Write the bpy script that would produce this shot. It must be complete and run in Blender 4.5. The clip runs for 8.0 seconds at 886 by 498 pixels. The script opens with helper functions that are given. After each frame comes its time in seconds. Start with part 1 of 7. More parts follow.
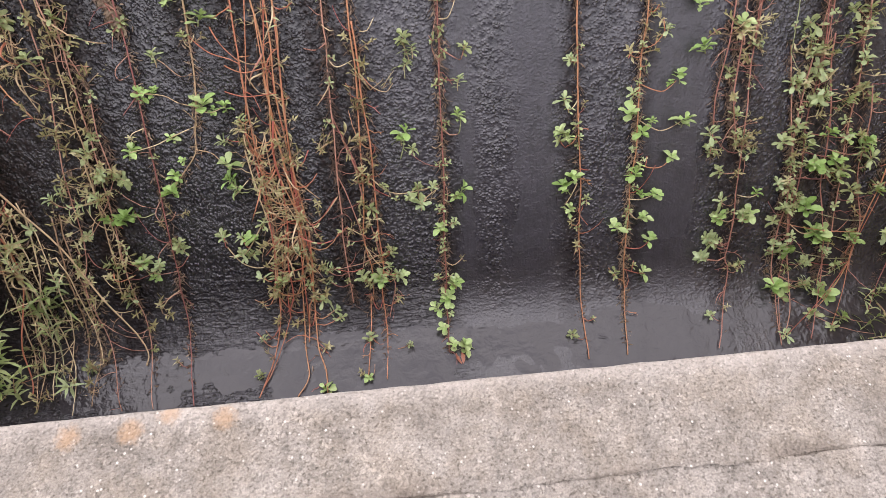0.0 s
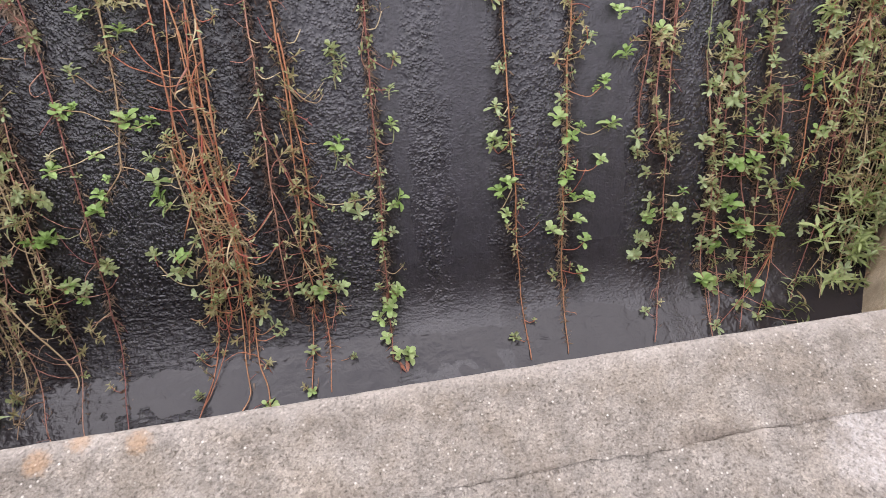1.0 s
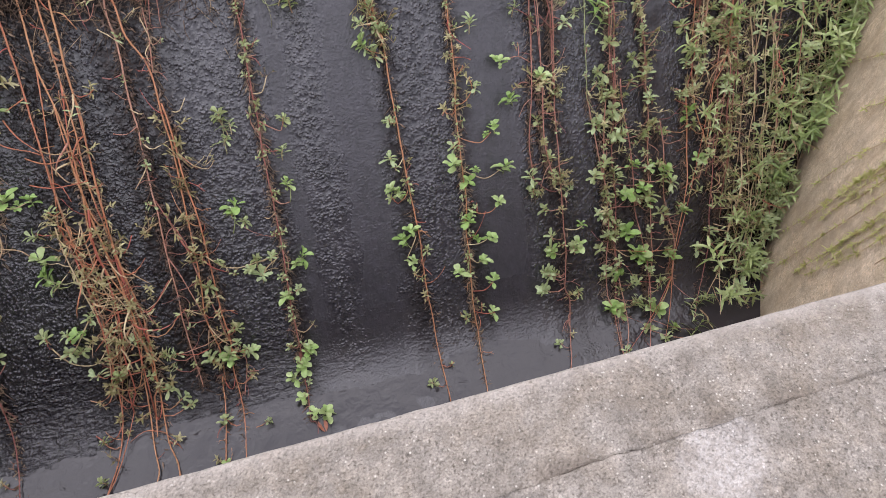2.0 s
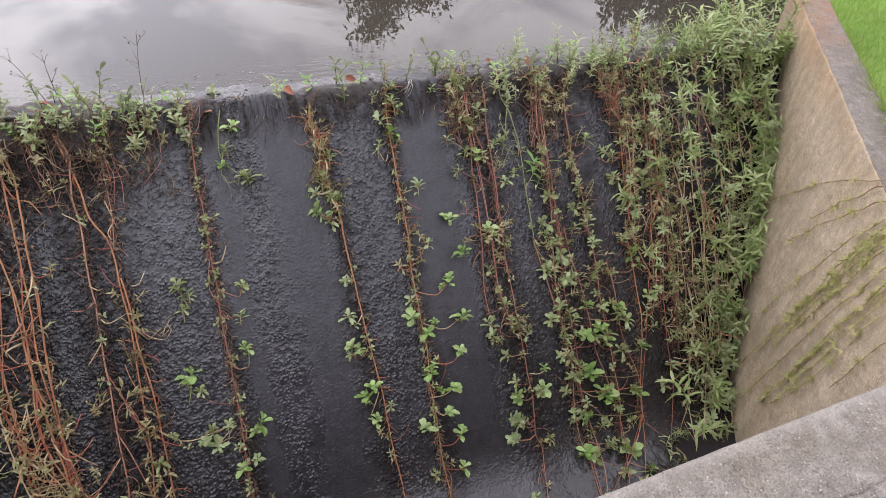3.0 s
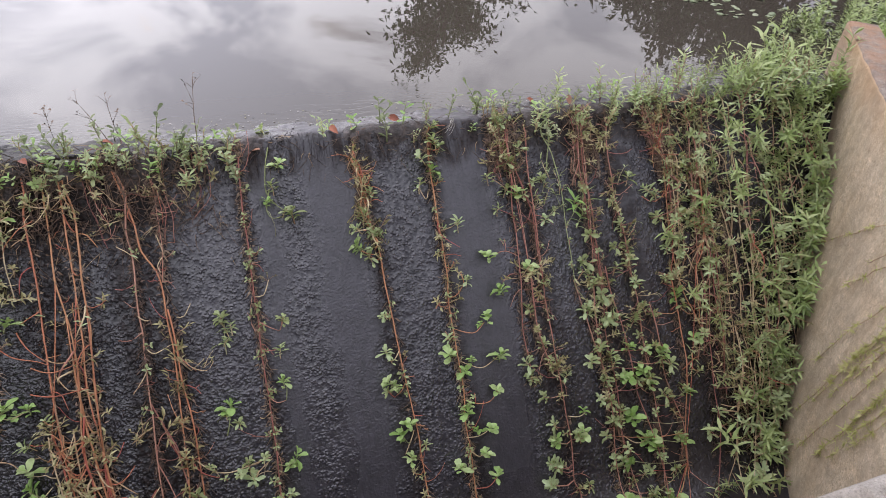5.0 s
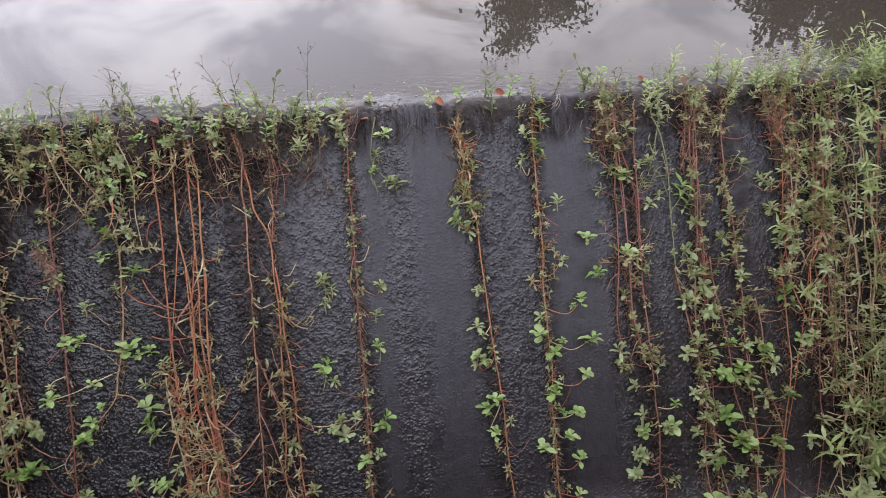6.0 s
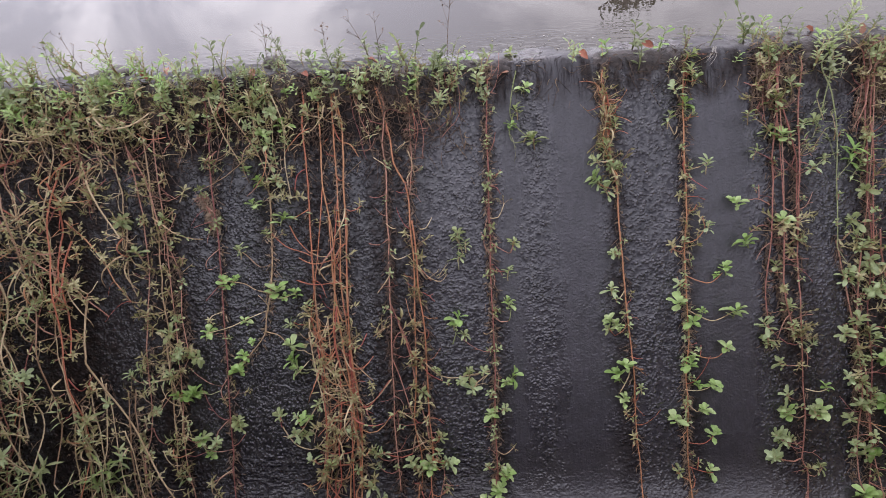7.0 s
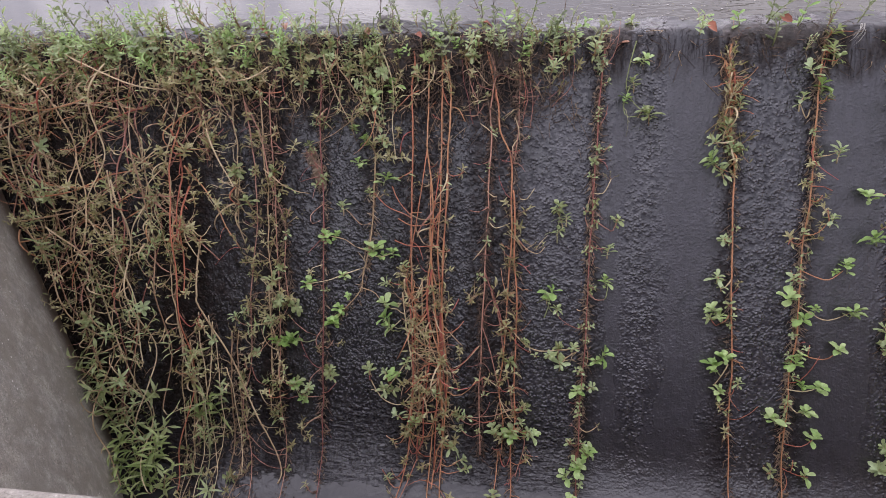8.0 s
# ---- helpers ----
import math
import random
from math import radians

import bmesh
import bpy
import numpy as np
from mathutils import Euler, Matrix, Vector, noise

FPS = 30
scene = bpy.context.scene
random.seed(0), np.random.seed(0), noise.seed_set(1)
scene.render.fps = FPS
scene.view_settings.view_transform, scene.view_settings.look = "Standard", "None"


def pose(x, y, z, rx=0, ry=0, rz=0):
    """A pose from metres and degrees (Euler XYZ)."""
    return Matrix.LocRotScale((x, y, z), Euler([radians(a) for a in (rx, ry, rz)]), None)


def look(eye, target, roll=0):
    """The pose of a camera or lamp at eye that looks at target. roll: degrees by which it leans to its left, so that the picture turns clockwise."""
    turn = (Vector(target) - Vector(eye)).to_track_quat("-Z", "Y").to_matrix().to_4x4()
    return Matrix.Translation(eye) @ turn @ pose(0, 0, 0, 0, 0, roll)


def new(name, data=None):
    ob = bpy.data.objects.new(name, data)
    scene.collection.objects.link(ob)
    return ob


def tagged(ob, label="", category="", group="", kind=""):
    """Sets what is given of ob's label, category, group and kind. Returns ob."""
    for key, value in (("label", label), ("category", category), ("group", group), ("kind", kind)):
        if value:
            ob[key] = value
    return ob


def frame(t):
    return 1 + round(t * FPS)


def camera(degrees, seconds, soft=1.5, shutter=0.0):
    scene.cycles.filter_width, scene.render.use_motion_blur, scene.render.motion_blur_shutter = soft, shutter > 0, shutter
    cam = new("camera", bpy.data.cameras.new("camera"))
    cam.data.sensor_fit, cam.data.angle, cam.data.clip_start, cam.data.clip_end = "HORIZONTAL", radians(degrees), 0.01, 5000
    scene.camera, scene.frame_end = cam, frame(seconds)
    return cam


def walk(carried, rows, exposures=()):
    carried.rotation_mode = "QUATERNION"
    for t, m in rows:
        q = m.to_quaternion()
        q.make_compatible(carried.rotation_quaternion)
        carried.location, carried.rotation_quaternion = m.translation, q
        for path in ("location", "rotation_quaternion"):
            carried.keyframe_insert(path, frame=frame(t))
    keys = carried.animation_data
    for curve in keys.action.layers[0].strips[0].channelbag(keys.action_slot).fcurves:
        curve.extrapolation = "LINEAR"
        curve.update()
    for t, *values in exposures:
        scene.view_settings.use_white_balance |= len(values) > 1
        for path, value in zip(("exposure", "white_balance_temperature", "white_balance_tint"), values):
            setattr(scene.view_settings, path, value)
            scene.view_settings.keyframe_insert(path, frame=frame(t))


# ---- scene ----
cam = camera(74.5, 8.0, soft=0.4, shutter=0.15)
# seconds, place, turn in degrees
PATH = [
    (0, -0.422, 0.143, 1.304, 29.64, -1.14, -6.10),
    (0.5, -0.390, 0.135, 1.314, 29.71, -1.75, -7.78),
    (1, -0.336, 0.124, 1.320, 30.60, -3.79, -10.45),
    (1.2, -0.305, 0.122, 1.330, 31.18, -4.38, -12.42),
    (2.3, -0.065, 0.048, 1.386, 39.08, -5.40, -18.79),
    (2.5, -0.066, 0.039, 1.389, 42.25, -5.55, -19.70),
    (3, -0.017, 0.012, 1.446, 50.47, -4.22, -22.04),
    (3.5, 0.000, 0.000, 1.450, 53.45, -3.77, -22.68),
    (4, 0.024, 0.005, 1.466, 53.86, -3.51, -22.23),
    (4.2, 0.032, 0.006, 1.471, 54.07, -3.22, -21.89),
    (5.5, -0.050, 0.049, 1.482, 52.20, -2.14, -14.47),
    (6, -0.131, 0.047, 1.447, 51.09, -1.04, -10.14),
    (6.5, -0.237, 0.052, 1.414, 49.80, 1.26, -5.67),
    (7, -0.344, 0.054, 1.397, 47.91, 3.19, -1.22),
    (7.5, -0.427, 0.065, 1.402, 46.04, 4.22, 2.94),
    (8, -0.506, 0.050, 1.402, 45.37, 4.45, 7.02),
]
walk(cam, [(t, pose(x, y, z, rx, ry, rz)) for t, x, y, z, rx, ry, rz in PATH],
     exposures=((0, 0.43, 6750, 19), (0.5, 0.42, 6750, 19), (1.1, 0.26, 6650, 18), (2.5, 0.13, 6450, 18), (3.2, -0.09, 6450, 17), (5.5, -0.12, 6350, 18), (8, -0.12, 6350, 22)))

# ---------------------------------------------------------------- light
SUN_AZ, SUN_EL = radians(-20), radians(28)      # behind cloud, beyond the pond
world = bpy.data.worlds.new("overcast_sky")
scene.world = world
world.use_nodes = True
wt = world.node_tree
wt.nodes.clear()


def wnode(kind, **props):
    n = wt.nodes.new(kind)
    for k, v in props.items():
        if k == "ins":
            for i, val in v.items():
                n.inputs[i].default_value = val
        elif k == "operation":
            n.operation = v
        elif k == "blend_type":
            n.blend_type = v
    return n


def wmath(op, a, b=None):
    n = wnode("ShaderNodeMath", operation=op)
    for i, v in enumerate((a, b)):
        if v is None:
            continue
        if isinstance(v, (int, float)):
            n.inputs[i].default_value = v
        else:
            wt.links.new(v, n.inputs[i])
    return n.outputs[0]


sky = wt.nodes.new("ShaderNodeTexSky")
sky.sky_type = "NISHITA"
sky.sun_disc = False
sky.sun_elevation = SUN_EL
sky.sun_rotation = SUN_AZ
sky.air_density, sky.dust_density = 1.0, 3.0
coord = wt.nodes.new("ShaderNodeTexCoord")
sep = wt.nodes.new("ShaderNodeSeparateXYZ")
wt.links.new(coord.outputs["Generated"], sep.inputs[0])
height = wmath("ADD", wmath("MAXIMUM", sep.outputs[2], 0.0), 0.42)
comb = wt.nodes.new("ShaderNodeCombineXYZ")
wt.links.new(wmath("ADD", wmath("DIVIDE", sep.outputs[0], height), 0.55), comb.inputs[0])
wt.links.new(wmath("DIVIDE", sep.outputs[1], height), comb.inputs[1])
cloud = wt.nodes.new("ShaderNodeTexNoise")
cloud.inputs["Scale"].default_value = 2.7
cloud.inputs["Detail"].default_value = 7
cloud.inputs["Roughness"].default_value = 0.58
cloud.inputs["Distortion"].default_value = 0.5
wt.links.new(comb.outputs[0], cloud.inputs["Vector"])
cover = wt.nodes.new("ShaderNodeValToRGB")
cover.color_ramp.elements[0].position, cover.color_ramp.elements[0].color = 0.29, (0.10, 0.10, 0.10, 1)
cover.color_ramp.elements[1].position, cover.color_ramp.elements[1].color = 0.37, (1, 1, 1, 1)
wt.links.new(cloud.outputs["Fac"], cover.inputs[0])
grey = wt.nodes.new("ShaderNodeValToRGB")
grey.color_ramp.elements[0].position, grey.color_ramp.elements[0].color = 0.43, (1.13, 1.15, 1.19, 1)
grey.color_ramp.elements[1].position, grey.color_ramp.elements[1].color = 0.57, (0.62, 0.65, 0.73, 1)
wt.links.new(cloud.outputs["Fac"], grey.inputs[0])
# light that the cloud lets through, stronger towards the low sun
sun_way = wt.nodes.new("ShaderNodeVectorMath")
sun_way.operation = "DOT_PRODUCT"
wt.links.new(coord.outputs["Generated"], sun_way.inputs[0])
sun_way.inputs[1].default_value = (math.sin(SUN_AZ) * math.cos(SUN_EL), math.cos(SUN_AZ) * math.cos(SUN_EL), math.sin(SUN_EL))
near_sun = wmath("POWER", wmath("MAXIMUM", sun_way.outputs["Value"], 0.0), 7.0)
lit = wmath("ADD", wmath("ADD", wmath("MULTIPLY", near_sun, 2.1), 1.0), wmath("MULTIPLY", wmath("MAXIMUM", sep.outputs[2], 0.0), 1.3))
cloud_light = wt.nodes.new("ShaderNodeVectorMath")
cloud_light.operation = "SCALE"
wt.links.new(grey.outputs[0], cloud_light.inputs[0])
wt.links.new(lit, cloud_light.inputs["Scale"])
clear = wt.nodes.new("ShaderNodeVectorMath")
clear.operation = "SCALE"
clear.inputs["Scale"].default_value = 0.12
wt.links.new(sky.outputs[0], clear.inputs[0])
both = wt.nodes.new("ShaderNodeMix")
both.data_type = "RGBA"
wt.links.new(cover.outputs[0], both.inputs[0])
wt.links.new(clear.outputs[0], both.inputs[6])
wt.links.new(cloud_light.outputs[0], both.inputs[7])
bg = wt.nodes.new("ShaderNodeBackground")
bg.inputs["Strength"].default_value = 1.0
wt.links.new(both.outputs[2], bg.inputs["Color"])
wout = wt.nodes.new("ShaderNodeOutputWorld")
wt.links.new(bg.outputs[0], wout.inputs["Surface"])

sun = new("sun", bpy.data.lights.new("sun", "SUN"))
sun.data.energy = 0.6
sun.data.angle = radians(170)
sun.data.color = (1.0, 0.95, 0.88)
sun.matrix_world = look((0, 0, 0), (-math.sin(SUN_AZ) * math.cos(SUN_EL), -math.cos(SUN_AZ) * math.cos(SUN_EL), -math.sin(SUN_EL)))


# ---------------------------------------------------------------- materials
class Mat:
    """A small builder for node materials."""

    def __init__(self, name):
        self.m = bpy.data.materials.new(name)
        self.m.use_nodes = True
        self.t = self.m.node_tree
        self.b = self.t.nodes["Principled BSDF"]
        self.pos = self.t.nodes.new("ShaderNodeTexCoord").outputs["Object"]

    def link(self, a, b):
        self.t.links.new(a, b)
        return self

    def noise(self, scale, detail=4, rough=0.55, distort=0.0, vec=None):
        n = self.t.nodes.new("ShaderNodeTexNoise")
        n.inputs["Scale"].default_value, n.inputs["Detail"].default_value = scale, detail
        n.inputs["Roughness"].default_value, n.inputs["Distortion"].default_value = rough, distort
        self.link(vec or self.pos, n.inputs["Vector"])
        return n.outputs["Fac"]

    def cells(self, scale, feature="F1", out="Distance", vec=None):
        n = self.t.nodes.new("ShaderNodeTexVoronoi")
        n.feature = feature
        n.inputs["Scale"].default_value = scale
        self.link(vec or self.pos, n.inputs["Vector"])
        return n.outputs[out]

    def stretch(self, x, y, z):
        n = self.t.nodes.new("ShaderNodeMapping")
        n.inputs["Scale"].default_value = (x, y, z)
        self.link(self.pos, n.inputs["Vector"])
        return n.outputs[0]

    def ramp(self, fac, *stops):
        n = self.t.nodes.new("ShaderNodeValToRGB")
        e = n.color_ramp.elements
        while len(e) < len(stops):
            e.new(0.5)
        for el, (p, c) in zip(e, stops):
            el.position = p
            el.color = (*c, 1) if not isinstance(c, (int, float)) else (c, c, c, 1)
        self.link(fac, n.inputs[0])
        return n.outputs[0]

    def mix(self, fac, a, b, blend="MIX"):
        n = self.t.nodes.new("ShaderNodeMix")
        n.data_type, n.blend_type = "RGBA", blend
        for v, i in ((fac, 0), (a, 6), (b, 7)):
            if isinstance(v, (int, float)):
                n.inputs[i].default_value = v
            elif isinstance(v, tuple):
                n.inputs[i].default_value = (*v, 1)
            else:
                self.link(v, n.inputs[i])
        return n.outputs[2]

    def math(self, op, a, b=0.0, clamp=False):
        n = self.t.nodes.new("ShaderNodeMath")
        n.operation, n.use_clamp = op, clamp
        for i, v in enumerate((a, b)):
            if isinstance(v, (int, float)):
                n.inputs[i].default_value = v
            else:
                self.link(v, n.inputs[i])
        return n.outputs[0]

    def axis(self, i):
        n = self.t.nodes.new("ShaderNodeSeparateXYZ")
        self.link(self.pos, n.inputs[0])
        return n.outputs[i]

    def rand(self):
        return self.t.nodes.new("ShaderNodeObjectInfo").outputs["Random"]

    def island(self):
        return self.t.nodes.new("ShaderNodeNewGeometry").outputs["Random Per Island"]

    def attr(self, name):
        n = self.t.nodes.new("ShaderNodeAttribute")
        n.attribute_name = name
        return n.outputs["Fac"]

    def set(self, color=None, rough=None, spec=None, ior=None, metal=None):
        for key, v in (("Base Color", color), ("Roughness", rough), ("Specular IOR Level", spec), ("IOR", ior), ("Metallic", metal)):
            if v is None:
                continue
            if isinstance(v, (int, float)):
                self.b.inputs[key].default_value = v
            elif isinstance(v, tuple):
                self.b.inputs[key].default_value = (*v, 1)
            else:
                self.link(v, self.b.inputs[key])
        return self

    def bump(self, h, dist=0.01, strength=1.0, after=None):
        n = self.t.nodes.new("ShaderNodeBump")
        n.inputs["Distance"].default_value = dist
        if isinstance(strength, (int, float)):
            n.inputs["Strength"].default_value = strength
        else:
            self.link(strength, n.inputs["Strength"])
        self.link(h, n.inputs["Height"])
        if after:
            self.link(after, n.inputs["Normal"])
        self.link(n.outputs[0], self.b.inputs["Normal"])
        return n.outputs[0]


EDGE_Y, JOINT_Y = 0.535, 0.297                     # front edge of the coping and its joint with the walkway


def concrete(name, light, dark, stain, grain=1.0, relief=0.005):
    k = Mat(name)
    big = k.noise(2.2, 6, 0.6)
    mid = k.noise(14, 5, 0.6)
    fine = k.noise(190, 3, 0.6)
    col = k.mix(k.ramp(big, (0.35, 0.0), (0.66, 1.0)), dark, light)
    col = k.mix(k.math("MULTIPLY", k.ramp(mid, (0.42, 0.0), (0.66, 1.0)), 0.5), col, stain)
    tanned = k.math("MULTIPLY", k.ramp(k.noise(5.0, 6, 0.72, 0.3), (0.44, 0.0), (0.60, 1.0)), 0.4)
    col = k.mix(tanned, col, k.mix(0.5, stain, (light[0] * 0.95, light[1] * 0.84, light[2] * 0.68)))
    cloudy = k.ramp(k.noise(22, 5, 0.7, 0.5), (0.34, 0.78), (0.66, 1.14))
    col = k.mix(0.8, col, cloudy, "MULTIPLY")
    bare = k.ramp(k.noise(3.1, 5, 0.7), (0.36, 0.25), (0.58, 1.0))   # where the skin is worn off the aggregate
    grit = k.ramp(k.cells(120 * grain, "F1", "Color"), (0.06, 0.42), (0.28, 0.86), (0.70, 1.04), (0.95, 1.50))
    col = k.mix(k.math("MULTIPLY", bare, 0.62), col, grit, "MULTIPLY")
    col = k.mix(0.6, col, k.ramp(k.noise(210, 3, 0.7), (0.34, 0.62), (0.62, 1.22)), "MULTIPLY")
    pebble = k.ramp(k.cells(58 * grain), (0.12, 1.0), (0.20, 0.0))
    col = k.mix(k.math("MULTIPLY", pebble, k.math("MULTIPLY", bare, k.ramp(k.noise(33, 2), (0.44, 0.0), (0.54, 0.85)))), col, (0.60, 0.56, 0.50))
    pits = k.ramp(k.noise(130, 4, 0.75), (0.30, 0.0), (0.44, 1.0))
    col = k.mix(k.math("ADD", 0.35, k.math("MULTIPLY", bare, 0.65)), col, k.mix(pits, (0.58, 0.54, 0.50), (1, 1, 1)), "MULTIPLY")
    worn = k.ramp(k.noise(9, 6, 0.72), (0.36, 0.82), (0.64, 1.08))
    col = k.mix(0.8, col, worn, "MULTIPLY")
    k.set(color=col, rough=0.88, spec=0.3)
    hgt = k.math("ADD", k.math("MULTIPLY", fine, 0.4), k.math("MULTIPLY", k.cells(150 * grain), -0.8))
    hgt = k.math("ADD", hgt, k.math("MULTIPLY", pits, 0.6))
    k.bump(hgt, relief, 0.9)
    return k, col


coping_k, coping_col = concrete("weathered_coping_concrete", (0.350, 0.316, 0.276), (0.245, 0.217, 0.186), (0.165, 0.139, 0.112))
# patches of orange lichen along the front edge
lich = None
for lx, ly, lr in ((-1.17, 0.49, 0.022), (-1.04, 0.49, 0.024), (-0.96, 0.52, 0.020), (-0.84, 0.50, 0.022)):
    vd = coping_k.t.nodes.new("ShaderNodeVectorMath")
    vd.operation = "DISTANCE"
    coping_k.link(coping_k.pos, vd.inputs[0])
    vd.inputs[1].default_value = (lx, ly, 0)
    wob = coping_k.math("ADD", vd.outputs["Value"], coping_k.math("MULTIPLY", coping_k.math("SUBTRACT", coping_k.noise(60, 4, 0.7), 0.5), 0.05))
    one = coping_k.ramp(wob, (lr * 0.5, 1.0), (lr * 1.45, 0.0))
    lich = one if lich is None else coping_k.math("MAXIMUM", lich, one)
joint = coping_k.math("ADD", coping_k.axis(1), coping_k.math("MULTIPLY", coping_k.noise(11, 4, 0.7), 0.05))
grime = coping_k.math("MULTIPLY", coping_k.ramp(joint, (JOINT_Y + 0.030, 1.0), (JOINT_Y + 0.065, 0.0)), coping_k.ramp(coping_k.noise(5, 4, 0.65), (0.45, 0.0), (0.62, 0.6)))
coping_col = coping_k.mix(grime, coping_col, (0.13, 0.105, 0.085))
arris = coping_k.math("ADD", coping_k.axis(1), coping_k.math("MULTIPLY", coping_k.math("SUBTRACT", coping_k.noise(9, 4, 0.65), 0.5), 0.05))
arris = coping_k.math("MULTIPLY", coping_k.ramp(arris, (EDGE_Y - 0.055, 0.0), (EDGE_Y - 0.012, 1.0)), 0.42)
coping_col = coping_k.mix(arris, coping_col, coping_k.mix(coping_k.noise(40, 5, 0.7), (0.36, 0.325, 0.285), (0.50, 0.46, 0.42)))   # worn smooth along the arris
coping_k.set(color=coping_k.mix(coping_k.math("MULTIPLY", lich, 0.5), coping_col, (0.43, 0.265, 0.145)))
coping_mat = coping_k.m
slab_k, slab_col = concrete("walkway_concrete", (0.37, 0.335, 0.296), (0.25, 0.223, 0.192), (0.165, 0.143, 0.121))
# one pale scar where the skin has come away, with a ragged outline
scar = slab_k.t.nodes.new("ShaderNodeVectorMath")
scar.operation = "DISTANCE"
slab_k.link(slab_k.pos, scar.inputs[0])
scar.inputs[1].default_value = (0.80, 0.215, 0)
ragged = slab_k.math("ADD", scar.outputs["Value"], slab_k.math("MULTIPLY", slab_k.math("SUBTRACT", slab_k.noise(14, 6, 0.7, 0.4), 0.5), 0.28))
scab = slab_k.ramp(ragged, (0.05, 1.0), (0.15, 0.0))
slab_k.set(color=slab_k.mix(slab_k.math("MULTIPLY", scab, 0.42), slab_col, slab_k.mix(slab_k.ramp(slab_k.noise(60, 5, 0.7), (0.4, 0.0), (0.6, 1.0)), (0.40, 0.37, 0.345), (0.66, 0.63, 0.61))))
slab_mat = slab_k.m

wing_k, wing_col = concrete("tan_stained_concrete", (0.74, 0.61, 0.455), (0.59, 0.475, 0.34), (0.45, 0.35, 0.245), 0.9, 0.0016)
depth = wing_k.math("SUBTRACT", wing_k.math("ADD", wing_k.math("MULTIPLY", wing_k.axis(1), 0.156), -0.246), wing_k.axis(2))   # below the sloping top
depth = wing_k.math("ADD", depth, wing_k.math("MULTIPLY", wing_k.math("SUBTRACT", wing_k.noise(6, 5, 0.65), 0.5), 0.30))
rust_where = wing_k.math("MULTIPLY", wing_k.ramp(wing_k.math("DIVIDE", wing_k.axis(1), 4.0), (0.42, 0.0), (0.66, 1.0)), wing_k.ramp(depth, (0.02, 1.0), (0.30, 0.0)))
rusty = wing_k.mix(wing_k.math("MULTIPLY", rust_where, 0.5), wing_col, (0.43, 0.22, 0.10))
runs = wing_k.ramp(wing_k.noise(9, 4, 0.6, 0.3, wing_k.stretch(1.0, 1.0, 0.12)), (0.42, 0.0), (0.62, 1.0))
rusty = wing_k.mix(wing_k.math("MULTIPLY", runs, 0.35), rusty, (0.33, 0.24, 0.15))
blotch = wing_k.ramp(wing_k.noise(2.6, 6, 0.7, 0.4), (0.46, 0.0), (0.66, 1.0))
rusty = wing_k.mix(wing_k.math("MULTIPLY", blotch, 0.45), rusty, (0.34, 0.275, 0.20))
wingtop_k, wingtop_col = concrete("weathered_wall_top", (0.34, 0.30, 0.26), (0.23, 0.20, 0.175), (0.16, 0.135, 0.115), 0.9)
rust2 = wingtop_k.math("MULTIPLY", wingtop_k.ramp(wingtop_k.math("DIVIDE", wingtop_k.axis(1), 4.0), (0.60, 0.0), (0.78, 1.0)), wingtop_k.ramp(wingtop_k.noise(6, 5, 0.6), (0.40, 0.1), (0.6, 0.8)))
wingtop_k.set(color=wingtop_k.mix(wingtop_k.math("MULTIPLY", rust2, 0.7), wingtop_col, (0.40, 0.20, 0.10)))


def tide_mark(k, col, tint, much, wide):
    """A brown slimy line where a wall meets the wet weir face."""
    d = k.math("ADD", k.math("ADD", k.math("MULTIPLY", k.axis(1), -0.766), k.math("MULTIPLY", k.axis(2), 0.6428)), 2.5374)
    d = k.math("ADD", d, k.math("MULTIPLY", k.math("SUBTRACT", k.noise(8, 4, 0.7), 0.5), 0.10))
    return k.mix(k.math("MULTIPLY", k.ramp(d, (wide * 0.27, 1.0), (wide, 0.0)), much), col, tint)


greywing_k, greywing_col = concrete("grey_mossy_concrete", (0.50, 0.465, 0.42), (0.37, 0.345, 0.31), (0.24, 0.222, 0.19), 0.8, 0.002)
moss = greywing_k.math("MULTIPLY", greywing_k.ramp(greywing_k.noise(6, 6, 0.72, 0.4), (0.44, 0.0), (0.58, 1.0)), 0.7)
greywing_col = greywing_k.mix(moss, greywing_col, (0.25, 0.225, 0.19))
fleck = greywing_k.ramp(greywing_k.cells(24), (0.10, 0.8), (0.16, 0.0))
greywing_col = greywing_k.mix(greywing_k.math("MULTIPLY", fleck, greywing_k.ramp(greywing_k.noise(11, 2), (0.56, 0.0), (0.60, 1.0))), greywing_col, (0.8, 0.78, 0.73))
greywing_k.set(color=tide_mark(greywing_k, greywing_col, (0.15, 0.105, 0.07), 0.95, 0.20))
greywing_mat = greywing_k.m
wing_k.set(color=tide_mark(wing_k, rusty, (0.24, 0.17, 0.115), 0.5, 0.10))
wing_mat = wing_k.m

# wet, algae-dark weir face under a thin running film
k = Mat("wet_algae_concrete")
tone = k.noise(4, 6, 0.65, 0.3)
silt = k.attr("silt")
stain = k.attr("stain")
lip = k.math("MULTIPLY", k.attr("lip"), k.ramp(k.noise(26, 4, 0.6, vec=k.stretch(1.0, 0.16, 0.16)), (0.40, 0.25), (0.58, 1.0)))
col = k.mix(k.ramp(tone, (0.35, 0.0), (0.7, 1.0)), (0.011, 0.0105, 0.014), (0.034, 0.032, 0.039))
col = k.mix(k.math("MULTIPLY", silt, k.ramp(k.noise(7, 5, 0.6), (0.3, 0.2), (0.7, 1.0))), col, (0.058, 0.052, 0.052))
shelf = k.attr("shelf")
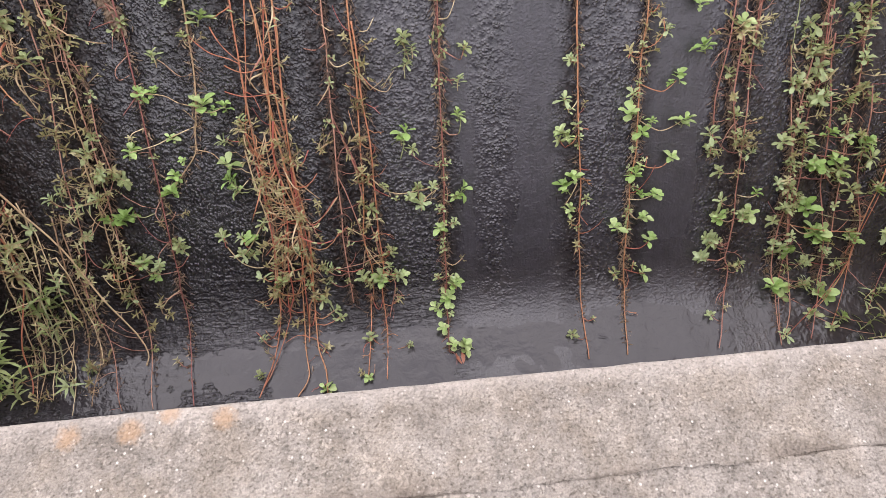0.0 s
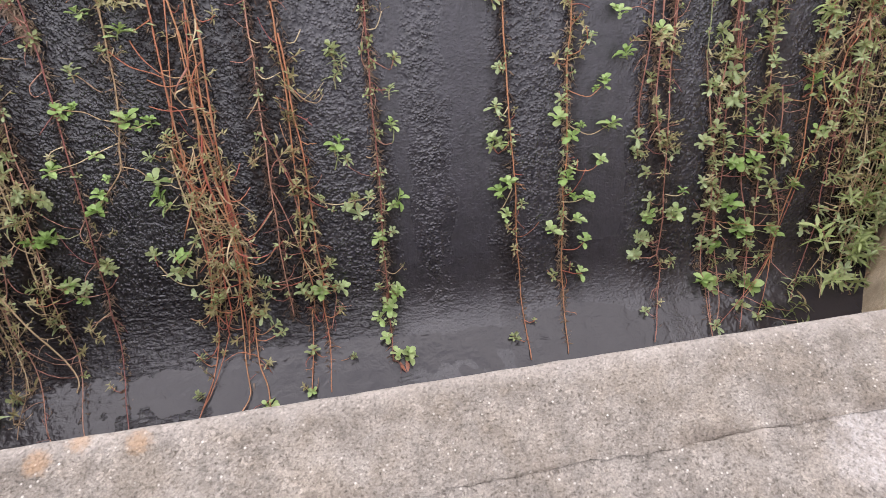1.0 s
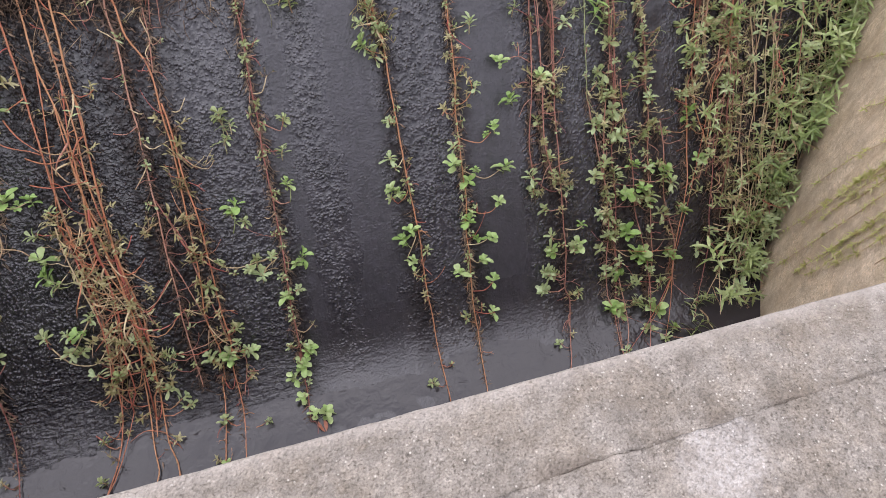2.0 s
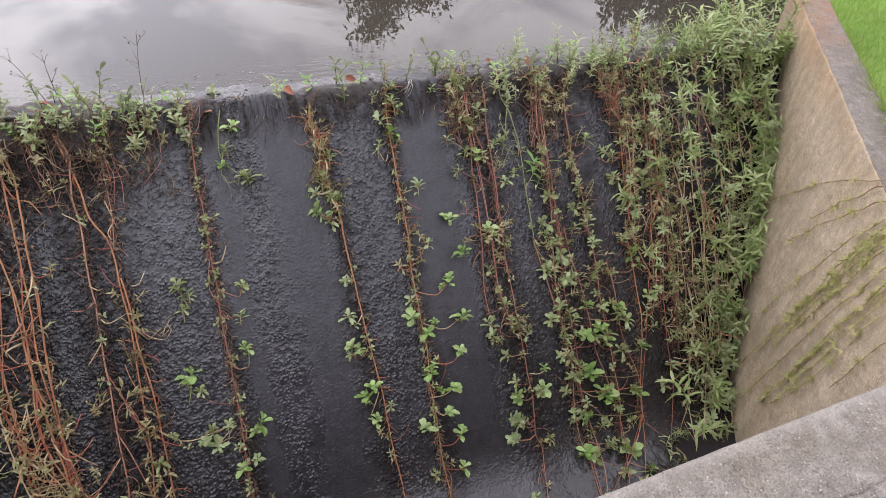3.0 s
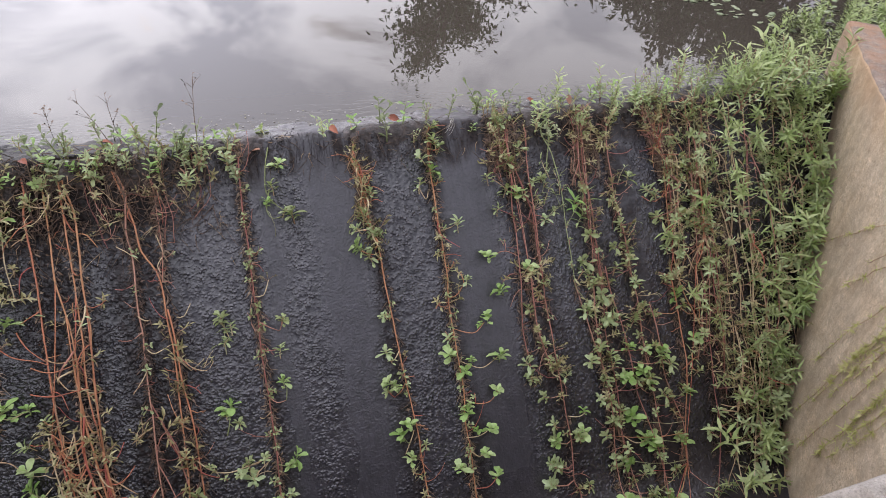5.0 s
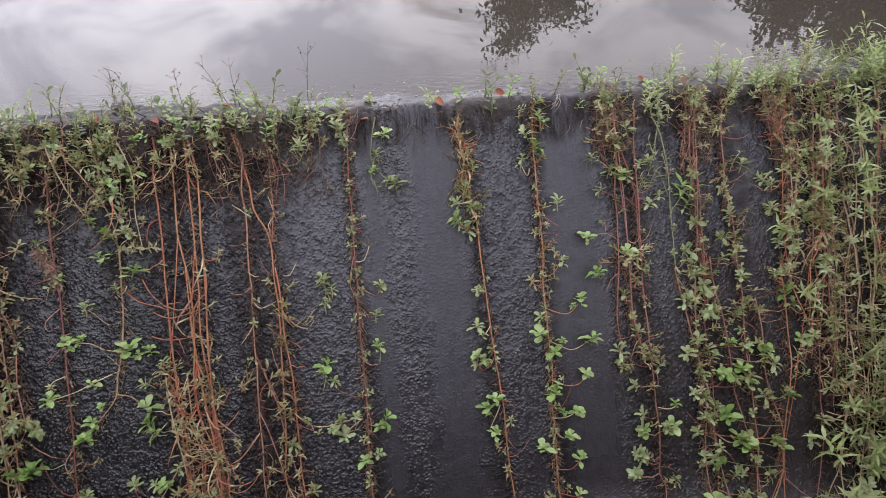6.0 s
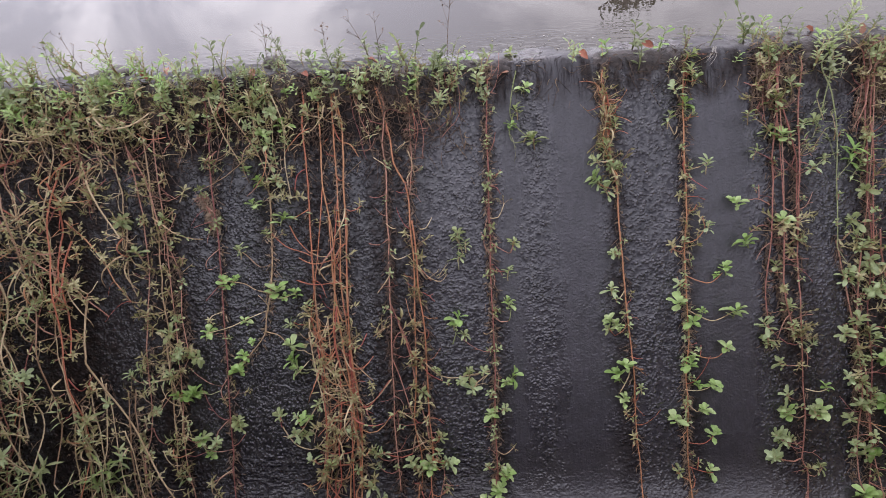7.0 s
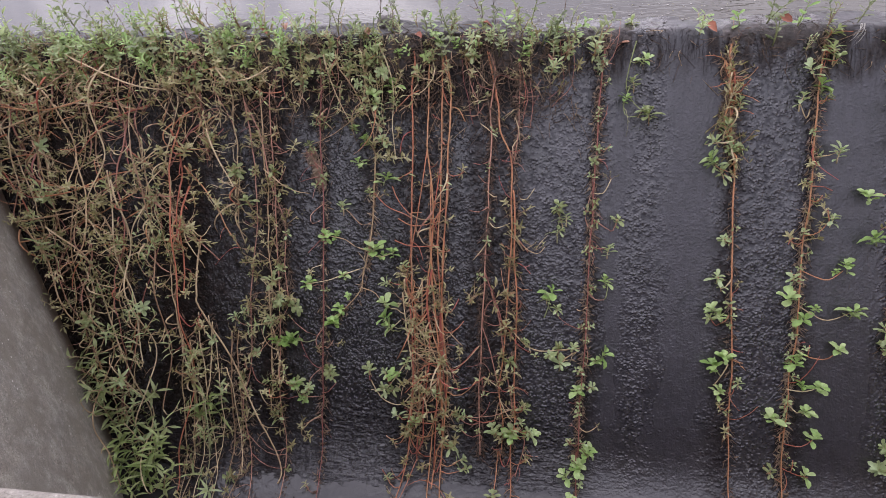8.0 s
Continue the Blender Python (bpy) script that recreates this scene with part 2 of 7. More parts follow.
col = k.mix(k.math("MULTIPLY", shelf, k.ramp(k.noise(9, 5, 0.65), (0.35, 0.35), (0.6, 1.0))), col, (0.072, 0.055, 0.051))
algae = k.attr("algae")
col = k.mix(k.math("MULTIPLY", algae, 0.84), col, (0.006, 0.006, 0.008))
rough_part = k.attr("ripple")
sheet = k.ramp(k.noise(24, 6, 0.75, 0.4, k.stretch(1.0, 0.55, 0.55)), (0.36, (0.018, 0.017, 0.022)), (0.64, (0.052, 0.049, 0.062)))
col = k.mix(rough_part, k.mix(0.6, col, sheet), col)
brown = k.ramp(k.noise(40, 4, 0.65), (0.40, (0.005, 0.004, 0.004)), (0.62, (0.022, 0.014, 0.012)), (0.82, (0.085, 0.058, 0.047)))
# mask also blackens gaps behind the tangle, painted shade from the plants
slime_shade = k.math("MAXIMUM", k.math("MULTIPLY", stain, k.ramp(k.noise(13, 5, 0.7), (0.34, 0.20), (0.56, 0.95))), k.ramp(stain, (0.72, 0.0), (0.98, 0.97)))
col = k.mix(slime_shade, col, brown)
col = k.mix(lip, col, k.ramp(k.noise(60, 3), (0.35, (0.012, 0.010, 0.010)), (0.7, (0.040, 0.030, 0.026))))
wobble = k.t.nodes.new("ShaderNodeVectorMath")
wobble.operation = "MULTIPLY_ADD"
wn = k.t.nodes.new("ShaderNodeTexNoise")
wn.inputs["Scale"].default_value = 40
k.link(k.pos, wn.inputs["Vector"]).link(wn.outputs["Color"], wobble.inputs[0])
wobble.inputs[1].default_value = (0.012, 0.012, 0.012)
k.link(k.pos, wobble.inputs[2])
# rounded grains that stand up through the film
dist = k.cells(56, vec=wobble.outputs[0])
grains = k.math("MULTIPLY", k.ramp(dist, (0.0, 1.0), (0.22, 0.88), (0.42, 0.40), (0.62, 0.0)), k.ramp(k.noise(26, 2), (0.36, 0.0), (0.54, 1.0)))
swell = k.noise(36, 3, 0.5)
patchy = k.ramp(k.noise(5.0, 4, 0.65), (0.30, 0.45), (0.62, 1.1))
streak = k.noise(30, 3, 0.55, vec=k.stretch(1.0, 0.10, 0.10))
rough_h = k.math("MULTIPLY", k.math("ADD", k.math("MULTIPLY", grains, 0.40), k.math("MULTIPLY", swell, 0.78)), k.math("MULTIPLY", patchy, k.math("ADD", 0.85, k.math("MULTIPLY", algae, 0.5))))
smooth_h = k.math("ADD", k.math("MULTIPLY", streak, 0.42), k.math("ADD", k.math("MULTIPLY", k.noise(70, 3, 0.6), 0.30), k.math("MULTIPLY", grains, 0.05)))
bare = k.math("SUBTRACT", 1.0, stain, True)
# blue-grey on the grain tops: sky glints painted into the colour
col = k.mix(k.math("MULTIPLY", k.math("MULTIPLY", grains, rough_part), k.math("MULTIPLY", bare, 0.26)), col, (0.115, 0.11, 0.135))
gloss = k.math("SUBTRACT", 0.36, k.math("MULTIPLY", rough_part, 0.24))
matt = k.math("MAXIMUM", lip, slime_shade)
gloss = k.math("ADD", gloss, k.math("MULTIPLY", matt, 0.30))
# the film shines on the grains; lower specular paints shade into the hollows between them
hollow_shade = k.ramp(k.math("ADD", k.math("MULTIPLY", grains, 0.22), swell), (0.38, 0.36), (0.56, 0.88), (0.75, 1.0))
wet = k.t.nodes.new("ShaderNodeMix")
k.link(rough_part, wet.inputs[0]).link(hollow_shade, wet.inputs[3])
wet.inputs[2].default_value = 0.70
wet = wet.outputs[0]
flood = k.ramp(k.math("ADD", k.attr("pooled"), k.math("MULTIPLY", k.math("SUBTRACT", k.noise(7, 4, 0.6), 0.5), 0.4)), (0.1, 0.0), (0.9, 1.0))   # deeper water towards the pool
col = k.mix(flood, col, k.mix(0.45, col, (0.022, 0.020, 0.024)))
gloss = k.math("MULTIPLY", gloss, k.math("SUBTRACT", 1.0, k.math("MULTIPLY", flood, 0.75)))
k.set(color=col, rough=gloss, spec=k.math("MULTIPLY", wet, k.math("SUBTRACT", 1.0, k.math("MULTIPLY", matt, 0.80))))
h = k.t.nodes.new("ShaderNodeMix")
k.link(rough_part, h.inputs[0]).link(smooth_h, h.inputs[2]).link(rough_h, h.inputs[3])
toe = k.math("MULTIPLY", k.attr("toe"), k.noise(30, 3, 0.5, 0.8, k.stretch(0.45, 1.5, 1.5)))
calm = k.math("SUBTRACT", 1.0, k.math("MULTIPLY", shelf, 0.75))
k.bump(k.math("MULTIPLY", k.math("ADD", h.outputs[0], k.math("MULTIPLY", toe, 1.1)), calm), 0.016, 1.0)
face_mat = k.m


def water(name, body, rough, waves, fine, height, spec=0.5):
    k = Mat(name)
    n1 = k.noise(waves, 3, 0.5, 0.6)
    n2 = k.noise(fine, 2, 0.5)
    k.set(color=body, rough=rough, spec=spec, ior=1.4)
    k.bump(k.math("ADD", n1, k.math("MULTIPLY", n2, 0.25)), height, 0.6)
    return k.m


k = Mat("murky_pond_water")
near = k.ramp(k.math("DIVIDE", k.axis(1), 10.0), (0.348, 1.0), (0.366, 0.6), (0.385, 0.10), (0.42, 0.0))
calm = k.math("ADD", k.noise(2.0, 3, 0.5, 0.6), k.math("MULTIPLY", k.noise(14, 2, 0.5), 0.25))
wavy = k.math("MULTIPLY", k.math("MULTIPLY", k.noise(13, 2, 0.45, 1.2, k.stretch(0.6, 1.3, 1.0)), 8.0), near)
k.set(color=(0.060, 0.050, 0.040), rough=0.006, spec=0.5, ior=1.4)
k.bump(k.math("ADD", calm, wavy), 0.0006, 0.6)
pond_mat = k.m
pool_mat = water("shallow_pool_water", (0.026, 0.023, 0.027), 0.03, 16.0, 60, 0.012, 0.70)


def leafy(name, a, b, c, rough=0.5, thin=0.0):
    k = Mat(name)
    tint = k.math("ADD", k.math("MULTIPLY", k.rand(), 0.55), k.math("MULTIPLY", k.island(), 0.45))
    col = k.ramp(tint, (0.1, a), (0.5, b), (0.9, c))
    col = k.mix(0.35, col, k.ramp(k.noise(60, 3), (0.3, 0.55), (0.7, 1.45)), "MULTIPLY")
    k.set(color=col, rough=rough, spec=0.35)
    k.b.inputs["Transmission Weight"].default_value = 0.0
    k.b.inputs["Subsurface Weight"].default_value = 0.0
    k.bump(k.noise(120, 2), 0.002, 0.4)
    if thin:
        glow = k.t.nodes.new("ShaderNodeBsdfTranslucent")
        k.link(k.mix(0.5, col, (0.35, 0.45, 0.08), "MIX"), glow.inputs["Color"])
        mixed = k.t.nodes.new("ShaderNodeMixShader")
        mixed.inputs[0].default_value = thin
        k.link(k.b.outputs[0], mixed.inputs[1]).link(glow.outputs[0], mixed.inputs[2])
        k.link(mixed.outputs[0], k.t.nodes["Material Output"].inputs["Surface"])
    return k.m


leaf_green = leafy("fresh_green_leaf", (0.21, 0.35, 0.09), (0.34, 0.50, 0.17), (0.48, 0.58, 0.28), 0.36, thin=0.25)
leaf_crest = leafy("crest_plant_leaf", (0.09, 0.115, 0.05), (0.185, 0.22, 0.105), (0.32, 0.35, 0.20), 0.42, thin=0.25)
leaf_olive = leafy("olive_leaf", (0.23, 0.26, 0.11), (0.40, 0.46, 0.23), (0.47, 0.57, 0.32), 0.38, thin=0.35)
leaf_dull = leafy("muddy_leaf", (0.18, 0.15, 0.07), (0.33, 0.295, 0.14), (0.49, 0.455, 0.26), 0.45, thin=0.2)
leaf_lance = leafy("willow_green_leaf", (0.17, 0.24, 0.08), (0.32, 0.40, 0.15), (0.50, 0.56, 0.28), 0.36, thin=0.25)
leaf_grass = leafy("yellow_green_runner", (0.40, 0.43, 0.13), (0.57, 0.56, 0.22), (0.60, 0.53, 0.30), thin=0.3)
grass_mat = leafy("lawn_grass", (0.15, 0.26, 0.05), (0.27, 0.40, 0.09), (0.44, 0.47, 0.18), thin=0.25)
pad_mat = leafy("lily_pad_green", (0.11, 0.15, 0.07), (0.20, 0.24, 0.13), (0.32, 0.34, 0.22), 0.4)
crown_mat = leafy("tree_leaf", (0.025, 0.04, 0.012), (0.04, 0.06, 0.018), (0.06, 0.085, 0.03))
fallen_mat = leafy("fallen_orange_leaf", (0.24, 0.075, 0.05), (0.38, 0.14, 0.085), (0.32, 0.18, 0.12))


def stalk(name, a, b, c):
    k = Mat(name)
    tint = k.math("ADD", k.math("MULTIPLY", k.rand(), 0.75), k.math("ADD", k.math("MULTIPLY", k.island(), 0.1), k.math("MULTIPLY", k.noise(9, 3), 0.35)))
    k.set(color=k.ramp(tint, (0.15, a), (0.5, b), (0.85, c)), rough=0.5, spec=0.4)
    k.bump(k.noise(140, 2), 0.002, 0.5)
    return k.m


stem_red = stalk("red_stem", (0.34, 0.07, 0.065), (0.44, 0.15, 0.085), (0.48, 0.24, 0.12))
stem_brown = stalk("russet_stem", (0.19, 0.06, 0.06), (0.33, 0.13, 0.10), (0.42, 0.22, 0.155))
stem_tan = stalk("straw_stem", (0.24, 0.13, 0.08), (0.44, 0.305, 0.175), (0.57, 0.45, 0.28))
stem_green = stalk("green_stem", (0.21, 0.24, 0.09), (0.28, 0.32, 0.14), (0.31, 0.30, 0.17))
root_mat = stalk("dark_root", (0.03, 0.02, 0.015), (0.075, 0.05, 0.037), (0.16, 0.105, 0.075))
thatch_mat = stalk("withered_brown", (0.07, 0.04, 0.03), (0.15, 0.095, 0.065), (0.24, 0.175, 0.115))
twig_mat = stalk("dead_twig", (0.08, 0.05, 0.035), (0.14, 0.09, 0.06), (0.18, 0.12, 0.08))

k = Mat("grassy_soil")
soil = k.noise(1.2, 6, 0.65)
k.set(color=k.mix(k.ramp(soil, (0.35, 0.0), (0.65, 1.0)), (0.12, 0.23, 0.035), (0.20, 0.35, 0.06)), rough=0.95, spec=0.2)
k.bump(k.noise(60, 4), 0.02, 0.7)
ground_mat = k.m
k = Mat("mud_stone")
k.set(color=k.ramp(k.noise(20, 5), (0.3, (0.06, 0.05, 0.045)), (0.7, (0.15, 0.13, 0.115))), rough=0.6)
k.bump(k.noise(70, 3), 0.006, 0.8)
stone_mat = k.m


# ---------------------------------------------------------------- mesh helpers
class Geo:
    def __init__(self):
        self.v, self.f, self.mi, self.use = [], [], [], 0

    def add(self, verts, faces):
        n = len(self.v)
        self.v += [tuple(p) for p in verts]
        self.f += [tuple(i + n for i in q) for q in faces]
        self.mi += [self.use] * len(faces)

    def tube(self, pts, r0, r1=None, sides=5):
        pts = [Vector(p) for p in pts]
        r1 = r0 if r1 is None else r1
        verts, faces = [], []
        for i, p in enumerate(pts):
            d = (pts[min(i + 1, len(pts) - 1)] - pts[max(i - 1, 0)]).normalized()
            a = d.orthogonal().normalized() if abs(d.x) > 0.9 else d.cross(Vector((1, 0, 0))).normalized()
            b = d.cross(a)
            r = r0 + (r1 - r0) * i / max(len(pts) - 1, 1)
            verts += [p + r * (math.cos(q) * a + math.sin(q) * b) for q in (2 * math.pi * j / sides for j in range(sides))]
        for i in range(len(pts) - 1):
            for j in range(sides):
                faces.append((i * sides + j, i * sides + (j + 1) % sides, (i + 1) * sides + (j + 1) % sides, (i + 1) * sides + j))
        faces.append(tuple(range(sides))[::-1])
        faces.append(tuple((len(pts) - 1) * sides + j for j in range(sides)))
        self.add(verts, faces)

    def leaf(self, base, way, up, length, width, shape, curl=0.25, fold=0.25):
        base, way = Vector(base), Vector(way).normalized()
        side = way.cross(Vector(up))
        if side.length < 1e-4:
            side = way.orthogonal()
        side.normalize()
        nrm = side.cross(way).normalized()
        verts, faces = [], []
        for t, w in shape:
            mid = base + way * (t * length) - nrm * (curl * length * t * t)
            lift = nrm * (fold * w * width * 0.5)
            verts += [mid - side * (w * width * 0.5) + lift, mid, mid + side * (w * width * 0.5) + lift]
        for i in range(len(shape) - 1):
            a = 3 * i
            faces += [(a, a + 1, a + 4, a + 3), (a + 1, a + 2, a + 5, a + 4)]
        self.add(verts, faces)

    def mesh(self, name, mats, smooth=True):
        me = bpy.data.meshes.new(name)
        me.from_pydata(self.v, [], self.f)
        for m in mats if isinstance(mats, (list, tuple)) else [mats]:
            me.materials.append(m)
        if smooth:
            me.polygons.foreach_set("use_smooth", [True] * len(me.polygons))
        if self.mi and max(self.mi) > 0:
            me.polygons.foreach_set("material_index", self.mi)
        me.update()
        return me


SPOON = ((0, 0.14), (0.28, 0.46), (0.60, 1.0), (0.86, 0.94), (1.0, 0.34))
LANCE = ((0, 0.15), (0.25, 0.8), (0.55, 1.0), (0.82, 0.5), (1.0, 0.06))
BLADE = ((0, 1.0), (0.5, 0.7), (1.0, 0.08))


def place(name, mesh, parent=None, m=None, label=""):
    ob = new(name, mesh)
    if parent is not None:
        ob.parent = parent
    if m is not None:
        ob.matrix_basis = m
    return tagged(ob, label) if label else ob


def thing(name, at, label, category, group="", kind=""):
    ob = new(name)
    ob.empty_display_size = 0.05
    ob.location = at
    return tagged(ob, label, category, group, kind)


def grid_mesh(name, xs, ys, fn, mat):
    g = Geo()
    g.v = [tuple(fn(x, y)) for y in ys for x in xs]
    n = len(xs)
    g.f = [(j * n + i, j * n + i + 1, (j + 1) * n + i + 1, (j + 1) * n + i) for j in range(len(ys) - 1) for i in range(n - 1)]
    return g.mesh(name, mat)


def span(a, b, step):
    n = max(1, round((b - a) / step))
    return [a + (b - a) * i / n for i in range(n + 1)]


# ---------------------------------------------------------------- the weir and its basin
FOOT = Vector((0, 2.658, -0.780))
DOWN = Vector((0, -0.6428, -0.7660))
OUT = Vector((0, -0.7660, 0.6428))
FLOOR_Z, POOL_Z, POND_Z, CREST_S, TOE_S = -2.10, -2.046, -0.115, -0.88, 1.42


def on_face(x, s, h=0.0):
    p = profile(s)
    return Vector((x, p.y, p.z)) + OUT * h


def profile(s):
    """Points over the crest and its silty shelf, down the face, round the toe and along the floor."""
    if s < CREST_S:                                   # worn edge, then a shelf that dips back into the pond
        u, arc = CREST_S - s, 0.09
        p = FOOT + DOWN * CREST_S
        for i in range(6):
            step = min(max(u - arc * i / 6, 0.0), arc / 6)
            ang = radians(50 - 56 * (i + 0.5) / 6)
            p = p + Vector((0, math.cos(ang), math.sin(ang))) * step
        if u > arc:
            p = p + Vector((0, u - arc, -0.19 * (u - arc)))
        return p
    if s < TOE_S:
        return FOOT + DOWN * s
    p = FOOT + DOWN * TOE_S                           # rounded toe, then the floor
    u, arc = s - TOE_S, 0.40
    n = 8
    for i in range(n):
        step = min(max(u - arc * i / n, 0.0), arc / n)
        ang = radians(50) * (1 - (i + 0.5) / n)
        p = p - Vector((0, math.cos(ang), math.sin(ang))) * step
    if u > arc:
        p = p + Vector((0, -(u - arc), 0))
    return p


BANDS = ((-0.08, 0.05), (0.26, 0.52), (1.05, 1.38), (2.26, 2.36))


def ripple_at(x, s):
    """How rough the running film is: smooth sheets where the flow is thick."""
    wob = 0.08 * noise.noise(Vector((x * 2, s * 1.7, 3))) + 0.05 * noise.noise(Vector((x * 9, s * 7, 13)))
    r = 1.0
    for a, b in BANDS:
        d = max(a - (x + wob), (x + wob) - b)
        r = min(r, min(max(d / 0.13 + 0.50, 0.12), 1.0))
    return r


face_xs = span(-4.9, -3.98, 0.06) + span(-3.965, 4.4, 0.016) + span(4.45, 5.3, 0.06)
face_ss = span(-1.6, -1.40, 0.05) + span(-1.38, 1.78, 0.016) + span(1.82, 2.9, 0.05)


def face_point(x, s):
    p = profile(s)
    r = ripple_at(x, s)
    q = noise.noise(Vector((x * 24, s * 28, 0))) * 0.003 + noise.noise(Vector((x * 9, s * 7, 7))) * 0.003
    lip = max(0.0, 1 - abs(s + 0.86) / 0.20)
    q += lip * (0.022 * noise.noise(Vector((x * 6, s * 5, 61))) + 0.020 * noise.noise(Vector((x * 17, s * 11, 62))) + 0.010 * noise.noise(Vector((x * 40, s * 30, 63)))) * (0.3 if 0.2 < x < 0.42 else 1.0)
    if s < -0.92:
        p.z += min(1.0, (-0.92 - s) / 0.08) * (0.012 * noise.noise(Vector((x * 4, s * 9, 64))) + 0.010 * noise.noise(Vector((x * 13, s * 22, 65))) + 0.005 * noise.noise(Vector((x * 38, s * 44, 66))))
    return Vector((x, p.y, p.z)) + OUT * (q * (0.15 + 0.85 * r) + 0.012 * noise.noise(Vector((x * 1.7, s * 1.3, 5))))


face_me = grid_mesh("weir_face", face_xs, face_ss, face_point, face_mat)
att = face_me.attributes.new("ripple", "FLOAT", "POINT")
att.data.foreach_set("value", [ripple_at(x, s) * (1.0 if s < 1.4 else max(0.25, 1 - 2.5 * (s - 1.4))) for s in face_ss for x in face_xs])


def silt_at(x, s):
    """Pale silt under the water at the toe, most of it in the middle of the weir."""
    edge = 1.28 + 0.10 * noise.noise(Vector((x * 2.5, 0, 6))) + 0.25 * min(1.0, max(0.0, abs(x - 0.45) - 0.7))
    rim = 0.8 * min(1.0, max(0.0, (-0.93 + 0.06 * noise.noise(Vector((x * 4, 0, 16))) - s) / 0.05))
    return max(0.6 * rim, min(1.0, max(0.0, (s - edge) / 0.35)))


att = face_me.attributes.new("silt", "FLOAT", "POINT")
att.data.foreach_set("value", [silt_at(x, s) for s in face_ss for x in face_xs])


def stain_shade_at(x, s):
    """Brown algae and mud round the stems and under the root mats, plus painted plant shade."""
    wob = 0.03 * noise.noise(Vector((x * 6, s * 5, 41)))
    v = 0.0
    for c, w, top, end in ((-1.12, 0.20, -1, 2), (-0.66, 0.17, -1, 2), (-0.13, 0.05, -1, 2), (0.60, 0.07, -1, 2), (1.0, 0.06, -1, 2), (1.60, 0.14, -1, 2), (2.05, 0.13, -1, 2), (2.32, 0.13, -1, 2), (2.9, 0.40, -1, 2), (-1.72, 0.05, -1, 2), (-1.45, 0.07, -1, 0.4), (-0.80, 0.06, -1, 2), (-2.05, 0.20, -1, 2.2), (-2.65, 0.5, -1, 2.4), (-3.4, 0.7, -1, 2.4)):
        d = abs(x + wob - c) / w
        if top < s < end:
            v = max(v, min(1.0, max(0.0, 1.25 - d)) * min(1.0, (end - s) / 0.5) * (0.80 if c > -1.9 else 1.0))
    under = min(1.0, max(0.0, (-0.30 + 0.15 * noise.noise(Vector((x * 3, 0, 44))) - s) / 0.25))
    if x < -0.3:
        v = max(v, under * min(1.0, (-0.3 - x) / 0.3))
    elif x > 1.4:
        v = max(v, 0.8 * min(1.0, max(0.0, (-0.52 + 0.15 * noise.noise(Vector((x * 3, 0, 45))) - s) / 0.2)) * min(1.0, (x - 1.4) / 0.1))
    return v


def lip_at(x, s):
    """Dark algae that hangs in strings over the edge of the crest."""
    low = -0.66 + 0.12 * noise.noise(Vector((x * 4, 0, 51))) + 0.10 * noise.noise(Vector((x * 14, 0, 52)))
    a = min(1.0, max(0.0, (low - s) / 0.10)) * min(1.0, max(0.0, (s + 0.95 + 0.04 * noise.noise(Vector((x * 8, 0, 53)))) / 0.03))
    return a * (0.35 if 0.2 < x < 0.42 else 1.0)


def shelf_at(x, s):
    """Pinkish silt on the shallow shelf behind the edge."""
    return min(1.0, max(0.0, (-0.91 + 0.05 * noise.noise(Vector((x * 5, 0, 16))) + 0.04 * noise.noise(Vector((x * 19, 0, 17))) - s) / 0.04))


def toe_at(x, s):
    """Wavelets where the sheet of water runs out into the pool."""
    return min(1.0, max(0.0, (s - 1.15) / 0.35)) * min(1.0, max(0.15, (0.1 - x) / 0.4))


def pooled_at(x, s):
    """Where the film deepens into the pool."""
    return min(1.0, max(0.0, (s - 1.22) / 0.28))


def algae_at(x, s):
    """Black algae, thickest on the half by the grey wall and low down."""
    edge = -0.35 + 0.30 * (s - 0.5) + 0.35 * noise.noise(Vector((x * 1.5, s * 1.2, 81))) + 0.12 * noise.noise(Vector((x * 6, s * 5, 82)))
    return min(1.0, max(0.0, (edge - x) / 0.45))


for field, fn in (("algae", algae_at), ("stain", stain_shade_at), ("lip", lip_at), ("shelf", shelf_at), ("toe", toe_at), ("pooled", pooled_at)):
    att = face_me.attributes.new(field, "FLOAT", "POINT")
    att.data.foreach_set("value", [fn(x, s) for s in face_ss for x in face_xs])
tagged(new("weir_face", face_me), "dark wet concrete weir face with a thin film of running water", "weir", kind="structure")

TOE_LINE = [profile(TOE_S - 0.5 + 0.01 * i) for i in range(92)]


def bed_z(y):
    """Height of the weir face under a point near the toe."""
    return min(TOE_LINE, key=lambda p: abs(p.y - y)).z


SHORE = min(TOE_LINE, key=lambda p: abs(p.z - POOL_Z)).y


def pool_point(x, y):
    wave = 0.009 * noise.noise(Vector((x * 24, y * 52, 5))) + 0.006 * noise.noise(Vector((x * 5, y * 7, 2))) + 0.007 * noise.noise(Vector((x * 11, y * 22, 4)))
    live = min(1.0, max(0.15, (y - 1.12) * 4.0)) * (1.0 if x < 0.0 else max(0.45, 1 - 1.5 * x))
    level = POOL_Z + wave * live
    bed = bed_z(y)                                    # the water climbs a little way up the slope as a thinning film
    film = bed + 0.012 * noise.noise(Vector((x * 1.7, 1.2, 5))) + 0.007 * noise.noise(Vector((x * 4.5, y * 3, 15))) - 0.10 * max(0.0, y - SHORE) + 0.005 * noise.noise(Vector((x * 9, y * 9, 8)))
    gap = max(0.0, 1 - abs(level - film) / 0.05)
    return (x, y, max(level, film) + 0.05 * gap * gap * 0.25 * min(1.0, max(0.0, (y - SHORE + 0.30) / 0.3)))


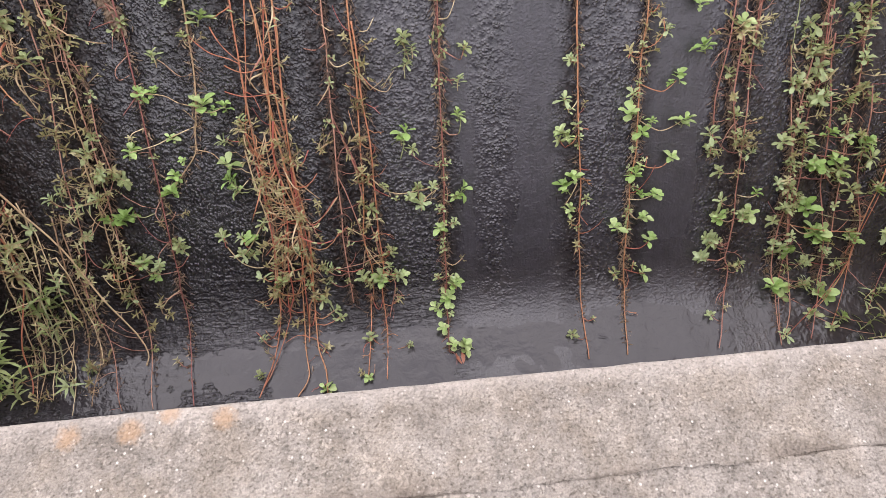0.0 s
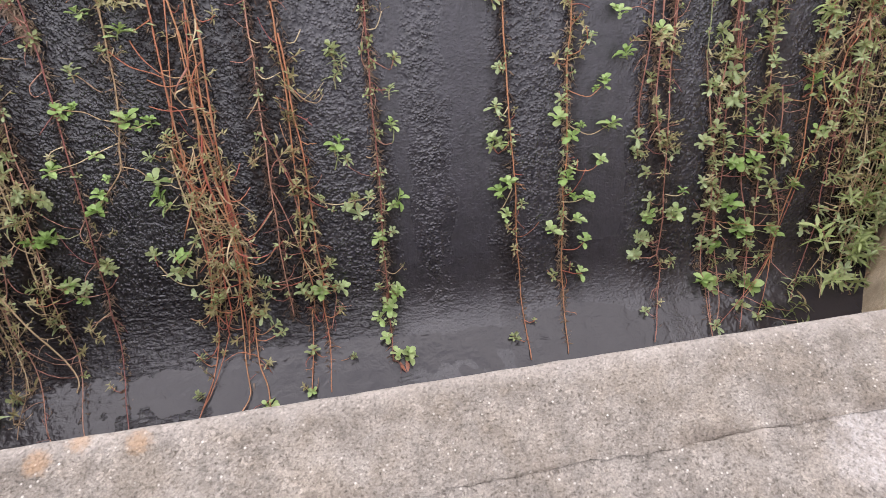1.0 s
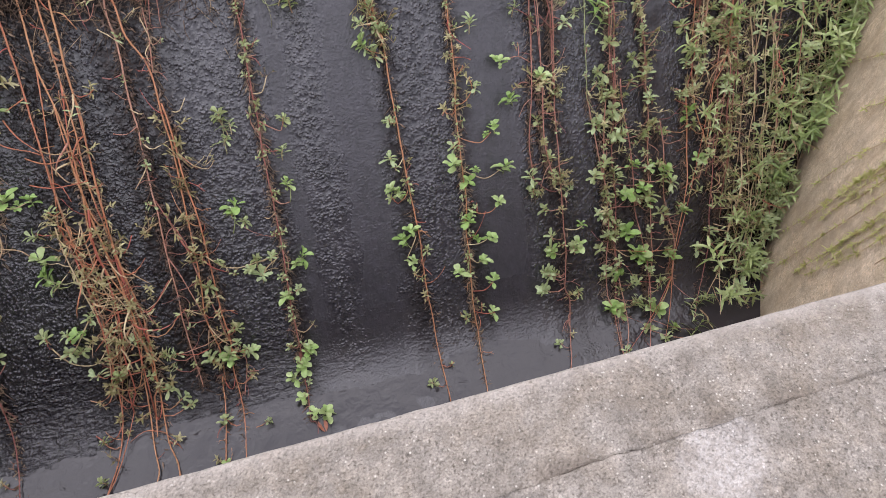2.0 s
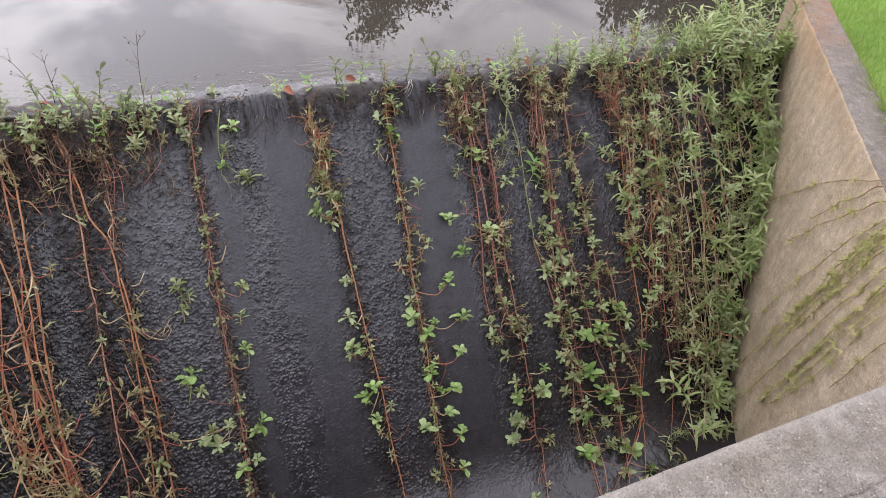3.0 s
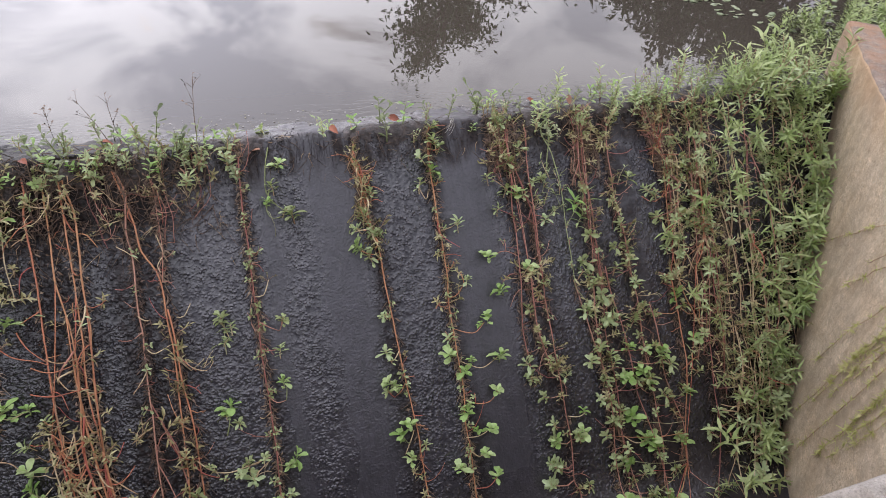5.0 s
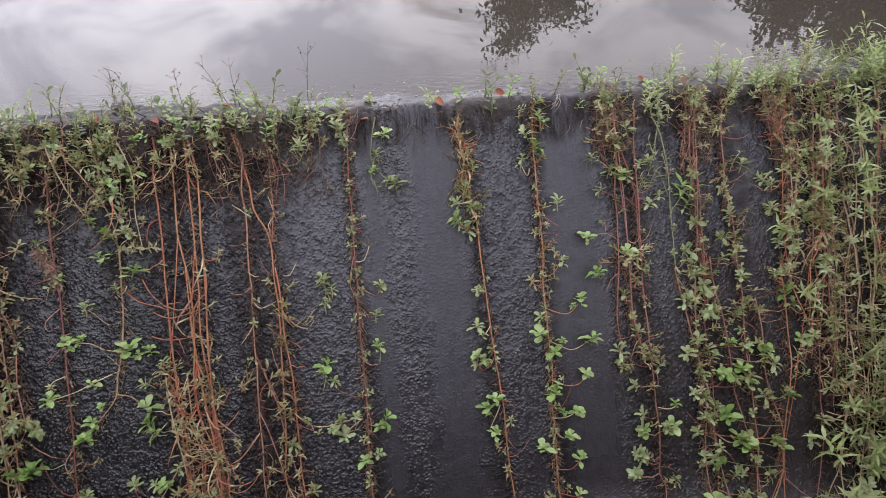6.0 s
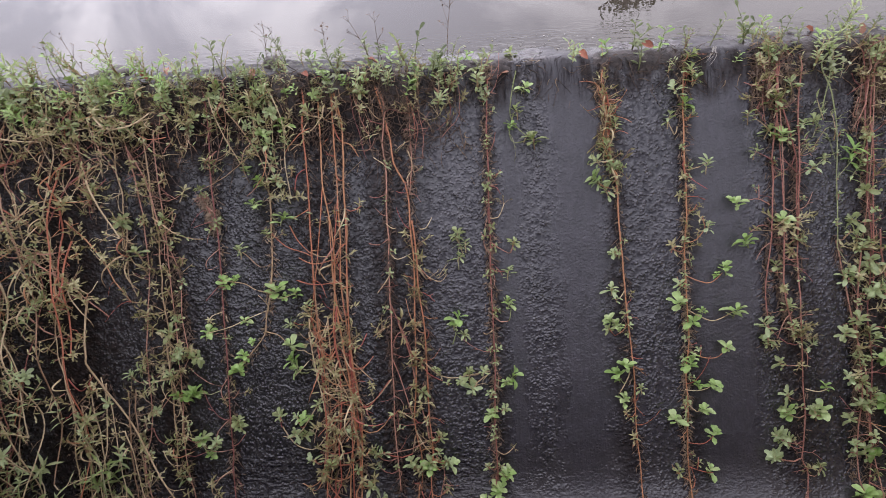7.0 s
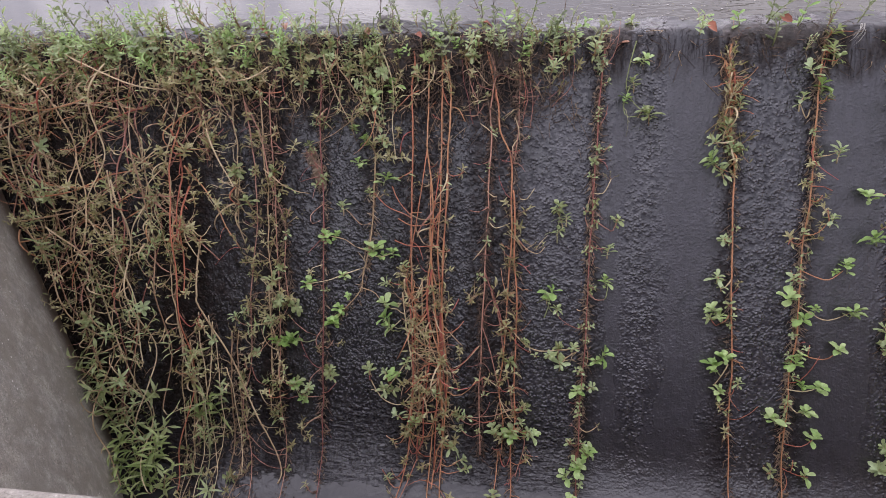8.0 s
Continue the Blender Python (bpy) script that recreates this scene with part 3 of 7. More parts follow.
pool = grid_mesh("pool_water", span(-3.9, 3.9, 0.02), span(-0.6, 0.8, 0.2) + span(0.84, 1.95, 0.014), pool_point, pool_mat)
tagged(new("pool_water", pool), "shallow dark pool of water at the foot of the weir", "water", kind="structure")


def wall_slab(name, a, b, thick, top_a, top_b, low, mat, label):
    """A wall from plan point a to b; thick lies to the outside; the top slopes between two heights."""
    a, b = Vector((*a, 0)), Vector((*b, 0))
    way = (b - a).normalized()
    side = Vector((way.y, -way.x, 0)) * thick
    bm = bmesh.new()
    n = 90
    ring = []
    for i in range(n + 1):
        t = i / n
        p = a.lerp(b, t)
        top = top_a + (top_b - top_a) * t + 0.008 * noise.noise(Vector((t * 9, 1, thick)))
        ring.append([bm.verts.new(v) for v in ((p.x, p.y, low), (p.x, p.y, top), (p.x + side.x, p.y + side.y, top - 0.01), (p.x + side.x, p.y + side.y, low))])
    for p, q in zip(ring, ring[1:]):
        for j in range(4):
            bm.faces.new((p[j], q[j], q[(j + 1) % 4], p[(j + 1) % 4]))
    bm.faces.new(ring[0])
    bm.faces.new(ring[-1][::-1])
    bmesh.ops.recalc_face_normals(bm, faces=bm.faces)
    edges = [e for e in bm.edges if all(v.co.z > low + 0.5 for v in e.verts) and abs((e.verts[0].co - e.verts[1].co).normalized().dot(way)) > 0.9]
    bmesh.ops.bevel(bm, geom=edges, offset=0.028, segments=3, profile=0.5, affect="EDGES")
    for v in bm.verts:                                # worn, slightly chipped edges
        if v.co.z > low + 0.5:
            v.co += Vector((noise.noise(v.co * 9), noise.noise(v.co * 9 + Vector((5, 0, 0))), noise.noise(v.co * 13))) * 0.006
    me = bpy.data.meshes.new(name)
    bm.to_mesh(me)
    bm.free()
    me.materials.append(mat)
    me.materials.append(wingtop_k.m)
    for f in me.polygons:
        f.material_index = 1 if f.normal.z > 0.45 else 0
        f.use_smooth = 0.05 < f.normal.z < 0.98
    return tagged(new(name, me), label, "wall", kind="structure")


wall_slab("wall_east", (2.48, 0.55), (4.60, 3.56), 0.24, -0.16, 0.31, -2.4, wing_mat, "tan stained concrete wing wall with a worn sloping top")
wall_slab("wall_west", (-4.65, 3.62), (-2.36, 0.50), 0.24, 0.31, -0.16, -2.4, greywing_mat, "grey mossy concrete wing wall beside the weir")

# the headwall that the camera looks over


def jag(x, seed):
    return 0.010 * noise.noise(Vector((x * 5, 1, 0))) + 0.005 * noise.noise(Vector((x * 23, 1, 2))) + 0.003 * noise.noise(Vector((x * 60, seed, 5)))


def filled(x):
    """0 where old mortar still closes the joint, 1 where it has cracked open."""
    return min(1.0, max(0.03, 0.28 + 1.5 * noise.noise(Vector((x * 3.1, 0, 71))) + 0.5 * noise.noise(Vector((x * 13, 0, 72)))))


def coping_point(x, u):
    # u runs from the joint over the top and down the front
    if u < 0:
        return Vector((x, JOINT_Y + jag(x, 1) - 0.004, -0.014 * filled(x)))
    y = JOINT_Y + jag(x, 1) * max(0, 1 - u * 20) + u
    z = 0.003 * noise.noise(Vector((x * 6, y * 6, 0)))
    lip = EDGE_Y - 0.02
    if y > lip:
        t = min((y - lip) / 0.04, 1)
        y2, z2 = lip + 0.02 * math.sin(t * math.pi / 2), -0.018 * (1 - math.cos(t * math.pi / 2))
        return Vector((x, y2 + 0.0018 * noise.noise(Vector((x * 14, 0, 9))), z + z2 - max(0, y - lip - 0.04)))
    return Vector((x, y, z))


cus = [-0.01, 0.0, 0.006, 0.015] + span(0.03, 0.21, 0.02) + [0.22, 0.226, 0.232, 0.238, 0.244, 0.25, 0.258] + [0.5, 1.2, 2.4]
headwall = grid_mesh("headwall_coping", span(-6, -1.6, 0.1) + span(-1.58, 2.3, 0.014) + span(2.4, 6, 0.1), cus, coping_point, coping_mat)
tagged(new("headwall_coping", headwall), "weathered grey concrete coping with exposed aggregate", "wall", kind="structure")


def slab_point(x, y):
    e = JOINT_Y - 0.005
    if y > e:
        return Vector((x, e + jag(x, 1.4) + 0.004, -0.003 - 0.012 * filled(x)))
    yy = y + (jag(x, 1.4) if y > e - 0.03 else 0)
    return Vector((x, yy, -0.004 + 0.004 * noise.noise(Vector((x * 5, y * 5, 4)))))


slab = grid_mesh("pavement", span(-6, -1.6, 0.1) + span(-1.58, 2.3, 0.014) + span(2.4, 6, 0.1), span(-2.6, JOINT_Y - 0.06, 0.06) + [JOINT_Y - 0.03, JOINT_Y - 0.015, JOINT_Y - 0.0055, JOINT_Y], slab_point, slab_mat)
tagged(new("pavement", slab), "rough grey concrete walkway slab beside the coping", "pavement", kind="structure")

# pond, ground and far bank
pond = grid_mesh("pond_water", [-45, -20, -8, 0, 8, 20, 45], [3.36, 4.2, 6, 10, 20, 46], lambda x, y: (x, y, POND_Z), pond_mat)
tagged(new("pond_water", pond), "still murky pond brimming over the weir crest", "water", kind="structure")


def bank_line(x):
    return 3.62 + 0.33 * max(x - 4.6, 0)


def ground_z(x, y):
    land = 0.06 + 0.06 * noise.noise(Vector((x * 0.5, y * 0.5, 0)))
    if abs(x) < 4.9 and -0.4 < y < 4.2:
        inner = (2.48 + (y - 0.55) * 0.7043 if x > 0 else 2.36 + (y - 0.50) * 0.734) + 0.15
        if abs(x) < inner or y < 0.5:
            return -2.6
    if y < 0.45 and abs(x) < 5.9 and y > -2.55:
        return -0.12
    if y < 0.6:
        return -0.03
    far = math.hypot(x, y - 3.6)
    if y > bank_line(abs(x)) and far < 42 + 3 * math.sin(x * 0.2):
        d = min(y - bank_line(abs(x)), 1.0)
        return land - 1.3 * d - 0.05
    if y > 20:
        return land + 0.5
    return min(land, 0.02 + 0.05 * abs(x) - 0.1)


gx = [-600, -200, -90, -60] + span(-46, -8, 2.0) + span(-7.5, 7.5, 0.12) + span(8, 46, 2.0) + [60, 90, 200, 600]
gy = [-600, -200, -60, -20, -8, -4] + span(-2.7, 7.0, 0.12) + span(7.5, 60, 1.5) + [90, 200, 600]
ground = grid_mesh("ground", gx, gy, lambda x, y: (x, y, ground_z(x, y)), ground_mat)
tagged(new("ground", ground), "grassy ground round the pond", "ground", kind="structure")

# ---------------------------------------------------------------- plant pieces, made once
def wing_x(y, west=False):
    """Inner plan line of the wing walls, as a distance from the middle."""
    return 2.36 + (y - 0.50) * 0.734 if west else 2.48 + (y - 0.55) * 0.7043


def stalk_path(r, length, bend):
    a = r.uniform(0, 6.28)
    return lambda t: Vector((math.cos(a) * bend * t * t, math.sin(a) * bend * t * t, length * t))


def rosette_mesh(seed, mats, n=7, size=0.062, width=0.023, shape=SPOON, stalk_len=0.05, rise=0.35):
    """A shoot tip: a short bent stalk with a whorl of leaves at its end and a few below; it grows along +z."""
    r = random.Random(seed)
    g = Geo()
    at = stalk_path(r, stalk_len, 0.02)
    g.use = 1
    g.tube([at(i / 3) for i in range(4)], 0.003, 0.002, 4)
    g.use = 0
    for i in range(n + 3):
        t = 0.25 + 0.75 * (i / (n + 2)) ** 0.6
        a = i * 2.4 + r.uniform(-0.5, 0.5)
        lift = rise + 0.75 * (i / (n + 2)) ** 2 + r.uniform(-0.35, 0.3)
        way = Vector((math.cos(a) * math.cos(lift), math.sin(a) * math.cos(lift), math.sin(lift)))
        length = size * r.uniform(0.6, 1.15) * (1 - 0.35 * abs(2 * i / (n + 2) - 0.9))
        g.leaf(at(t), way, (0, 0, 1), length, width * (length / size) ** 0.6 * r.uniform(0.8, 1.2), shape, r.uniform(-0.1, 0.6), r.uniform(0.1, 0.7))
    return g.mesh("leaf_rosette", mats)


def shoot_mesh(seed, mats, n=13, length=0.2, leaf=0.084, width=0.0155, shape=LANCE):
    """A leafy shoot that grows along +z and bends."""
    r = random.Random(seed)
    g = Geo()
    at = stalk_path(r, length, r.uniform(0.02, 0.07))
    g.use = 1
    g.tube([at(i / 4) for i in range(5)], 0.0032, 0.0016, 4)
    g.use = 0
    for i in range(n):
        t = 0.12 + 0.88 * i / (n - 1)
        a = i * 2.4 + r.uniform(-0.4, 0.4)
        lift = 0.2 + 0.65 * t + r.uniform(-0.25, 0.25)
        way = Vector((math.cos(a) * math.cos(lift), math.sin(a) * math.cos(lift), math.sin(lift)))
        g.leaf(at(t), way, (0, 0, 1), leaf * r.uniform(0.6, 1.15), width * r.uniform(0.8, 1.25), shape, r.uniform(0.1, 0.9), r.uniform(0.1, 0.6))
    return g.mesh("leafy_shoot", mats)


def sprig_mesh(seed, mats, n=4, length=0.10):
    """A wispy, half-bare sprig."""
    r = random.Random(seed)
    g = Geo()
    for i in range(n):
        a, l = r.uniform(0, 6.28), length * r.uniform(0.5, 1.1)
        way = Vector((math.cos(a) * 0.8, math.sin(a) * 0.8, r.uniform(0.2, 1.0)))
        mid = way * l * 0.5 + Vector((r.uniform(-1, 1), r.uniform(-1, 1), r.uniform(-1, 1))) * 0.015
        g.use = 1
        g.tube([(0, 0, 0), mid, way * l], 0.0022, 0.0012, 3)
        g.use = 0
        for j in range(4):
            b = mid.lerp(way * l, j / 3)
            g.leaf(b, way * 0.7 + Vector((r.uniform(-1, 1), r.uniform(-1, 1), r.uniform(-1, 1))), (0, 0, 1), r.uniform(0.02, 0.042), 0.010, LANCE, 0.2)
    return g.mesh("sprig", mats)


def tendril_mesh(seed, mat, length=0.10):
    r = random.Random(seed)
    g = Geo()
    c = r.choice((-1, 1)) * r.uniform(0.2, 0.9)
    pts = [Vector((c * length * t * t * 1.6, r.uniform(-0.006, 0.006) + 0.25 * length * t * (1 - t), length * t * (1 - 0.35 * abs(c) * t))) for t in (0, 0.2, 0.4, 0.6, 0.8, 1)]
    g.tube(pts, 0.0026, 0.0013, 4)
    if r.random() < 0.5:
        q = pts[3]
        g.tube([q, q + Vector((r.uniform(-0.03, 0.03), 0.01, 0.02))], 0.002, 0.001, 3)
    return g.mesh("tendril", mat)


ROS = {
    "green": [rosette_mesh(i, [leaf_green, stem_green], 6 + i % 4, 0.056, 0.0310, stalk_len=0.046, rise=0.30) for i in range(8)],
    "olive": [rosette_mesh(20 + i, [leaf_olive, stem_tan], 7 + i % 4, 0.056, 0.0215, stalk_len=0.058, rise=0.30) for i in range(8)],
    "dull": [rosette_mesh(40 + i, [leaf_dull, stem_tan], 6 + i % 3, 0.045, 0.014, LANCE, 0.06) for i in range(6)],
    "lance": [shoot_mesh(60 + i, [leaf_lance, stem_green], 11 + i % 5, 0.16 + 0.02 * (i % 3)) for i in range(10)],
    "lance_dull": [shoot_mesh(80 + i, [leaf_olive, stem_tan], 10 + i % 4, 0.15, 0.06, 0.012) for i in range(6)],
    "lance_fresh": [shoot_mesh(180 + i, [leaf_green, stem_green], 12, 0.13, 0.085, 0.017) for i in range(3)],
    "lance_pale": [shoot_mesh(190 + i, [leaf_olive, stem_tan], 11, 0.15, 0.078, 0.0165) for i in range(4)],
    "sprig": [sprig_mesh(100 + i, [leaf_dull, stem_tan]) for i in range(6)],
    "mini": [rosette_mesh(120 + i, [leaf_olive, stem_brown], 4, 0.036, 0.0155, SPOON, 0.030) for i in range(5)],
}
NAMES = {"lance": "leafy_shoot", "lance_fresh": "leafy_shoot", "lance_dull": "leafy_shoot", "lance_pale": "leafy_shoot", "sprig": "sprig"}
STEMS = {"red": stem_red, "brown": stem_brown, "tan": stem_tan, "green": stem_green, "twig": twig_mat}
TENDRILS = {k: [tendril_mesh(140 + 7 * j + i, m, 0.07 + 0.02 * (i % 4)) for i in range(7)] for j, (k, m) in enumerate(STEMS.items())}


def turn_to(way, spin):
    return Vector(way).to_track_quat("Z", "Y").to_matrix().to_4x4() @ Matrix.Rotation(spin, 4, "Z")


def course(pts, step=0.035):
    """A smooth line through points (s, x) on the face."""
    out = []
    for i in range(len(pts) - 1):
        p0, p1, p2, p3 = (Vector(pts[min(max(j, 0), len(pts) - 1)]) for j in (i - 1, i, i + 1, i + 2))
        n = max(2, round((p2 - p1).length / step))
        for j in range(n):
            t = j / n
            out.append(0.5 * (2 * p1 + (p2 - p0) * t + (2 * p0 - 5 * p1 + 4 * p2 - p3) * t * t + (3 * p1 - p0 - 3 * p2 + p3) * t ** 3))
    return out + [Vector(pts[-1])]


def path_at(pts, s):
    for (s0, x0), (s1, x1) in zip(pts, pts[1:]):
        if s <= s1 or (s1, x1) == pts[-1]:
            t = (s - s0) / (s1 - s0)
            return x0 + (x1 - x0) * t


vine_count = [0]


def vine(label, pts, stem="brown", r=0.005, strands=1, spread=0.03, tips=(), spots=None, more=None, arms=(), size=1.0, tendrils=8, lift=0.03, reach=1.0, wild=1.0, loose=0.3, hairs=0, arcs=0, curls=0, stand=0.045, group="vines on the weir"):
    """A hanging vine. pts: (s, x) down the face; more: further stems; arms: side stems;
    tips: (kind, number, from s, to s); spots: for each kind, (s, x, size) of single shoots."""
    vine_count[0] += 1
    q = random.Random(700 + vine_count[0])
    s0, s1 = pts[0][0], pts[-1][0]
    base = on_face(pts[0][1], s0, 0.02)
    top = thing("creeping_vine", base, label, "vine", group)
    lines, stems = [], []
    for k, pts_k in enumerate((pts, *more) if more is not None else ()):
        line, steps, ph = [], [], q.uniform(0, 50)
        for s, x in course(pts_k):
            h = 0.010 + lift * (0.40 + 0.7 * noise.noise(Vector((s * 2.5, ph, 9)))) * (1 + 0.15 * k)
            sink = min(1.0, max(0.0, (-0.80 - s) / 0.10))
            p = on_face(x + 0.004 * noise.noise(Vector((s * 9, ph, 4))), s, max(h, 0.008) * (1 - sink) - 0.02 * sink)
            p.z = max(p.z, POOL_Z + 0.02)
            line.append(p - base)
            steps.append(s)
        lines.append((line, steps))
        g = Geo()
        g.tube(line, r * q.uniform(0.85, 1.1), r * 0.65, 5)
        stems.append(place("stem", g.mesh("stem", STEMS[stem]), top))
    for k in range(strands if more is None else 0):
        off, ph = q.uniform(-spread, spread) if strands > 1 else 0, q.uniform(0, 50)
        line = []
        begin = s0 + (q.uniform(0, loose) * (s1 - s0) if k > 0 else 0)
        end = s1 - (q.uniform(0, loose) * (s1 - s0) * 0.8 if k else 0)
        steps = span(begin, max(end, begin + 0.15), 0.04)
        for s in steps:
            w = 0.020 * wild * noise.noise(Vector((s * 2.4, ph, 0))) + 0.010 * math.sqrt(wild) * noise.noise(Vector((s * 8, ph, 4)))
            h = 0.010 + lift * (0.55 + 0.7 * noise.noise(Vector((s * 2.5, ph, 9)))) * (0.5 + 0.35 * k)
            cross = off * math.cos(s * 2.1 + ph)
            sink = max(0.0, 1 - (s - begin) / 0.10) if s < -0.3 else 0.0
            p = on_face(path_at(pts, s) + w + cross, s, max(h, 0.008) * (1 - sink) - 0.02 * sink)
            p.z = max(p.z, POOL_Z + 0.02)
            p.x = min(max(p.x, -wing_x(p.y, True) + 0.03), wing_x(p.y) - 0.03)
            line.append(p - base)
        lines.append((line, steps))
        g = Geo()
        g.tube(line, r * q.uniform(0.75, 1.15), r * 0.6, 5)
        stems.append(place("stem", g.mesh("stem", STEMS[stem]), top))

    def along(line, steps, s):
        return line[min(range(len(steps)), key=lambda i: abs(steps[i] - s))]

    for _ in range(tendrils):
        line, steps = q.choice(lines)
        p = line[q.randrange(len(line))]
        way = Vector((q.choice((-1, 1)) * q.uniform(0.5, 1.0), 0, 0)) + OUT * q.uniform(0.0, 0.5) - DOWN * q.uniform(-0.6, 0.7)
        m = Matrix.Translation(p) @ turn_to(way, q.uniform(0, 6.3)) @ Matrix.Scale(q.uniform(0.5, 1.3), 4)
        place("tendril", q.choice(TENDRILS[stem]), top, m)
    for _ in range(arcs):
        line, steps = q.choice(lines)
        i = q.randrange(len(line))
        a = line[i]
        other = q.choice(lines)
        b = along(*other, steps[i] + q.uniform(-0.12, 0.12))
        if (b - a).length < 0.05:
            b = a + Vector((q.choice((-1, 1)) * q.uniform(0.06, 0.2), 0, 0)) - DOWN * q.uniform(-0.05, 0.12)
        g = Geo()
        sag = DOWN * q.uniform(0.02, 0.06) + OUT * q.uniform(0.0, 0.03)
        g.tube([a, a.lerp(b, 0.25) + sag * 0.75, a.lerp(b, 0.5) + sag, a.lerp(b, 0.75) + sag * 0.75, b], r * 0.65, r * 0.45, 4)
        place("side_stem", g.mesh("side_stem", STEMS[stem]), top)
    if curls:
        g = Geo()
        for _ in range(curls):
            line, steps = q.choice(lines)
            i = q.randrange(len(line))
            p, l = line[i] + OUT * q.uniform(-0.02, 0.05), q.choice((q.uniform(0.06, 0.15), q.uniform(0.08, 0.32)))
            ang, bend, bow = q.uniform(-1.25, 1.25), q.uniform(-1.6, 1.6), q.uniform(0.0, 0.10)
            pts = [p]
            for j in range(8):
                t = (j + 1) / 8
                ang += bend / 8 + q.uniform(-0.18, 0.18)
                step = (Vector((math.sin(ang), 0, 0)) + DOWN * math.cos(ang)) * (l / 8)
                nxt = pts[-1] + step + OUT * (bow * math.pi / 8 * math.cos(math.pi * t))
                at = nxt + base
                if at.x > wing_x(at.y) - 0.02 or at.x < -wing_x(at.y, True) + 0.02 or (at - FOOT).dot(OUT) < 0.004 or at.z > -0.02 or at.z < POOL_Z + 0.01:
                    break
                pts.append(nxt)
            if len(pts) > 3:
                g.use = q.choice((0, 0, 0, 0, 1, 2))
                g.tube(pts, r * q.uniform(0.62, 1.25), r * 0.45, 5)
                g.use = q.choice((3, 3, 4))
                for _ in range(q.randint(0, 4)):
                    b = q.choice(pts[2:])
                    g.leaf(b, (q.uniform(-1, 1), q.uniform(-1, 0.3), q.uniform(-0.2, 1)), (0, 0, 1), q.uniform(0.025, 0.055), 0.011, LANCE, 0.3)
        tagged(place("stem_tangle", g.mesh("stem_tangle", [stem_tan, stem_brown, stem_red, leaf_dull, leaf_olive]), top, label="curled bare straw-coloured stems"), kind="stuff")
    bearers = [(line, ob) for (line, _), ob in zip(lines, stems)]
    for arm in arms:
        flat = course(arm, 0.02)
        line = []
        for i, (s, x) in enumerate(flat):
            t = i / (len(flat) - 1)
            p = on_face(x, s, 0.014 + 0.028 * t + 0.02 * math.sin(math.pi * t))
            p.z = max(p.z, POOL_Z + 0.02)
            line.append(p - base)
        g = Geo()
        g.tube(line, r * 0.72, r * 0.42, 4)
        bearers.append((line, place("side_stem", g.mesh("side_stem", STEMS[q.choice((stem, "tan")) if stem != "green" else stem]), top)))
    for kind, where in (spots or {}).items():
        for s, x, big in where:
            end = on_face(x, s, stand) - base
            end.z = max(end.z, POOL_Z + 0.03 - base.z)
            p, bearer = min(((a, ob) for line, ob in bearers for a in line), key=lambda e: (e[0] - end - DOWN * 0.02).length)
            if (end - p).length > 0.055:
                g = Geo()
                sag = DOWN * 0.02 + OUT * 0.012
                g.tube([p, p.lerp(end, 0.35) + sag, p.lerp(end, 0.7) + sag * 0.8, end], r * 0.6, r * 0.4, 4)
                bearer = place("side_stem", g.mesh("side_stem", STEMS["green" if kind == "green" else stem]), top)
            out = max(-0.7, min(0.7, (end.x - p.x) * 6))
            way = Vector((out + q.uniform(-0.25, 0.25), 0, 0)) + OUT * q.uniform(0.15, 0.5) - DOWN * q.uniform(0.5, 1.0)
            back = 0.11 if kind.startswith("lance") else 0.05
            m = Matrix.Translation(end - way.normalized() * back * big) @ turn_to(way, q.uniform(0, 6.3)) @ Matrix.Scale(size * big * q.uniform(0.92, 1.08), 4)
            place(NAMES.get(kind, "leaf_rosette"), q.choice(ROS[kind]), bearer, m)
    for kind, n, a, b in tips:
        beat, shift = max(1.0, round((b - a) / 0.24)), q.uniform(0, 6.28)
        for i in range(n):
            u = (i + q.uniform(0.05, 0.95)) / n
            u = min(1.0, max(0.0, u + 0.85 / (6.283 * beat) * math.sin(6.283 * beat * u + shift)))
            s = a + (b - a) * u
            k = q.randrange(len(lines))
            p = along(*lines[k], s)
            side = q.choice((-1, 1)) * q.uniform(0.3, 1.0) * reach
            way = Vector((side * 0.8, 0, 0)) + OUT * q.uniform(0.2, 0.7) - DOWN * q.uniform(0.0, 0.85)
            if abs((p + base).x) > wing_x((p + base).y, (p + base).x < 0) - 0.18:
                way.x = -abs(way.x) * (1 if p.x + base.x > 0 else -1)
            m = Matrix.Translation(p) @ turn_to(way, q.uniform(0, 6.3)) @ Matrix.Scale(size * q.uniform(0.7, 1.25), 4)
            place(NAMES.get(kind, "leaf_rosette"), q.choice(ROS[kind]), stems[k], m)
    if hairs:
        g = Geo()
        for _ in range(hairs * 4):
            line, steps = q.choice(lines)
            i = q.randrange(len(line))
            if steps[i] > 1.95:
                continue
            wade = max(0.0, POOL_Z + 0.006 - on_face(0, steps[i], 0.008).z)   # litter afloat round the stems
            g.use = q.choice((0, 1, 2, 2))
            if q.random() < 0.45:                        # withered bits of leaf caught on the stem
                p = on_face((line[i] + base).x + q.gauss(0, 0.015), steps[i] + q.uniform(-0.03, 0.03), q.uniform(0.006, 0.022)) - base + Vector((0, 0, wade))
                g.leaf(p, (q.uniform(-1, 1), q.uniform(-1, 0.2), q.uniform(-0.8, 0.6)), OUT, q.uniform(0.012, 0.036), q.uniform(0.004, 0.010), LANCE, q.uniform(0.2, 0.8))
                continue
            p = on_face((line[i] + base).x + q.gauss(0, 0.014), steps[i] + q.uniform(-0.03, 0.03), 0.008) - base + Vector((0, 0, wade))
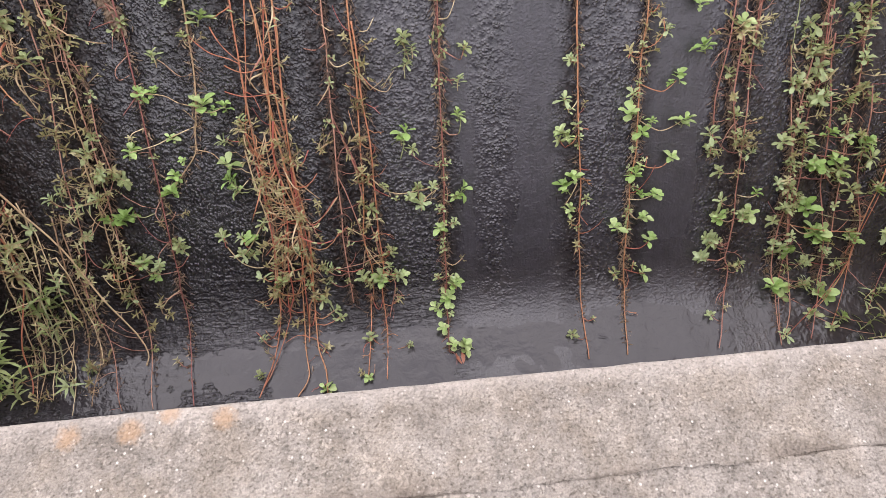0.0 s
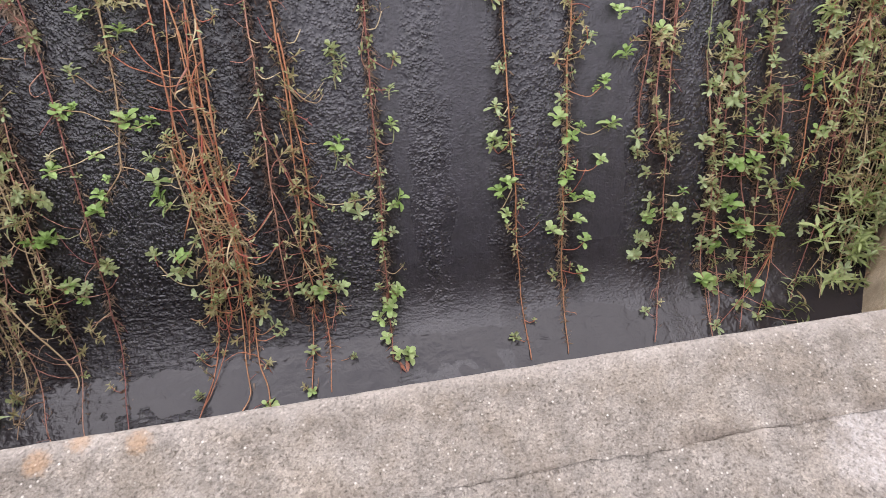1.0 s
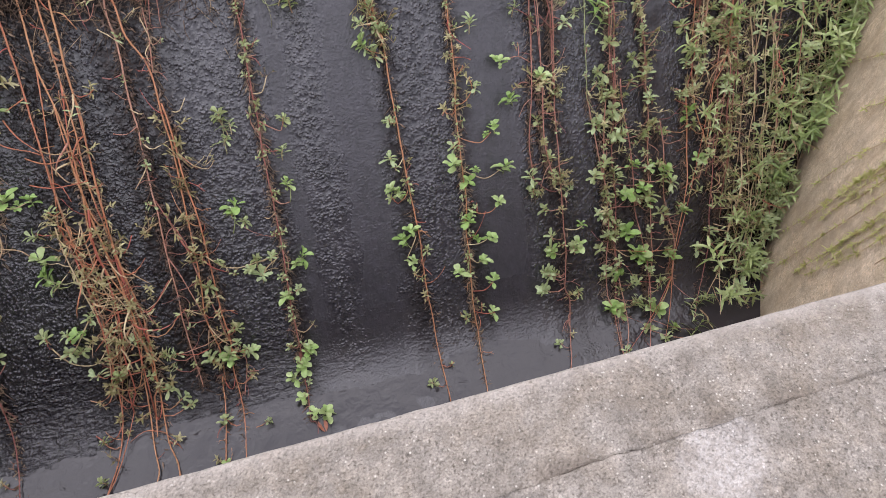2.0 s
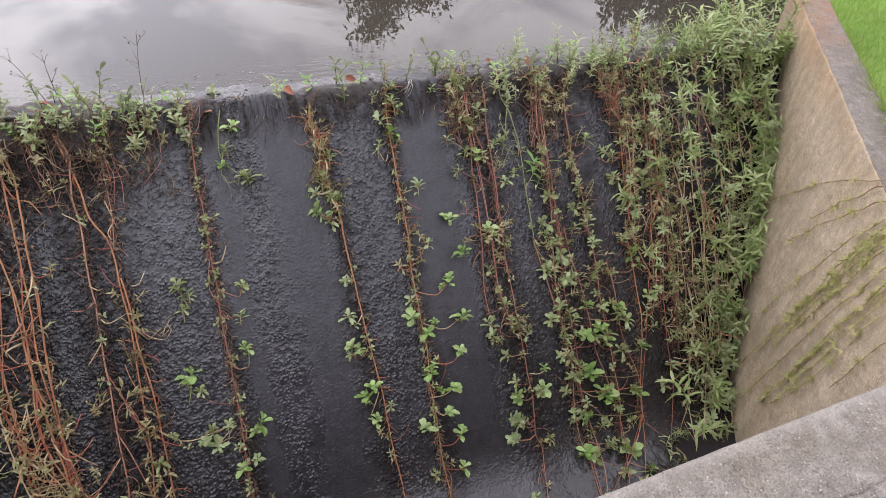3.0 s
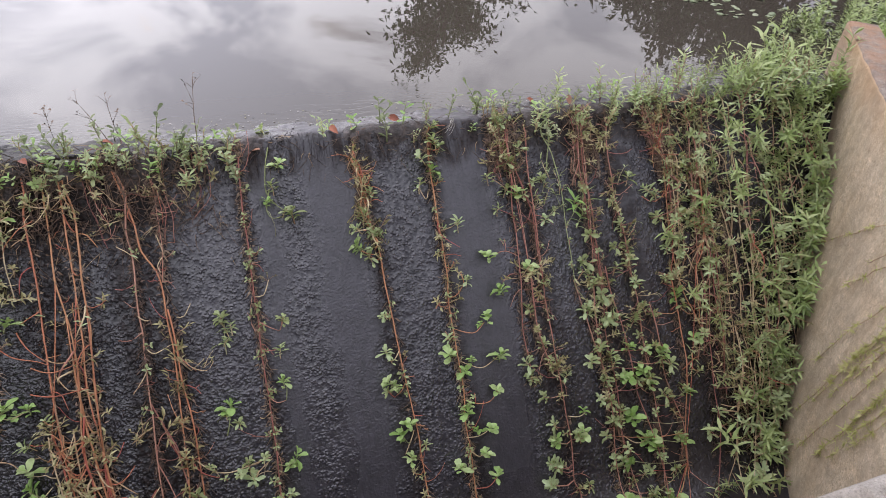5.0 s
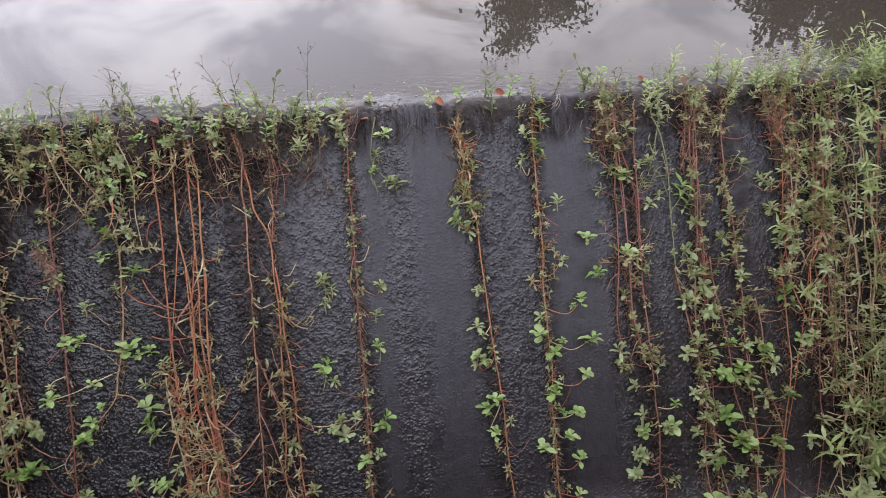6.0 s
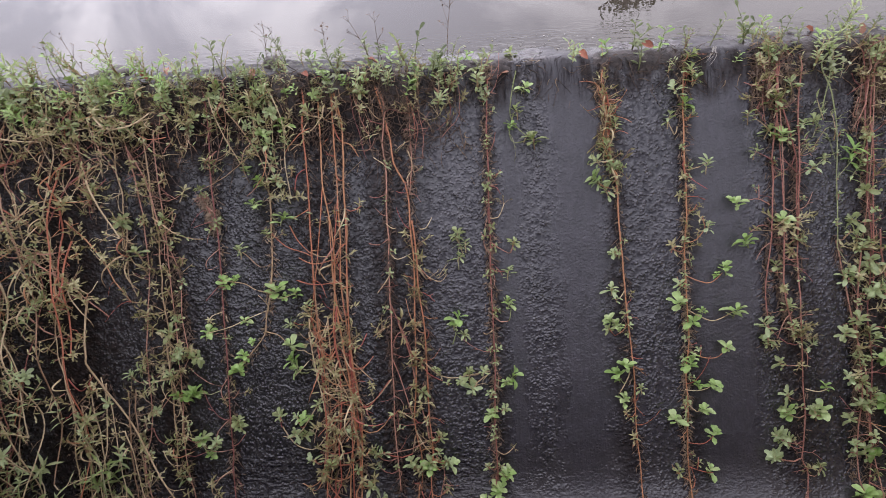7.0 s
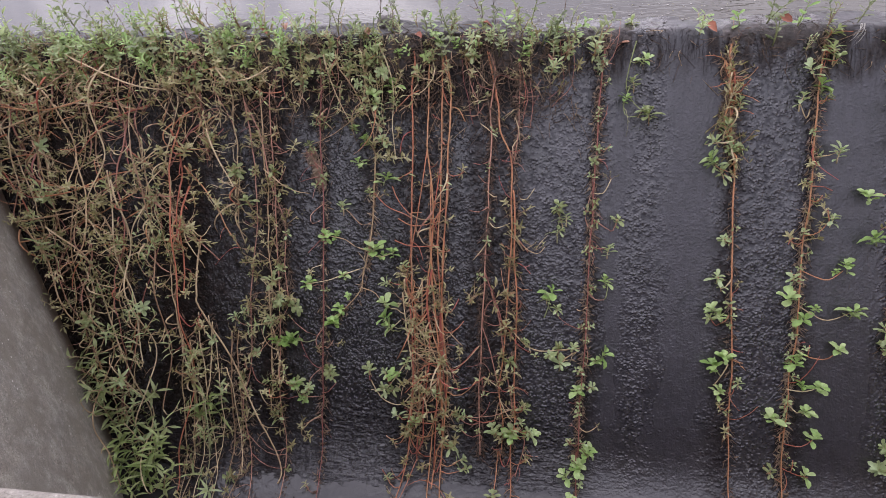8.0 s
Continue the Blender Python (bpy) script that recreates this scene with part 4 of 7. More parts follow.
            way = Vector((q.uniform(-1, 1), 0, 0)) + DOWN * q.uniform(0.2, 1.3)
            l = q.uniform(0.015, 0.055)
            g.tube([p, p + way * l * 0.6 + OUT * 0.004, p + way * l], 0.0027, 0.0012, 3)
        tagged(place("root_hair", g.mesh("root_hair", [root_mat, twig_mat, thatch_mat]), top, label="dark root hairs and withered bits of leaf"), kind="stuff")
    return top


# ---------------------------------------------------------------- vines down the face
vine("straight rust-red vine with small green shoots on wet concrete", [(-0.93, -1.8), (-0.77, -1.74), (-0.41, -1.74), (-0.17, -1.73), (-0.02, -1.72), (0.18, -1.72), (0.38, -1.72), (0.62, -1.72), (0.82, -1.72), (1.09, -1.72), (1.29, -1.72), (1.35, -1.73), (1.53, -1.72), (1.81, -1.7), (2.06, -1.66)], "brown", 0.0046, more=(((-0.25, -1.8), (-0.17, -1.76), (-0.08, -1.73)),), arms=(((0.05, -1.72), (0.12, -1.79), (0.17, -1.78), (0.15, -1.73)), ((0.26, -1.73), (0.31, -1.77), (0.35, -1.81)), ((0.42, -1.72), (0.44, -1.78), (0.48, -1.81)), ((0.82, -1.73), (0.88, -1.76), (0.93, -1.74), (0.92, -1.7)), ((1.05, -1.72), (1.12, -1.79), (1.2, -1.81)), ((1.22, -1.73), (1.2, -1.68), (1.14, -1.63)), ((1.24, -1.72), (1.24, -1.8), (1.23, -1.85)), ((1.36, -1.73), (1.39, -1.79), (1.45, -1.84))), spots={"olive": ((1.06, -1.66, 1.0), (1.17, -1.8, 0.8), (1.25, -1.84, 0.8), (1.1, -1.65, 1.0),), "green": ((1.16, -1.9, 0.9), (0.87, -1.91, 1.1), (1.25, -1.84, 0.8),), "dull": ((1.44, -1.84, 1.0), (0.46, -1.79, 0.8), (-0.46, -1.75, 1.2), (0.94, -1.74, 0.8), (1.18, -1.89, 1.0), (1.78, -1.77, 0.8),), "sprig": ((0.88, -1.65, 0.7), (1.45, -1.84, 1.0),), "mini": ((0.73, -1.94, 0.8),)}, tips=(("mini", 8, -0.7, 1.4),), tendrils=16, hairs=300)
vine("vine with spreading bright green arms on wet concrete", [(-0.25, -1.4), (0.0, -1.41), (0.26, -1.43), (0.46, -1.47), (0.57, -1.49), (0.66, -1.56), (0.76, -1.65)], "tan", 0.0052, more=(), arms=(((0.33, -1.44), (0.3, -1.52), (0.26, -1.58), (0.24, -1.7)), ((0.33, -1.44), (0.36, -1.37), (0.33, -1.28)), ((0.43, -1.47), (0.47, -1.58), (0.51, -1.68), (0.54, -1.82)), ((0.55, -1.49), (0.57, -1.4), (0.61, -1.36), (0.63, -1.32)), ((0.16, -1.43), (0.17, -1.48), (0.1, -1.55), (0.08, -1.58))), spots={"green": ((0.24, -1.7, 1.1), (0.23, -1.64, 0.9), (0.3, -1.42, 1.5), (0.32, -1.28, 1.0), (0.35, -1.35, 0.6), (0.53, -1.83, 1.1), (0.47, -1.58, 0.8), (0.59, -1.56, 0.7), (0.68, -1.6, 0.9), (0.75, -1.65, 1.1), (0.62, -1.31, 1.3), (-0.12, -1.34, 1.2), (-0.21, -1.49, 1.1),), "olive": ((0.07, -1.58, 1.1), (-0.03, -1.43, 0.8),), "sprig": ((-0.03, -1.37, 0.8),)}, tendrils=6, hairs=60)
vine("leafy clump of pale green shoots hanging over the crest", [(-0.95, -1.66), (-0.77, -1.63), (-0.63, -1.53), (-0.43, -1.42), (-0.23, -1.4)], "tan", 0.0042, more=(((-0.95, -1.5), (-0.9, -1.4), (-0.66, -1.3), (-0.42, -1.3), (-0.22, -1.28)), ((-0.93, -1.75), (-0.81, -1.71), (-0.6, -1.64), (-0.43, -1.55)), ((-0.93, -1.6), (-0.83, -1.49), (-0.59, -1.45), (-0.29, -1.34))), spots={"lance_dull": ((-0.79, -1.55, 0.9), (-0.68, -1.69, 1.0), (-0.83, -1.5, 0.9), (-0.6, -1.62, 0.9), (-0.46, -1.54, 0.8), (-0.46, -1.73, 0.9),), "olive": ((-0.6, -1.45, 1.1), (-0.54, -1.38, 1.2), (-0.43, -1.38, 1.1), (-0.33, -1.34, 1.1), (-0.29, -1.81, 0.8), (-0.52, -1.45, 0.9), (-0.54, -1.27, 1.0), (-0.31, -1.42, 1.0), (-0.71, -1.54, 1.0),), "green": ((-0.64, -1.31, 1.3), (-0.34, -1.47, 0.9), (-0.6, -1.4, 0.9), (-0.4, -1.51, 0.8),), "dull": ((-0.7, -1.24, 1.1), (-0.38, -1.25, 1.0), (-0.75, -1.45, 1.0),)}, tips=(("dull", 10, -0.8, 0.1), ("sprig", 5, -0.7, 0.1),), tendrils=14, lift=0.08, hairs=80)
vine("thick bundle of orange-red bare stems", [(-0.93, -1.2), (-0.75, -1.17), (-0.64, -1.19), (-0.45, -1.18), (-0.18, -1.18), (0.05, -1.18), (0.31, -1.18), (0.58, -1.17), (0.81, -1.15), (1.11, -1.15), (1.45, -1.17), (1.58, -1.18), (1.86, -1.23), (2.05, -1.3)], "red", 0.0052, more=(((-0.93, -1.12), (-0.82, -1.09), (-0.7, -1.09), (-0.51, -1.09), (-0.28, -1.09), (-0.05, -1.06), (0.15, -1.05), (0.35, -1.06), (0.55, -1.08), (0.75, -1.06), (0.94, -1.0), (1.16, -0.99), (1.38, -1.03), (1.74, -1.04), (1.95, -1.02), (2.07, -1.08)), ((0.42, -1.05), (0.62, -1.08), (0.78, -1.06), (1.02, -1.06), (1.25, -1.09), (1.49, -1.09), (1.44, -1.12), (1.58, -1.12)), ((0.48, -1.21), (0.68, -1.18), (0.91, -1.16), (1.21, -1.16), (1.45, -1.2))), arms=(((0.1, -1.19), (0.13, -1.12), (0.12, -1.02)), ((0.13, -1.26), (0.17, -1.16), (0.14, -1.01)), ((0.26, -1.28), (0.29, -1.17), (0.28, -1.01)), ((-0.02, -1.41), (0.06, -1.32), (0.1, -1.22), (0.13, -1.17)), ((-0.06, -1.3), (0.03, -1.25), (0.11, -1.18)), ((-0.54, -1.18), (-0.51, -1.23), (-0.49, -1.26)), ((-0.38, -1.19), (-0.35, -1.23), (-0.25, -1.25)), ((0.18, -1.16), (0.27, -1.1), (0.28, -1.05)), ((1.12, -1.42), (1.22, -1.34), (1.25, -1.23), (1.18, -1.16)), ((1.01, -1.21), (1.16, -1.32), (1.17, -1.41)), ((0.55, -1.05), (0.56, -1.15), (0.61, -1.24)), ((0.8, -1.03), (0.81, -1.13), (0.78, -1.2)), ((1.09, -1.02), (1.22, -1.11), (1.25, -1.19))), spots={"sprig": ((-0.11, -1.09, 1.0),), "olive": ((0.5, -1.31, 1.1), (0.4, -1.23, 1.0), (1.05, -1.42, 1.1), (1.16, -1.32, 1.0), (0.99, -1.2, 1.0), (1.31, -1.24, 1.0), (1.07, -1.32, 1.0), (1.16, -1.29, 1.0), (1.69, -1.29, 0.8), (1.9, -1.29, 0.8),), "green": ((0.73, -1.34, 1.1), (0.78, -1.32, 1.1), (1.05, -1.27, 1.1), (1.34, -1.16, 1.2),), "dull": ((1.13, -1.23, 1.0), (0.94, -1.07, 0.8), (0.74, -1.17, 1.0), (1.6, -1.2, 1.0), (1.49, -1.26, 0.8), (1.67, -1.17, 0.8),)}, tips=(("dull", 9, 0.3, 1.8), ("sprig", 8, 0.0, 1.9),), tendrils=30, hairs=300, arcs=24, curls=9)
vine("thick bundle of orange-red bare stems", [(-0.93, -1.08), (-0.83, -1.02), (-0.63, -1.01), (-0.37, -1.01), (-0.14, -1.01), (0.06, -1.01), (0.29, -1.02), (0.49, -1.01), (0.64, -1.0)], "red", 0.0056, more=(((-0.93, -1.02), (-0.63, -0.96), (-0.46, -0.96), (-0.27, -0.97), (-0.04, -0.97), (0.16, -0.98), (0.39, -0.99), (0.59, -0.99), (0.75, -0.99), (0.95, -0.98), (1.16, -0.98), (1.38, -0.97), (1.74, -0.97), (1.92, -0.92), (2.06, -0.91)), ((0.62, -0.99), (0.79, -0.98), (0.96, -0.96), (1.16, -0.95), (1.46, -0.97), (1.52, -1.0), (1.74, -1.02)), ((0.18, -1.07), (0.48, -1.05), (0.75, -1.02), (1.02, -0.99), (1.29, -0.98))), arms=(((0.75, -0.99), (0.8, -0.93), (0.87, -0.86)), ((-0.52, -0.96), (-0.5, -0.91), (-0.43, -0.87)), ((0.06, -0.98), (0.1, -1.02), (0.19, -1.06)), ((0.68, -1.04), (0.79, -0.99), (0.82, -0.93)), ((0.92, -0.98), (1.02, -0.91), (0.87, -0.77))), spots={"dull": ((-0.15, -0.87, 1.1), (0.95, -0.99, 1.2), (1.0, -0.97, 1.0), (1.45, -0.97, 1.1), (1.45, -0.88, 1.1), (0.88, -0.87, 1.0), (1.34, -1.14, 1.0), (1.27, -0.91, 1.0), (1.76, -0.92, 1.0),), "olive": ((1.16, -1.01, 0.9), (1.38, -0.98, 0.8), (1.48, -0.92, 1.0), (1.56, -0.86, 1.1), (1.6, -0.83, 1.0),), "sprig": ((0.12, -1.02, 1.0),), "green": ((2.01, -0.91, 1.0),)}, tips=(("dull", 6, 0.5, 1.6), ("sprig", 6, 0.2, 1.9),), tendrils=34, hairs=300, arcs=26, curls=4)
vine("straw-coloured stems tangled beside the red bundle", [(0.18, -1.18), (0.48, -1.17), (0.75, -1.14), (1.01, -1.13), (1.28, -1.12), (1.44, -1.15), (1.64, -1.2)], "tan", 0.004, more=(((0.57, -1.23), (0.78, -1.2), (1.05, -1.16), (1.28, -1.16)), ((0.48, -1.11), (0.75, -1.1), (1.05, -1.08), (1.35, -1.13)), ((0.64, -1.19), (0.81, -1.1), (0.95, -1.02), (1.09, -0.99))), arms=(((0.74, -1.19), (0.8, -1.1), (0.79, -1.0)), ((0.91, -1.17), (0.9, -1.09), (0.92, -0.99)), ((1.08, -1.17), (1.09, -1.08), (1.07, -0.98)), ((0.74, -1.24), (0.8, -1.3), (0.82, -1.33))), spots={"dull": ((0.57, -1.13, 1.0), (0.74, -1.09, 1.0), (0.87, -1.16, 1.0), (1.07, -1.09, 1.0), (1.21, -1.14, 1.0),), "sprig": ((0.61, -1.18, 1.0),)}, tips=(("dull", 6, 0.5, 1.6), ("sprig", 5, 0.4, 1.7),), tendrils=22, arcs=14, curls=6)
vine("single russet vine with forked side stems", [(-0.93, -0.8), (-0.73, -0.71), (-0.61, -0.72), (-0.48, -0.73), (-0.32, -0.72), (-0.12, -0.73), (0.07, -0.73), (0.3, -0.74), (0.53, -0.74), (0.77, -0.75), (0.97, -0.75), (1.12, -0.76), (1.3, -0.75), (1.53, -0.74)], "brown", 0.005, more=(), arms=(((0.25, -0.73), (0.3, -0.76), (0.36, -0.81)), ((0.43, -0.74), (0.53, -0.7), (0.68, -0.64), (0.77, -0.63)), ((0.55, -0.74), (0.57, -0.79), (0.61, -0.85)), ((0.87, -0.76), (0.97, -0.85), (1.01, -0.92)), ((0.75, -0.75), (0.85, -0.71), (0.99, -0.67), (1.12, -0.64)), ((0.14, -0.72), (0.17, -0.68), (0.14, -0.6)), ((-0.04, -0.74), (-0.01, -0.7), (-0.01, -0.68)), ((0.05, -0.73), (0.08, -0.78), (0.07, -0.84)), ((-0.21, -0.73), (-0.19, -0.78), (-0.2, -0.82))), spots={"sprig": ((0.57, -0.83, 1.1), (0.55, -0.8, 1.0),), "dull": ((0.59, -0.82, 0.8), (0.94, -0.87, 0.7), (1.31, -0.87, 1.0), (1.1, -0.88, 0.8),), "mini": ((1.36, -0.76, 0.8),), "olive": ((1.38, -0.86, 0.8),)}, tips=(("mini", 6, -0.7, 0.6),), tendrils=18, hairs=300)
vine("russet vine with yellowed tufts near its foot", [(-0.93, -0.78), (-0.68, -0.72), (-0.55, -0.69), (-0.38, -0.67), (-0.27, -0.62), (-0.18, -0.6), (-0.02, -0.6), (0.18, -0.59), (0.44, -0.6), (0.71, -0.61), (0.94, -0.62), (1.14, -0.64), (1.34, -0.61), (1.54, -0.62), (1.49, -0.63), (1.74, -0.65), (2.01, -0.68)], "red", 0.0048, more=(((-0.05, -0.59), (0.15, -0.57), (0.34, -0.57), (0.61, -0.55), (0.84, -0.55), (1.14, -0.55), (1.31, -0.54), (1.49, -0.56), (1.75, -0.55), (2.02, -0.57)),), arms=(((0.21, -0.57), (0.28, -0.51), (0.31, -0.44), (0.27, -0.4)), ((-0.0, -0.55), (0.0, -0.51), (-0.06, -0.47)), ((0.77, -0.59), (0.84, -0.54), (0.89, -0.46)), ((1.12, -0.63), (1.08, -0.68), (1.05, -0.72)), ((1.17, -0.64), (1.26, -0.59), (1.31, -0.55)), ((1.21, -0.64), (1.31, -0.66)), ((-0.34, -0.57), (-0.29, -0.6), (-0.25, -0.59))), spots={"sprig": ((0.06, -0.57, 1.0), (0.24, -0.51, 1.3), (0.25, -0.46, 1.0),), "dull": ((0.36, -0.57, 1.0), (0.73, -0.61, 1.4), (0.78, -0.59, 1.1), (1.03, -0.61, 0.9), (1.12, -0.56, 0.9), (1.42, -0.62, 1.0), (1.2, -0.49, 1.0), (1.96, -0.71, 0.8),), "olive": ((0.81, -0.5, 0.8), (0.94, -0.57, 1.0), (1.21, -0.49, 1.1), (1.37, -0.67, 1.3), (1.35, -0.45, 1.1), (1.3, -0.51, 0.8), (1.29, -0.83, 0.8), (1.38, -0.66, 1.0), (1.37, -0.54, 1.1), (1.75, -0.66, 1.0), (1.8, -0.42, 0.7),), "green": ((1.39, -0.55, 1.2), (1.37, -0.44, 1.1), (1.98, -0.68, 0.7),), "mini": ((1.52, -0.46, 1.2),)}, tips=(("dull", 5, -0.1, 0.9), ("sprig", 5, 0.2, 1.4),), tendrils=28, hairs=300, arcs=6)
vine("slanting russet side stem with dull tufts", [(0.54, -0.7), (0.7, -0.65), (0.91, -0.62), (1.11, -0.58), (1.3, -0.54), (1.43, -0.48), (1.64, -0.53)], "brown", 0.0042, more=(), spots={"dull": ((1.06, -0.71, 1.0),), "mini": ((1.13, -0.73, 1.0),), "olive": ((1.3, -0.88, 0.8),)}, tips=(("dull", 3, 0.6, 1.5), ("sprig", 4, 0.6, 1.5),), tendrils=14)
vine("short thin vine hanging from the crest", [(-0.93, -0.62), (-0.72, -0.57), (-0.57, -0.57), (-0.38, -0.57), (-0.2, -0.59)], "brown", 0.0038, more=(), arms=(((-0.6, -0.57), (-0.57, -0.54), (-0.57, -0.47)), ((-0.51, -0.57), (-0.49, -0.61), (-0.46, -0.65)), ((-0.74, -0.64), (-0.7, -0.59), (-0.68, -0.57))), spots={"mini": ((-0.36, -0.51, 0.7),), "sprig": ((-0.47, -0.65, 0.6),)}, tendrils=9, hairs=60)
vine("tuft of pale green leaves on a short stem", [(0.25, -0.33), (0.16, -0.33), (0.08, -0.32)], "green", 0.0036, more=(), spots={"lance_dull": ((0.08, -0.31, 0.85),), "olive": ((0.04, -0.34, 1.2), (0.1, -0.28, 1.1), (0.17, -0.33, 0.8),)}, tendrils=2)
vine("tuft of fresh green leaves on a short stem", [(0.68, -0.39), (0.62, -0.37), (0.55, -0.36)], "green", 0.0036, more=(), spots={"green": ((0.52, -0.36, 1.4),), "olive": ((0.56, -0.39, 1.0), (0.62, -0.31, 0.8),)}, tendrils=1)
vine("yellowed sprigs clinging low on the concrete", [(0.78, -0.56), (0.85, -0.49), (0.88, -0.41), (0.87, -0.31), (0.85, -0.18)], "tan", 0.004, more=(((0.96, -0.29), (0.91, -0.26), (0.86, -0.18)),), spots={"olive": ((0.86, -0.3, 1.2), (0.95, -0.28, 1.2), (0.85, -0.22, 0.9), (0.89, -0.36, 0.8),), "dull": ((0.85, -0.47, 0.8),), "mini": ((0.88, -0.42, 1.0),)}, tendrils=5)
vine("dark red vine with paired green leaves", [(-0.93, -0.1), (-0.67, -0.12), (-0.51, -0.13), (-0.32, -0.13), (-0.09, -0.14), (0.1, -0.14), (0.27, -0.15), (0.5, -0.15), (0.73, -0.15), (0.96, -0.16), (1.13, -0.17), (1.3, -0.17), (1.5, -0.17), (1.46, -0.18), (1.71, -0.18), (1.89, -0.19)], "brown", 0.0052, more=(), arms=(((-0.04, -0.14), (-0.04, -0.09), (-0.12, -0.05)), ((0.1, -0.14), (0.14, -0.09), (0.17, -0.04)), ((0.25, -0.15), (0.27, -0.11), (0.27, -0.06)), ((0.52, -0.15), (0.56, -0.11), (0.56, -0.06)), ((1.32, -0.17), (1.34, -0.13), (1.3, -0.07)), ((-0.22, -0.12), (-0.21, -0.09), (-0.17, -0.07)), ((0.61, -0.15), (0.63, -0.19), (0.62, -0.21))), spots={"olive": ((0.1, -0.01, 1.1), (0.28, -0.06, 1.0), (1.06, -0.11, 1.0),), "green": ((0.45, -0.04, 1.1), (0.88, -0.03, 1.3), (0.91, -0.09, 0.8), (1.09, -0.2, 1.2), (1.45, -0.13, 1.0), (1.55, -0.17, 1.1), (1.44, -0.12, 1.0), (1.52, -0.18, 1.1), (1.6, -0.24, 1.0), (1.71, -0.22, 1.0), (1.81, -0.17, 1.1), (1.83, -0.08, 1.4),), "sprig": ((1.29, -0.06, 0.4), (-0.14, -0.04, 0.6),), "mini": ((1.39, -0.22, 0.9), (-0.31, -0.06, 1.2), (1.62, -0.16, 1.0), (1.39, -0.24, 1.0),)}, tips=(("mini", 26, -0.8, 1.4),), tendrils=26, hairs=300)
vine("short green shoot hanging over the crest", [(-0.92, 0.04), (-0.93, 0.07), (-0.76, 0.03), (-0.62, 0.01), (-0.53, 0.06), (-0.48, 0.12)], "green", 0.004, more=(((-0.63, 0.03), (-0.51, -0.0), (-0.46, 0.03), (-0.47, 0.09)),), spots={"green": ((-0.78, 0.09, 1.1), (-0.57, 0.01, 0.9),), "olive": ((-0.64, 0.06, 1.1), (-0.48, 0.13, 1.4), (-0.5, 0.09, 1.0), (-1.06, 0.05, 1.1),)}, tendrils=4)
vine("russet vine with green leaf pairs along it", [(-0.9, 0.58), (-0.8, 0.54), (-0.67, 0.55), (-0.5, 0.56), (-0.31, 0.58), (-0.18, 0.6), (0.02, 0.6), (0.21, 0.61), (0.44, 0.62), (0.64, 0.63), (0.77, 0.64), (0.94, 0.65), (1.14, 0.65), (1.27, 0.65), (1.44, 0.66), (1.53, 0.66), (1.79, 0.65), (2.01, 0.63)], "red", 0.005, more=(((-0.75, 0.52), (-0.6, 0.56), (-0.44, 0.53), (-0.28, 0.58)), ((-0.71, 0.56), (-0.57, 0.58), (-0.41, 0.56), (-0.28, 0.6))), arms=(((0.42, 0.62), (0.46, 0.58), (0.47, 0.56)), ((0.9, 0.63), (0.97, 0.58), (1.02, 0.55)), ((0.62, 0.62), (0.65, 0.59), (0.67, 0.56)), ((-0.76, 0.53), (-0.7, 0.49), (-0.67, 0.5))), spots={"olive": ((-0.53, 0.62, 1.3), (-0.4, 0.52, 1.4), (-0.34, 0.48, 1.1), (-0.2, 0.49, 1.2), (-0.16, 0.54, 1.1), (0.19, 0.56, 0.9), (0.4, 0.54, 1.1), (0.45, 0.56, 0.8), (0.63, 0.51, 0.8), (0.99, 0.68, 0.9), (1.84, 0.57, 0.9),), "green": ((-0.23, 0.45, 1.2), (0.57, 0.53, 1.2), (0.61, 0.58, 1.1), (0.9, 0.55, 1.2), (0.84, 0.61, 1.0), (1.05, 0.59, 1.1),), "dull": ((-0.16, 0.59, 1.0), (1.13, 0.58, 0.9), (1.28, 0.62, 0.8), (0.44, 0.64, 0.7),), "mini": ((1.74, 0.73, 0.9),)}, tips=(("sprig", 12, -0.75, -0.25), ("dull", 4, -0.75, -0.3), ("mini", 24, -0.4, 1.4),), tendrils=30, hairs=300, curls=6)
